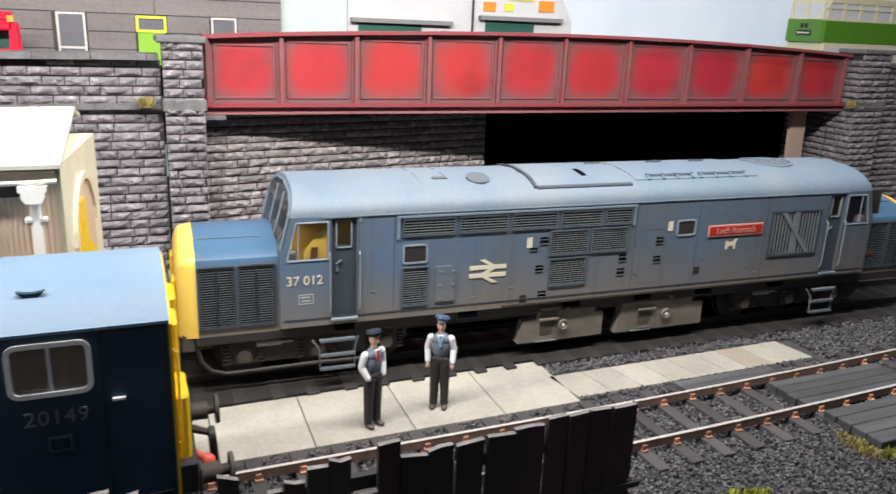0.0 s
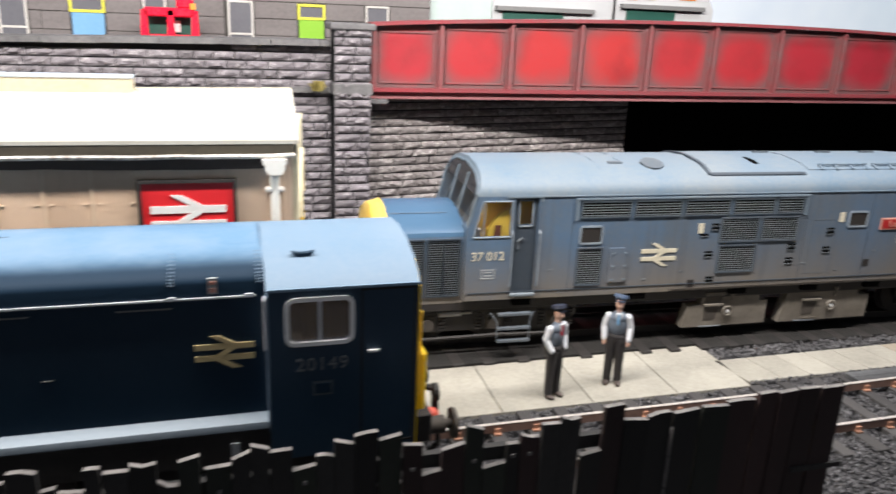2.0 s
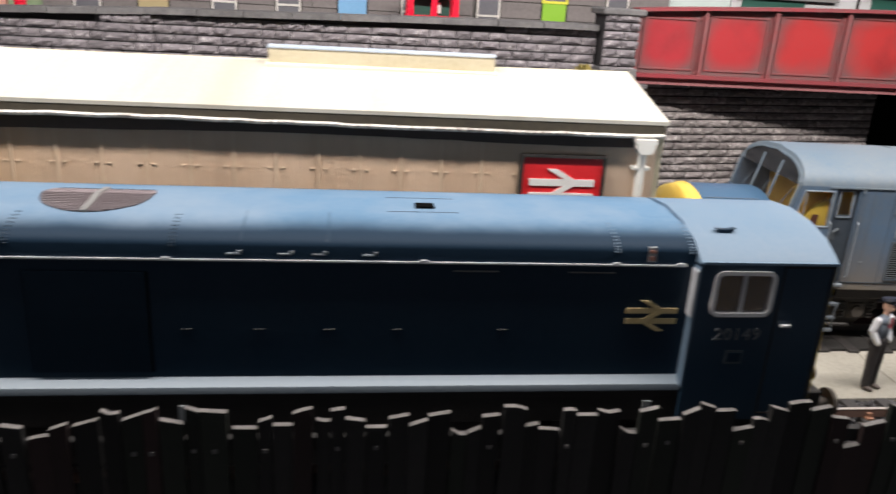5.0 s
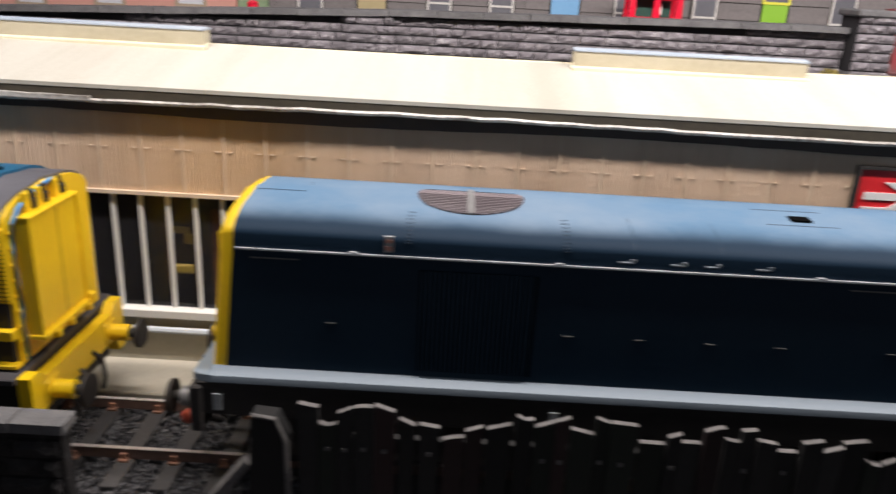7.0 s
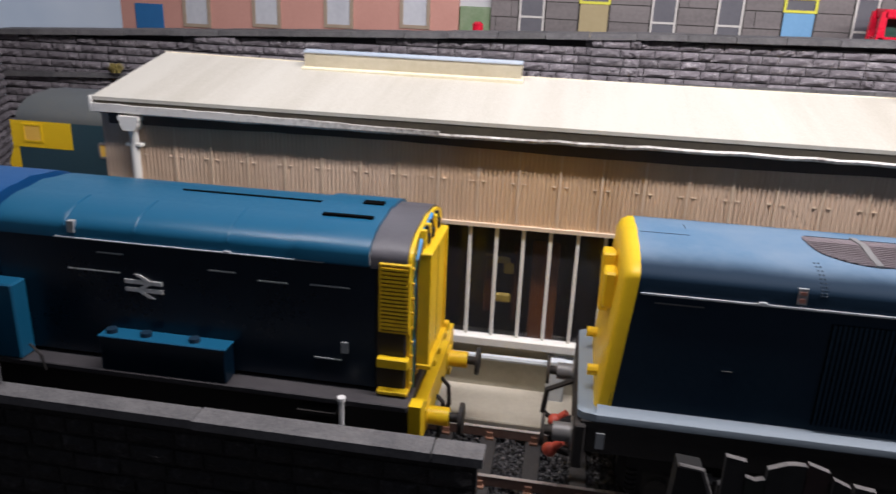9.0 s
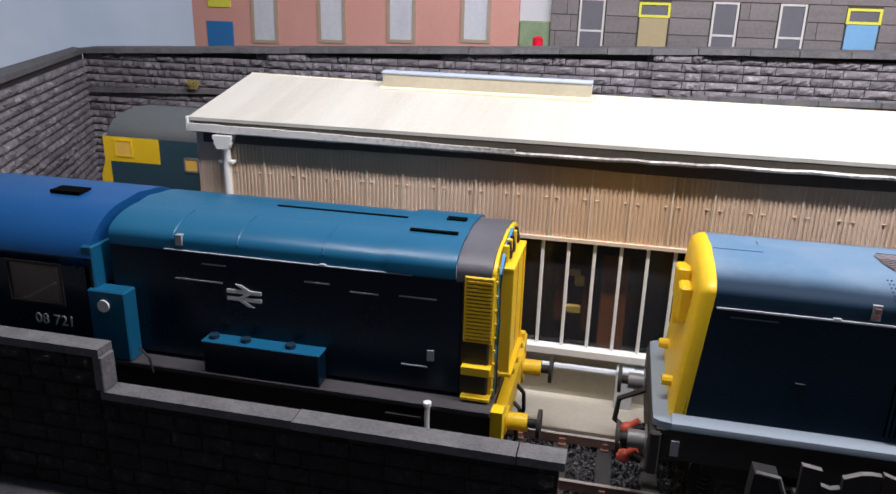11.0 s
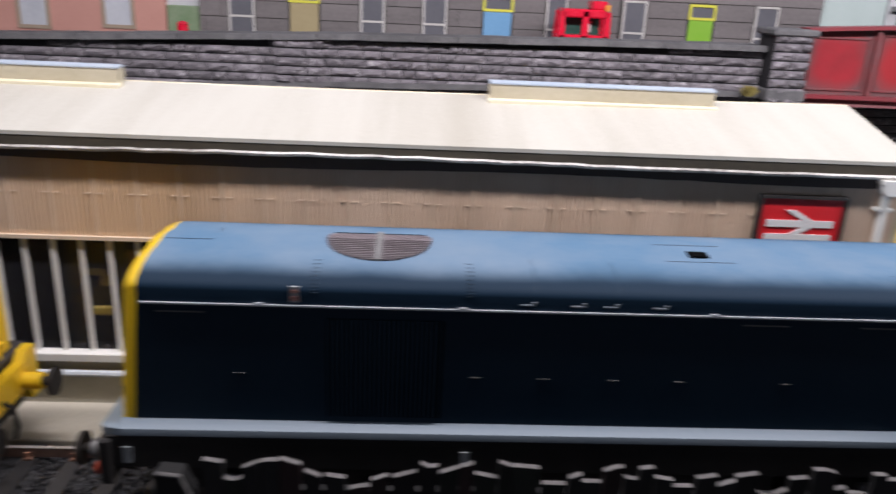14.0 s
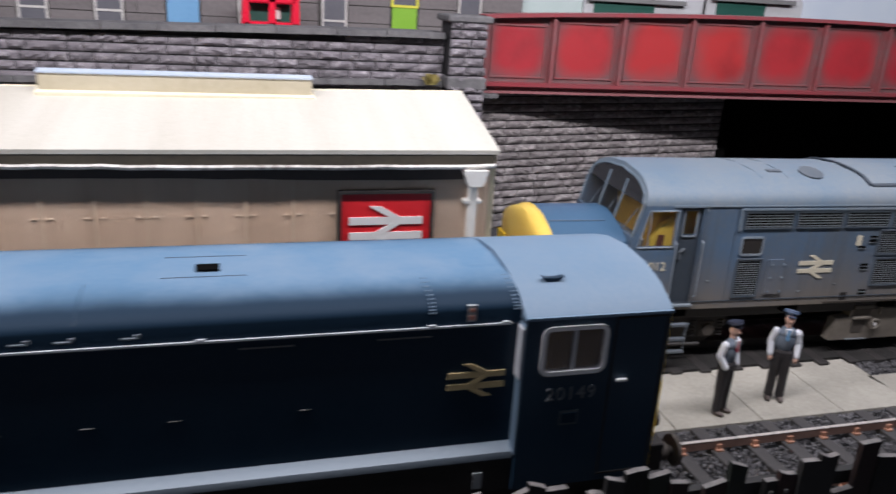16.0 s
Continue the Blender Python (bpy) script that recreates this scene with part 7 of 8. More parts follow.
for e, s in ((24.2, 1), (215.8, -1)):
    bm = B()
    prism(bm, [(e, 34.3), (e, 14.2), (e + s * 1.2, 14.2), (e + s * 1.2, 34.3)], "y", F + 0.02, -F - 0.02)
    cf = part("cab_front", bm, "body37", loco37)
    for y in (F + 0.7, -5.1, 5.1, -F - 0.7):
        bm = B()
        zt = 46.2 if abs(y) < 6 else 43.2
        rod(bm, (e + s * 0.3, y, 34.0), (e + s * (RK * (zt - 33) - 0.15), y, zt), 0.36, 8)
        part("screen_pillar", bm, "roof37", cf, smooth=40)
    brow = [(y, max(roof_arc(y) - 1.3, 43.2)) for y in np.linspace(-15.4, 15.4, 15)]
    bm = B()
    lay = lambda y, z, d: (e + s * (RK * (z - 33) - d), y, z)
    for d0, d1 in ((0.12, -0.3),):
        lo = [bm.verts.new(lay(y, z, d0)) for y, z in [(-15.4, 42.4)] + brow + [(15.4, 42.4)]]
        hi = [bm.verts.new(lay(y, z, d1)) for y, z in [(-15.4, 42.4)] + brow + [(15.4, 42.4)]]
        bm.faces.new(lo)
        bm.faces.new(hi[::-1])
        for i in range(len(lo)):
            j = (i + 1) % len(lo)
            bm.faces.new((lo[i], hi[i], hi[j], lo[j]))
    part("upper_screen", bm, "screen", cf, "dark glass following the brow")
    bm = B()
    pipe(bm, [lay(y, z, 0.15) for y, z in [(-16.4, 42.6)] + brow + [(16.4, 42.6)]], 0.3)
    part("screen_seal", bm, "roof37", cf, "pale seal round the curved screen")
    for y0, y1 in ((-16.4, -5.5), (-4.7, 4.7), (5.5, 16.4)):
        bm = B()
        prism(bm, [(e + s * 0.75, 34.3), (e + s * 0.6, 34.3), (e + s * 2.8, 43.0), (e + s * 2.95, 43.0)], "y", y0, y1)
        w = part("windscreen", bm, "glass", cf, "clear raked windscreen")
        bm = B()
        pipe(bm, [(e + s * 0.3, (y0 + y1) / 2, 34.4), (e + s * 2.8, y0 + 3, 40.5)], 0.16, 5)
        part("wiper", bm, "roof37", w)
    bm = B()
    xa, xb = sorted((e + s * 12.6, e + s * 12.0))
    box(bm, xa, xb, F + 1.2, -F - 1.2, 16, 42.2)
    part("cab_back_wall", bm, "interior_tan", loco37, "tan cab back wall")
    bm = B()
    xa, xb = sorted((e + s * 1.4, e + s * 4.4))
    box(bm, xa, xb, F + 1.4, -F - 1.4, 30, 33.6, 0.4)
    part("cab_desk", bm, "grey_metal", loco37, "grey control desk")
# noses
nprof = [(-15.9, 13.2), (-15.9, 31.4), (-15.5, 32.4), (-14.4, 33.3), (-10.5, 35.0), (-5, 36.6), (0, 37.1), (5, 36.6), (10.5, 35.0), (14.4, 33.3), (15.5, 32.4), (15.9, 31.4), (15.9, 13.2)]
for e, s in ((0.0, 1), (240.0, -1)):
    def taper(x, y, z, k):
        f = (0.74, 0.90, 0.97, 1.0, 1.0, 1.0)[k]
        g = (0.86, 0.95, 0.985, 1.0, 1.0, 1.02)[k]
        return (x + (s * 0.05 * max(z - 28, 0) if k < 2 else 0), y * f, 13.2 + (z - 13.2) * g)
    bm = B()
    shell(bm, nprof, [e + s * d for d in (0.0, 0.7, 1.8, 3.6, 4.2, 4.9)], 0.0, taper)
    ye = part("nose_end", bm, "yellow_nose", loco37, "bright yellow nose end", smooth=40)
    bm = B()
    box(bm, e - 0.6 * 1 if s > 0 else e - 0.3, e + 0.3 if s > 0 else e + 0.6, -13.5, -8, 15, 27.5, 0.3)
    part("nose_door", bm, "yellow", ye)
    bm = B()
    box(bm, e - 0.6 if s > 0 else e - 0.3, e + 0.3 if s > 0 else e + 0.6, 8, 13.5, 15, 27.5, 0.3)
    part("nose_door", bm, "yellow", ye)
    bm = B()
    for y in (-11.5, 11.5):
        rod(bm, (e - s * 0.9, y, 21), (e + s * 1, y, 21), 1.2, 12)
    part("marker_lamp", bm, "chrome", ye, smooth=40)
    bm = B()
    shell(bm, [(y, z) for y, z in nprof], [e + s * d for d in (4.9, 14, 24.4)], 0.0)
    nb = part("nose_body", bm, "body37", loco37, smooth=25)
    bm = B()
    prism(bm, [(y, z + 0.12) for y, z in nprof if z >= 31.39], "x", e + s * 4.95, e + s * 24.3)
    part("nose_top", bm, "nose_blue", loco37, "cleaner blue nose top", smooth=25)
    bm = B()
    pipe(bm, [(e + s * 6, -8.2, 35.95), (e + s * 21, -8.2, 35.95)], 0.14)
    part("nose_hinge", bm, "body37", nb)
    for a, b in ((5.6, 13.4), (14.8, 22.8)):
        x0, x1 = sorted((e + s * a, e + s * b))
        louvres(nb, x0, (x0 + x1) / 2 - 0.2, 15.6, 30.6, -15.95, 0.62, "grille37", "door37", w=0.4)
        louvres(nb, (x0 + x1) / 2 + 0.2, x1, 15.6, 30.6, -15.95, 0.62, "grille37", "door37", w=0.4)
# cab side windows, doors, handrails
for (w0, w1), (d0, d1), s in ((windows37[0], doors[0], 1), (windows37[1], doors[1], -1)):
    a, b = (26.0, 36.1) if s > 0 else (203.9, 214.0)
    lean = 2.3
    bm = B()
    pts = [(a, 31.5), (b, 31.5), (b, 41.0), (a + lean, 41.0)] if s > 0 else [(a, 31.5), (b, 31.5), (b - lean, 41.0), (a, 41.0)]
    for (xa, za), (xb, zb) in zip(pts, pts[1:] + pts[:1]):
        rod(bm, (xa, F - 0.05, za), (xb, F - 0.05, zb), 0.2, 6)
    rod(bm, (a + (2.6 if s > 0 else 6.0), F, 31.5), (a + (2.9 if s > 0 else 6.0), F, 41), 0.16, 6)
    w = part("cab_window", bm, "rail_pale", loco37, "pale-framed cab side window")
    bm = B()
    prism(bm, pts, "y", F + 0.25, F + 0.35)
    part("pane", bm, "glass", w)
    bm = B()
    box(bm, a + 1.5, b + 8, F + 3.4, F + 4.0, 18, 41.5)
    part("bulkhead", bm, "interior_tan" if s > 0 else "black", loco37, "tan cab bulkhead" if s > 0 else "dark cab bulkhead")
    bm = B()
    box(bm, a - 1, b + 7, F + 1.2, F + 4.6, 20, 21)
    part("cab_floor", bm, "brown", loco37)
    if s > 0:
        bm = B()
        prism(bm, [(a + 4, 24), (b + 0.4, 24), (b + 0.4, 39), (a + 7, 37), (a + 4.4, 33.2)], "y", F + 1.7, F + 3.0)
        part("cab_seat", bm, "yellow_pale", loco37, "yellow-tan seat back")
        bm = B()
        prism(bm, [(a + 5.2, 27), (a + 7.2, 27), (a + 7.8, 34.4), (a + 6.2, 34.4)], "y", F + 1.1, F + 1.6)
        part("cab_controls", bm, "brown", loco37)
    bm = holed(B(), d0 + 0.1, d1 - 0.1, 16.0, 41.9, d0 + 1.2, d1 - 1.2, 34.6, 41.0, F + 0.75, F + 1.3)
    dr = part("cab_door", bm, "door37", loco37)
    bm = B()
    round_ring(bm, d0 + 1.2, d1 - 1.2, 34.0, 41.2, 0.6, 0.3, F + 0.45, F + 1.0)
    part("door_window_frame", bm, "rail_pale", dr)
    bm = B()
    box(bm, d0 + 1.5, d1 - 1.5, F + 0.9, F + 1.0, 34.4, 40.9)
    part("pane", bm, "glass", dr)
    bm = B()
    pipe(bm, [(d0 + 1.4, F + 0.5, 30.0), (d0 + 2.6, F + 0.3, 31.0)], 0.35)
    box(bm, d0 + 1.2, d0 + 1.9, F + 0.4, F + 0.8, 28, 30.2)
    part("door_handle", bm, "grille37", dr)
    bm = B()
    for x in (d0 - 0.5, d1 + 0.5):
        pipe(bm, [(x, F - 0.1, 17.8), (x, F - 0.9, 18.4), (x, F - 0.9, 32.6), (x, F - 0.1, 33.2)], 0.18)
    part("handrail", bm, "rail_pale", loco37, "pale grey door handrail")
    bm = B()
    box(bm, d0 - 0.2, d1 + 0.2, F - 0.9, F + 0.6, 15.2, 16.0, 0.15)
    part("door_sill", bm, "roof37", loco37)
    bm = B()
    box(bm, d0 - 2.2, d1 + 1.0, F - 0.2, F + 0.3, 41.9, 42.4)
    box(bm, d1 + 0.5, d1 + 1.0, F - 0.2, F + 0.3, 40.8, 42.2)
    part("rain_strip", bm, "roof37", loco37)
    # footsteps
    c = d0 + 1.0 if s > 0 else d0 + 1.5
    bm = B()
    pipe(bm, [(c - 6.2, F - 1.0, 10.8), (c - 4.4, F - 1.4, 8.2), (c - 4.4, F - 1.6, 3.0), (c + 4.6, F - 1.6, 3.0), (c + 4.6, F - 1.4, 8.2), (c + 5.6, F - 1.0, 10.8)], 0.3)
    fs_rail = part("footstep_rail", bm, "grille37", loco37, "grey rail round the footsteps")
    for z in (3.0, 6.6, 10.6):
        bm = B()
        box(bm, c - 4.4, c + 4.6, F - 2.4, F - 1.0, z - 0.25, z + 0.35)
        part("footstep", bm, "grille37", fs_rail)
# body side fittings
for x0, x1 in ((55.4, 69.2), (70.8, 84.2), (85.8, 99.0), (100.6, 113.0), (114.6, 122.6)):
    louvres(loco37, x0, x1, 36.4, 40.4, F, 0.72, "slat37", "frame37", w=0.3)
bm = B()
box(bm, 53.6, 124.2, F - 0.6, F + 0.2, 41.1, 41.6)
for x in (54.0, 123.8):
    box(bm, x - 0.35, x + 0.35, F - 0.5, F + 0.1, 35.6, 41.4)
part("cantrail", bm, "roof37", loco37, "pale cantrail over the louvres")
louvres(loco37, 97.6, 109.0, 28.6, 35.0, F, 0.62, "slat37", "frame37", w=0.45)
louvres(loco37, 110.6, 121.8, 28.6, 35.0, F, 0.62, "slat37", "frame37", w=0.45)
louvres(loco37, 98.0, 109.0, 19.6, 27.0, F, 0.62, "slat37", "frame37", w=0.45)
louvres(loco37, 55.4, 62.0, 17.6, 27.6, F, 0.62, "slat37", "frame37", w=0.4)
for a, b, z0, z1 in ((55.6, 61.6, 29.2, 33.6), (139.2, 145.2, 31.8, 35.9)):
    bm = B()
    round_ring(bm, a - 0.4, b + 0.4, z0 - 0.4, z1 + 0.4, 0.9, 0.5, F - 0.3, F + 0.4)
    w = part("side_window", bm, "rail_pale", loco37, "small rounded window")
    bm = B()
    prism(bm, rounded(a, b, z0, z1, 0.5), "y", F - 0.08, F + 0.1)
    part("pane", bm, "window_dark", w)
bm = B()
prism(bm, [(64.4, 17.8), (70.0, 17.8), (70.0, 26.4), (68.8, 27.6), (64.4, 27.6)], "y", F - 0.45, F + 0.2)
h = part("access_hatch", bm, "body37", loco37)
bm = B()
for x in (65.6, 69.2):
    for z in (18.6, 22.5, 26.2):
        rod(bm, (x, F - 0.75, z), (x, F - 0.4, z), 0.28, 6)
part("hatch_bolts", bm, "roof37", h)
bm = B()
arrows(bm, 79.2, 25.2, 10.6, F - 0.2, F + 0.05)
part("double_arrow", bm, "arrow_cream", loco37, "cream double arrow emblem")
text_mesh("running_number", "37 012", 3.3, "arrow_cream", loco37, (30.2, F - 0.08, 26.3), 0.1, "cream painted numerals", space=1.0)
bm = B()
frame_ring(bm, 28.6, 32.4, 20.2, 22.8, F - 0.12, F, 0.25)
for z in (20.9, 21.8):
    box(bm, 29.3, 31.7, F - 0.12, F, z, z + 0.35)
part("data_panel", bm, "letter_grey", loco37)
bm = B()
box(bm, 150.2, 170.6, F - 0.4, F + 0.1, 30.4, 34.0, 0.15)
npl = part("nameplate", bm, "plate_edge", loco37, "red nameplate with raised edge")
bm = B()
box(bm, 150.7, 170.1, F - 0.46, F - 0.35, 30.9, 33.5)
part("plate_field", bm, "plate_red", npl)
text_mesh("plate_lettering", "Loch Rannoch", 2.7, "plate_edge", npl, (160.4, F - 0.5, 32.2), 0.12, "raised letters", space=0.95)
bm = B()
prism(bm, [(157.4, 26.2), (158.2, 26.2), (158.4, 27.2), (160.2, 27.2), (160.4, 26.2), (161.1, 26.2), (161.2, 28.4), (161.7, 29.4), (160.8, 29.2), (160.2, 28.6), (158.2, 28.5), (157.5, 29.0), (157.4, 28.0)], "y", F - 0.15, F)
part("white_emblem", bm, "arrow_cream", loco37, "small pale painted badge")
# radiator grille
g = louvres(loco37, 174.2, 192.6, 23.4, 36.6, F, 1.25, "slat37", "door37", vertical=True, w=0.7, label="large radiator grille with diagonal brace")
bm = B()
box(bm, 182.8, 184.2, F - 0.6, F - 0.1, 23.4, 36.6)
prism(bm, [(177.2, 36.6), (178.9, 36.6), (190.2, 23.4), (188.5, 23.4)], "y", F - 0.75, F - 0.3)
part("grille_brace", bm, "slat37", g)
for x, z in ((92.5, 30.5), (95.6, 33.4), (95.6, 32.2), (94.6, 25.4), (94.6, 24.4), (96.0, 17.8), (96.0, 16.8), (121.2, 26.8), (121.2, 25.6), (121.0, 22.6), (121.0, 21.4), (133.4, 31.2), (133.4, 30.0), (133.0, 25.5), (133.0, 24.4)):
    bm = B()
    box(bm, x - 1.2, x + 1.2, F - 0.2, F + 0.1, z - 0.3, z + 0.3)
    fh = part("foothold", bm, "soot", loco37)
    bm = B()
    box(bm, x - 1.25, x + 1.25, F - 0.32, F + 0.05, z - 0.42, z - 0.28)
    part("foothold_lip", bm, "slat37", fh)
for x, z in ((90.2, 16.2), (147.8, 20.2)):
    bm = B()
    box(bm, x - 1.0, x + 1.0, F - 0.12, F, z - 1.0, z + 1.2)
    part("socket_plate", bm, "window_dark", loco37)
for x, z in ((91.2, 32.4), (136.6, 34.6)):
    bm = B()
    box(bm, x - 0.8, x + 0.8, F - 0.18, F, z - 1.4, z + 1.4)
    part("warning_plate", bm, "arrow_cream", loco37)
part("panel_seam", frame_ring(B(), 127.0, 134.8, 17.8, 34.0, F - 0.06, F + 0.02, 0.12), "grille37", loco37)
part("panel_seam", frame_ring(B(), 96.8, 99.9, 29.5, 34.8, F - 0.06, F + 0.02, 0.12), "grille37", loco37)
bm = B()
box(bm, 84, 215, F - 0.35, F + 0.2, 14.6, 15.0)
part("sill_strip", bm, "grime_brown", loco37)
for x in (43.8, 53.0, 124.8, 146.6, 172.0, 195.8):
    bm = B()
    box(bm, x - 0.06, x + 0.06, F - 0.05, F + 0.02, 15.2, 42.0)
    part("plate_joint", bm, "door37", loco37)
bm = B()
box(bm, 44, 196, F - 0.28, F + 0.05, 42.05, 42.3)
part("gutter_strip", bm, "roof37", loco37, "thin rain strip under the roof")
bm = B()
box(bm, 25, 215, F - 0.22, F + 0.05, 16.2, 16.4)
part("waist_joint", bm, "door37", loco37)
bm = B()
for x in np.arange(45.5, 196, 3.1):
    rod(bm, (x, F - 0.12, 15.55), (x, F + 0.05, 15.55), 0.13, 5)
tagged(part("rivet_row", bm, "grille37", loco37), "row of small rivets along the sill", kind="stuff")
for x, z in ((47.5, 22.0), (50.5, 15.6), (75.5, 18.2), (86.5, 20.0), (126.0, 21.0), (137.5, 18.5), (150.0, 24.0), (166.5, 20.5), (170.0, 18.0)):
    bm = B()
    box(bm, x - 0.45, x + 0.45, F - 0.16, F + 0.05, z - 0.16, z + 0.16, 0.05)
    part("body_latch", bm, "slat37", loco37)
# roof fittings


def roof_z(y):
    for (a, za), (b, zb) in zip(top, top[1:]):
        if a <= y <= b:
            return za + (zb - za) * (y - a) / max(b - a, 1e-6)
    return 49.6


def roof_patch(name, x0, x1, ya, yb, lift, mat, label="", rim=True):
    bm = B()
    ys = np.linspace(ya, yb, 8)
    lo = [(y, roof_z(y) - 0.2) for y in ys]
    hi = [(y, roof_z(y) + lift) for y in ys]
    prism(bm, lo + hi[::-1], "x", x0, x1)
    return part(name, bm, mat, loco37, label)


roof_patch("roof_hatch", 93, 124, -14.0, 14.0, 0.35, "roof37", "large removable roof hatch")
roof_patch("hatch_edge", 93, 94, -14.6, 14, 0.6, "door37")
roof_patch("hatch_edge", 94, 124, -14.9, -14.2, 0.45, "door37")
roof_patch("exhaust_slot", 110, 111.6, -10, -4, 0.5, "soot")
roof_patch("roof_panel", 126, 170, -13, 13, 0.3, "roof37")
roof_patch("roof_seam", 62, 62.3, -15.5, 15, 0.15, "roof37")
roof_patch("roof_seam", 70, 70.3, -15.5, 15, 0.15, "roof37")
roof_patch("filler_ring", 66, 70, -8.5, -7.2, 0.4, "grille37")
bm = B()
rod(bm, (78.5, -9, roof_z(-9) - 0.2), (78.5, -9.2, roof_z(-9) + 0.5), 3.2, 18)
part("round_hatch", bm, "grille37", loco37, "round dark roof hatch", smooth=40)
bm = B()
for x0, x1 in ((130, 146.5), (148.5, 166)):
    pipe(bm, [(x0, -11.6, roof_z(-11.6) + 0.9), (x1, -11.6, roof_z(-11.6) + 0.9)], 0.32)
    for x in np.linspace(x0 + 0.6, x1 - 0.6, 4):
        pipe(bm, [(x, -11.6, roof_z(-11.6)), (x, -11.6, roof_z(-11.6) + 1.3)], 0.4)
        pipe(bm, [(x, -11.6, roof_z(-11.6) + 0.7), (x, -13.4, roof_z(-13.4) + 0.5)], 0.3)
part("roof_pipe", bm, "roof37", loco37, "pipe run with brackets along the roof")


def roof_ring(name, cx, cy, r0, r1, lift, mat, parent, label=""):
    """A ring or disc that follows the roof's curve."""
    bm = B()
    rows = []
    for r in (r0, r1):
        rows.append([[bm.verts.new((cx + r * math.cos(a), cy + r * math.sin(a), roof_z(cy + r * math.sin(a)) + h)) for a in np.linspace(0, 2 * math.pi, 33)[:-1]] for h in (-0.2, lift)])
    for i in range(32):
        j = (i + 1) % 32
        bm.faces.new((rows[0][1][i], rows[1][1][i], rows[1][1][j], rows[0][1][j]))
        bm.faces.new((rows[1][1][i], rows[1][0][i], rows[1][0][j], rows[1][1][j]))
        bm.faces.new((rows[0][0][i], rows[0][1][i], rows[0][1][j], rows[0][0][j]))
        bm.faces.new((rows[1][0][i], rows[0][0][i], rows[0][0][j], rows[1][0][j]))
    return part(name, bm, mat, parent, label, smooth=30)


fan = roof_ring("roof_fan", 185, 0.5, 7.4, 8.2, 0.45, "roof37", loco37, "round radiator fan grille")
roof_ring("fan_mesh", 185, 0.5, 0.6, 7.4, 0.1, "grille37", fan, "darker fan mesh")
roof_ring("fan_ring", 185, 0.5, 3.4, 3.9, 0.35, "roof37", fan)
bm = B()
ys = np.linspace(-6.8, 7.8, 16)
prism(bm, [(y, roof_z(y) - 0.1) for y in ys] + [(y, roof_z(y) + 0.5) for y in ys[::-1]], "x", 184.5, 185.5)
part("fan_bar", bm, "roof37", fan)
for x in (118, 140, 156):
    roof_patch("roof_lug", x, x + 5, 2, 3, 0.9, "grille37")
# underframe
bm = B()
box(bm, 4, 236, -15.8, 15.8, 10.8, 14.2, 0.3)
part("solebar", bm, "black", loco37)
for x in (38, 72, 104, 128, 150, 178):
    bm = B()
    box(bm, x, x + 5, -17.2, -15.6, 12.2, 14.1)
    part("step_recess", bm, "soot", loco37)
for a, b, notch, shelf in ((90.6, 118.0, 115.2, True), (122.6, 153.6, 149.6, False)):
    left = [(a + 6.0, 12.2), (a + 5.6, 8.7), (a + 1.4, 8.4)] if shelf else [(a + 2.6, 12.2), (a + 1.4, 8.0)]
    bm = B()
    prism(bm, [(a, 1.8), (b, 2.0), (b, 9.2), (notch, 9.3), (notch, 12.2)] + left, "y", -15.6, -12.6)
    tk = part("fuel_tank", bm, "tank_grey", loco37, "dusty pale grey fuel tank")
    p0 = a + (6.8 if shelf else 7.8)
    bm = B()
    prism(bm, [(p0, 3.9), (p0 + 3.6, 3.9), (p0 + 5.0, 8.3), (p0, 8.3)], "y", -15.72, -15.5)
    part("panel_recess", bm, "grime_brown", tk)
    bm = B()
    prism(bm, [(-15.5, 8.2), (-16.5, 8.4), (-16.5, 8.9), (-15.5, 9.1)], "x", p0 - 0.5, p0 + 5.6)
    part("panel_lip", bm, "tank_grey", tk)
    if shelf:
        bm = B()
        prism(bm, [(p0 - 0.4, 9.3), (p0 + 5.2, 9.3), (p0 + 5.6, 11.3), (p0 + 0.2, 11.3)], "y", -15.72, -15.5)
        part("panel_recess", bm, "grime_brown", tk)
    bm = B()
    prism(bm, [(-15.5, 11.3), (-16.4, 11.5), (-16.2, 12.3), (-15.5, 12.5)], "x", p0 - 0.4, p0 + 5.8) if shelf else box(bm, p0 - 0.3, p0 + 5.0, -15.9, -15.5, 2.4, 2.9)
    part("panel_top", bm, "tank_grey", tk)
    gx = p0 + (7.2 if shelf else 9.6)
    bm = B()
    ring = [(gx + 1.35 * math.cos(q), -16.3, 6.6 + 1.35 * math.sin(q)) for q in np.linspace(0, 2 * math.pi, 19)]
    pipe(bm, ring, 0.42, 6)
    rod(bm, (gx, -16.2, 6.6), (gx, -15.4, 6.6), 1.5, 18)
    gauge = part("tank_gauge", bm, "tank_grey", tk, "round gauge in a raised ring", smooth=40)
    bm = B()
    rod(bm, (gx, -16.5, 6.6), (gx, -16.1, 6.6), 0.5, 10)
    part("gauge_pin", bm, "chrome", gauge, smooth=40)
    bm = B()
    rod(bm, (gx + 1.2, -15.9, 9.6), (gx + 1.2, -15.9, 12.4), 0.4, 8)
    box(bm, gx + 0.5, gx + 2.0, -16.4, -15.5, 11.6, 12.3, 0.15)
    part("filler_pipe", bm, "tank_grey", tk)
    bm = B()
    box(bm, a + 5.5, a + 12.5, -15.95, -15.5, 1.75, 2.1, 0.08)
    part("tank_strap", bm, "slat37", tk)
bogie(loco37, 10, 58, 0, 13.0, (15.5, 34, 52), z1=12)
bogie(loco37, 166, 220, 0, 13.0, (171, 189, 208), z1=12)
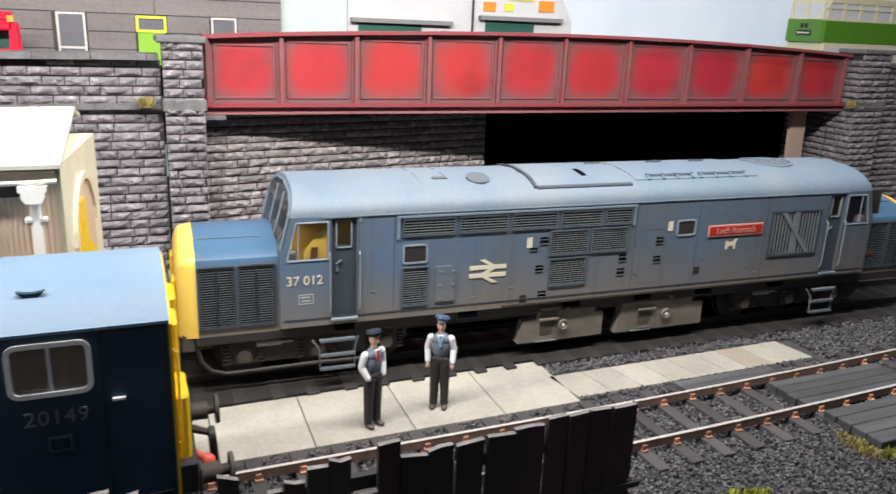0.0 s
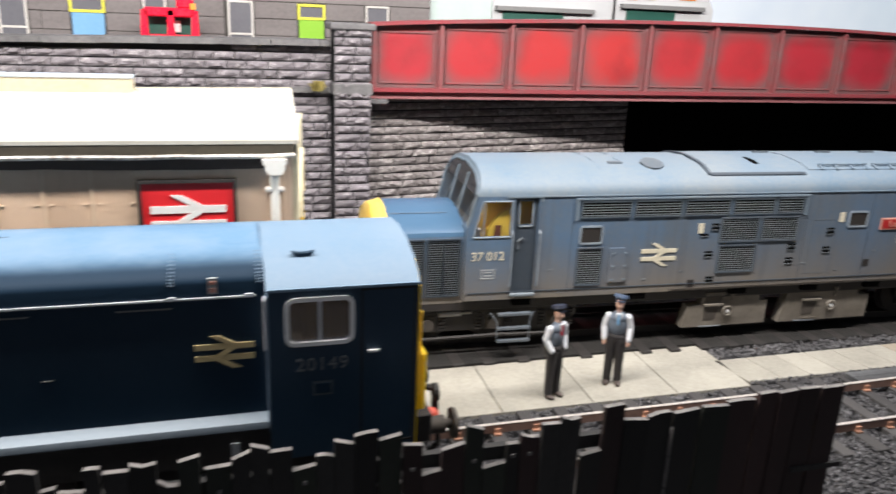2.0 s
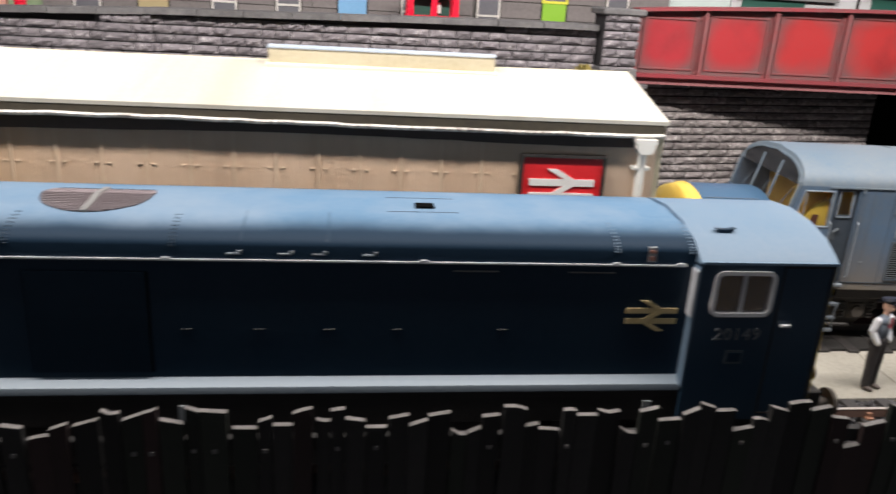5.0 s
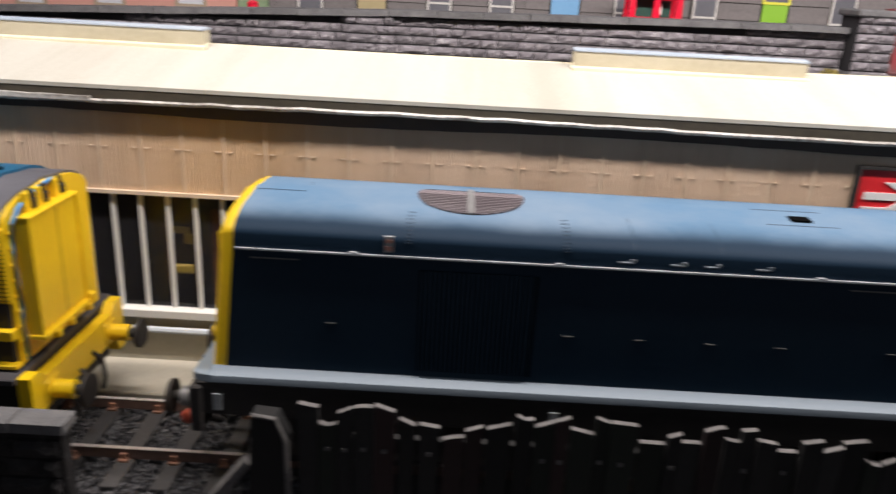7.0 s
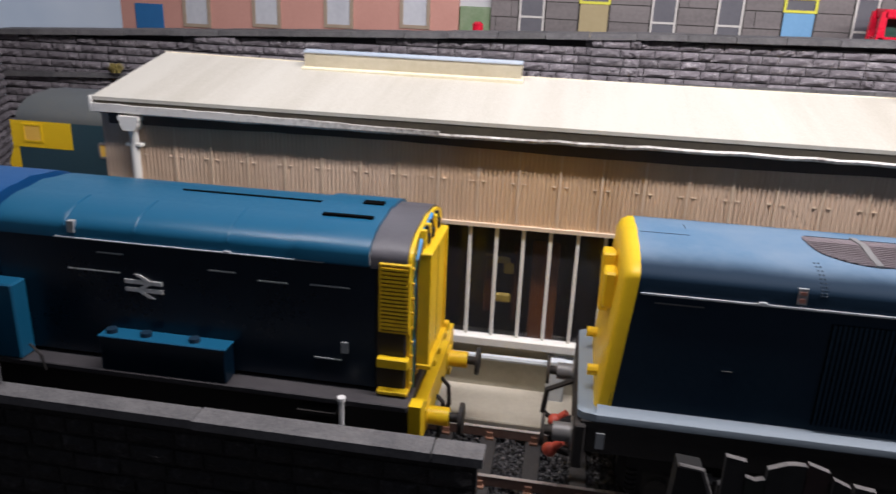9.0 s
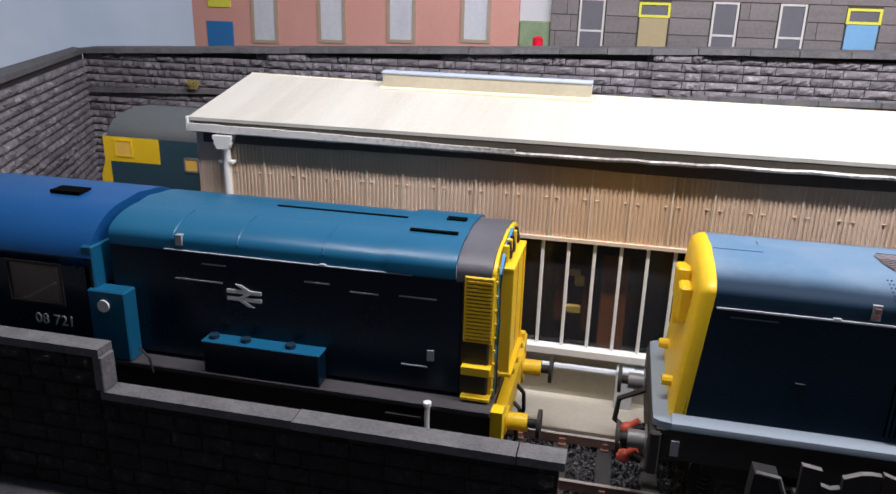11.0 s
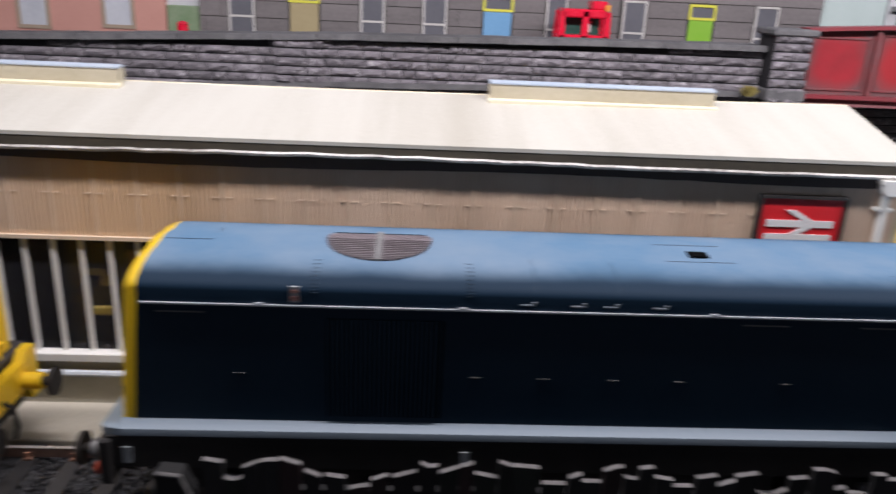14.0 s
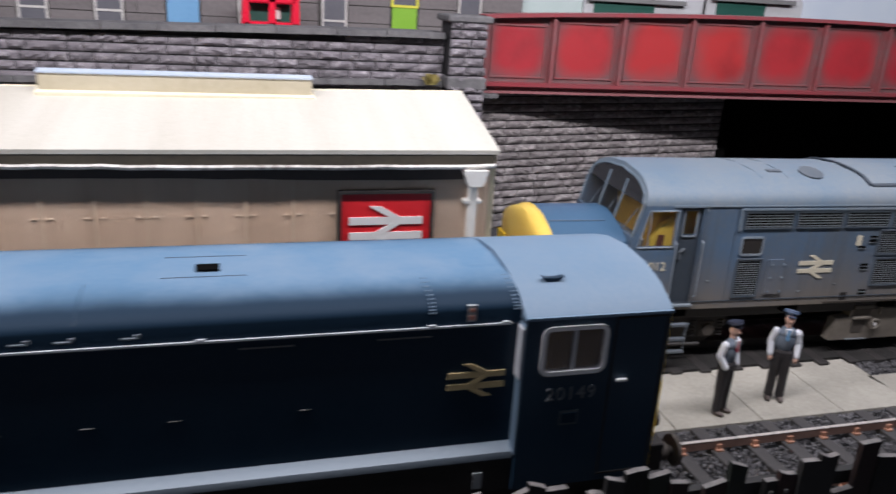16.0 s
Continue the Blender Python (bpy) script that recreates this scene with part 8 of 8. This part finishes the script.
buffer_pair(loco37, 1.0, -1, 0, 13.4, 11.2, "black")
buffer_pair(loco37, 239.0, 1, 0, 13.4, 11.2, "black")
bm = B()
box(bm, 1.0, 4.0, -15.5, 15.5, 9.5, 14.0, 0.3)
part("headstock", bm, "grime_brown", loco37)
bm = B()
pipe(bm, [(4.5, -14.8, 10.5), (5.2, -14.8, 6.5), (7.4, -14.8, 3.8), (11, -14.8, 2.6), (16, -14.8, 2.6), (34, -14.8, 2.9), (50, -14.8, 2.6)], 0.55)
part("equaliser_bar", bm, "black", loco37, "curved black equaliser bar", smooth=40)

# ---- loco passing behind the building ----
far = thing("diesel_locomotive", (-99, 222, 0), "dusty blue locomotive with yellow cab end on the rear line", "locomotive")
FX0, FX1, FH = -202.0, 4.0, 17.3
fp = [(y + 222, z) for y, z in profile(FH, 12.5, 43.0, 50.2, 12, 0.25)]
bm = B()
box(bm, FX0 + 4, FX1 - 9, 222 - FH, 222 + FH, 12.5, 43.0)
part("body_side", bm, "loco_far_blue", far)
bm = B()
prism(bm, [p for p in fp if p[1] >= 42.99], "x", FX0 + 4, FX1 - 4)
part("roof", bm, "loco_far_roof", far, "streaky grey-blue roof", smooth=25)
for e, s in ((FX1, -1), (FX0, 1)):
    bm = B()
    prism(bm, [(e, 12.5), (e, 30), (e + s * 4.4, 41.2), (e + s * 9.4, 41.2), (e + s * 9.4, 12.5)], "y", 222 - FH + 0.05, 222 + FH - 0.05)
    ce = part("cab_end", bm, "yellow", far, "yellow cab end")
    bm = B()
    prism(bm, [(e + s * 4.2, 41.2), (e + s * 6.2, 46.8), (e + s * 4.2, 46.4), (e + s * 2.9, 41.2)], "y", 222 - 11, 222 + 11)
    part("headcode", bm, "yellow", ce)
    bm = B()
    a, b = sorted((e + s * 2.0, e + s * 22.0))
    box(bm, a, b, 222 - FH - 0.1, 222 - FH + 0.1, 35.0, 43.0)
    part("side_panel", bm, "yellow", ce, "yellow panel round the cab side window")
    bm = B()
    a, b = sorted((e + s * 6.0, e + s * 12.4))
    frame_ring(bm, a, b, 36.6, 42.2, 222 - FH - 0.35, 222 - FH + 0.1, 0.6)
    w = part("cab_window", bm, "yellow", ce)
    bm = B()
    box(bm, a + 0.5, b - 0.5, 222 - FH - 0.2, 222 - FH - 0.12, 37, 41.8)
    part("pane", bm, "interior_tan", w)
for x in (-49, -29, -94, -134, -169):
    bm = B()
    round_ring(bm, x - 2.6, x + 2.6, 33.2, 38.0, 0.9, 0.6, 222 - FH - 0.3, 222 - FH + 0.2)
    w = part("side_window", bm, "grey_metal", far)
    bm = B()
    box(bm, x - 2.2, x + 2.2, 222 - FH - 0.1, 222 - FH + 0.05, 33.6, 37.6)
    part("pane", bm, "interior_tan", w)
bm = B()
box(bm, -74, -43, 222 - 9.5, 222 + 4, 49.2, 50.6)
part("roof_panel", bm, "net", far, "pale translucent roof panel")
bm = B()
box(bm, FX0 + 3, FX1 - 3, 222 - 15, 222 + 15, 7, 12.5)
part("underframe", bm, "black", far)
bogie(far, FX0 + 12, FX0 + 52, 222, 12.6, (FX0 + 18, FX0 + 45), "black")
bogie(far, FX1 - 52, FX1 - 12, 222, 12.6, (FX1 - 45, FX1 - 18), "black")

far.location.x -= 0.142

# ---- courses of the long wall, laid last ----
lay_stones(wall_n, "stone", "stone", lambda u: (-414 + u, 292.5, 0), 423.5, lambda u: (GROUND, wall_top(-414 + u) - 0.4), 3.2, lambda u, z: u > 330 and z > 20, 12, 1.0)
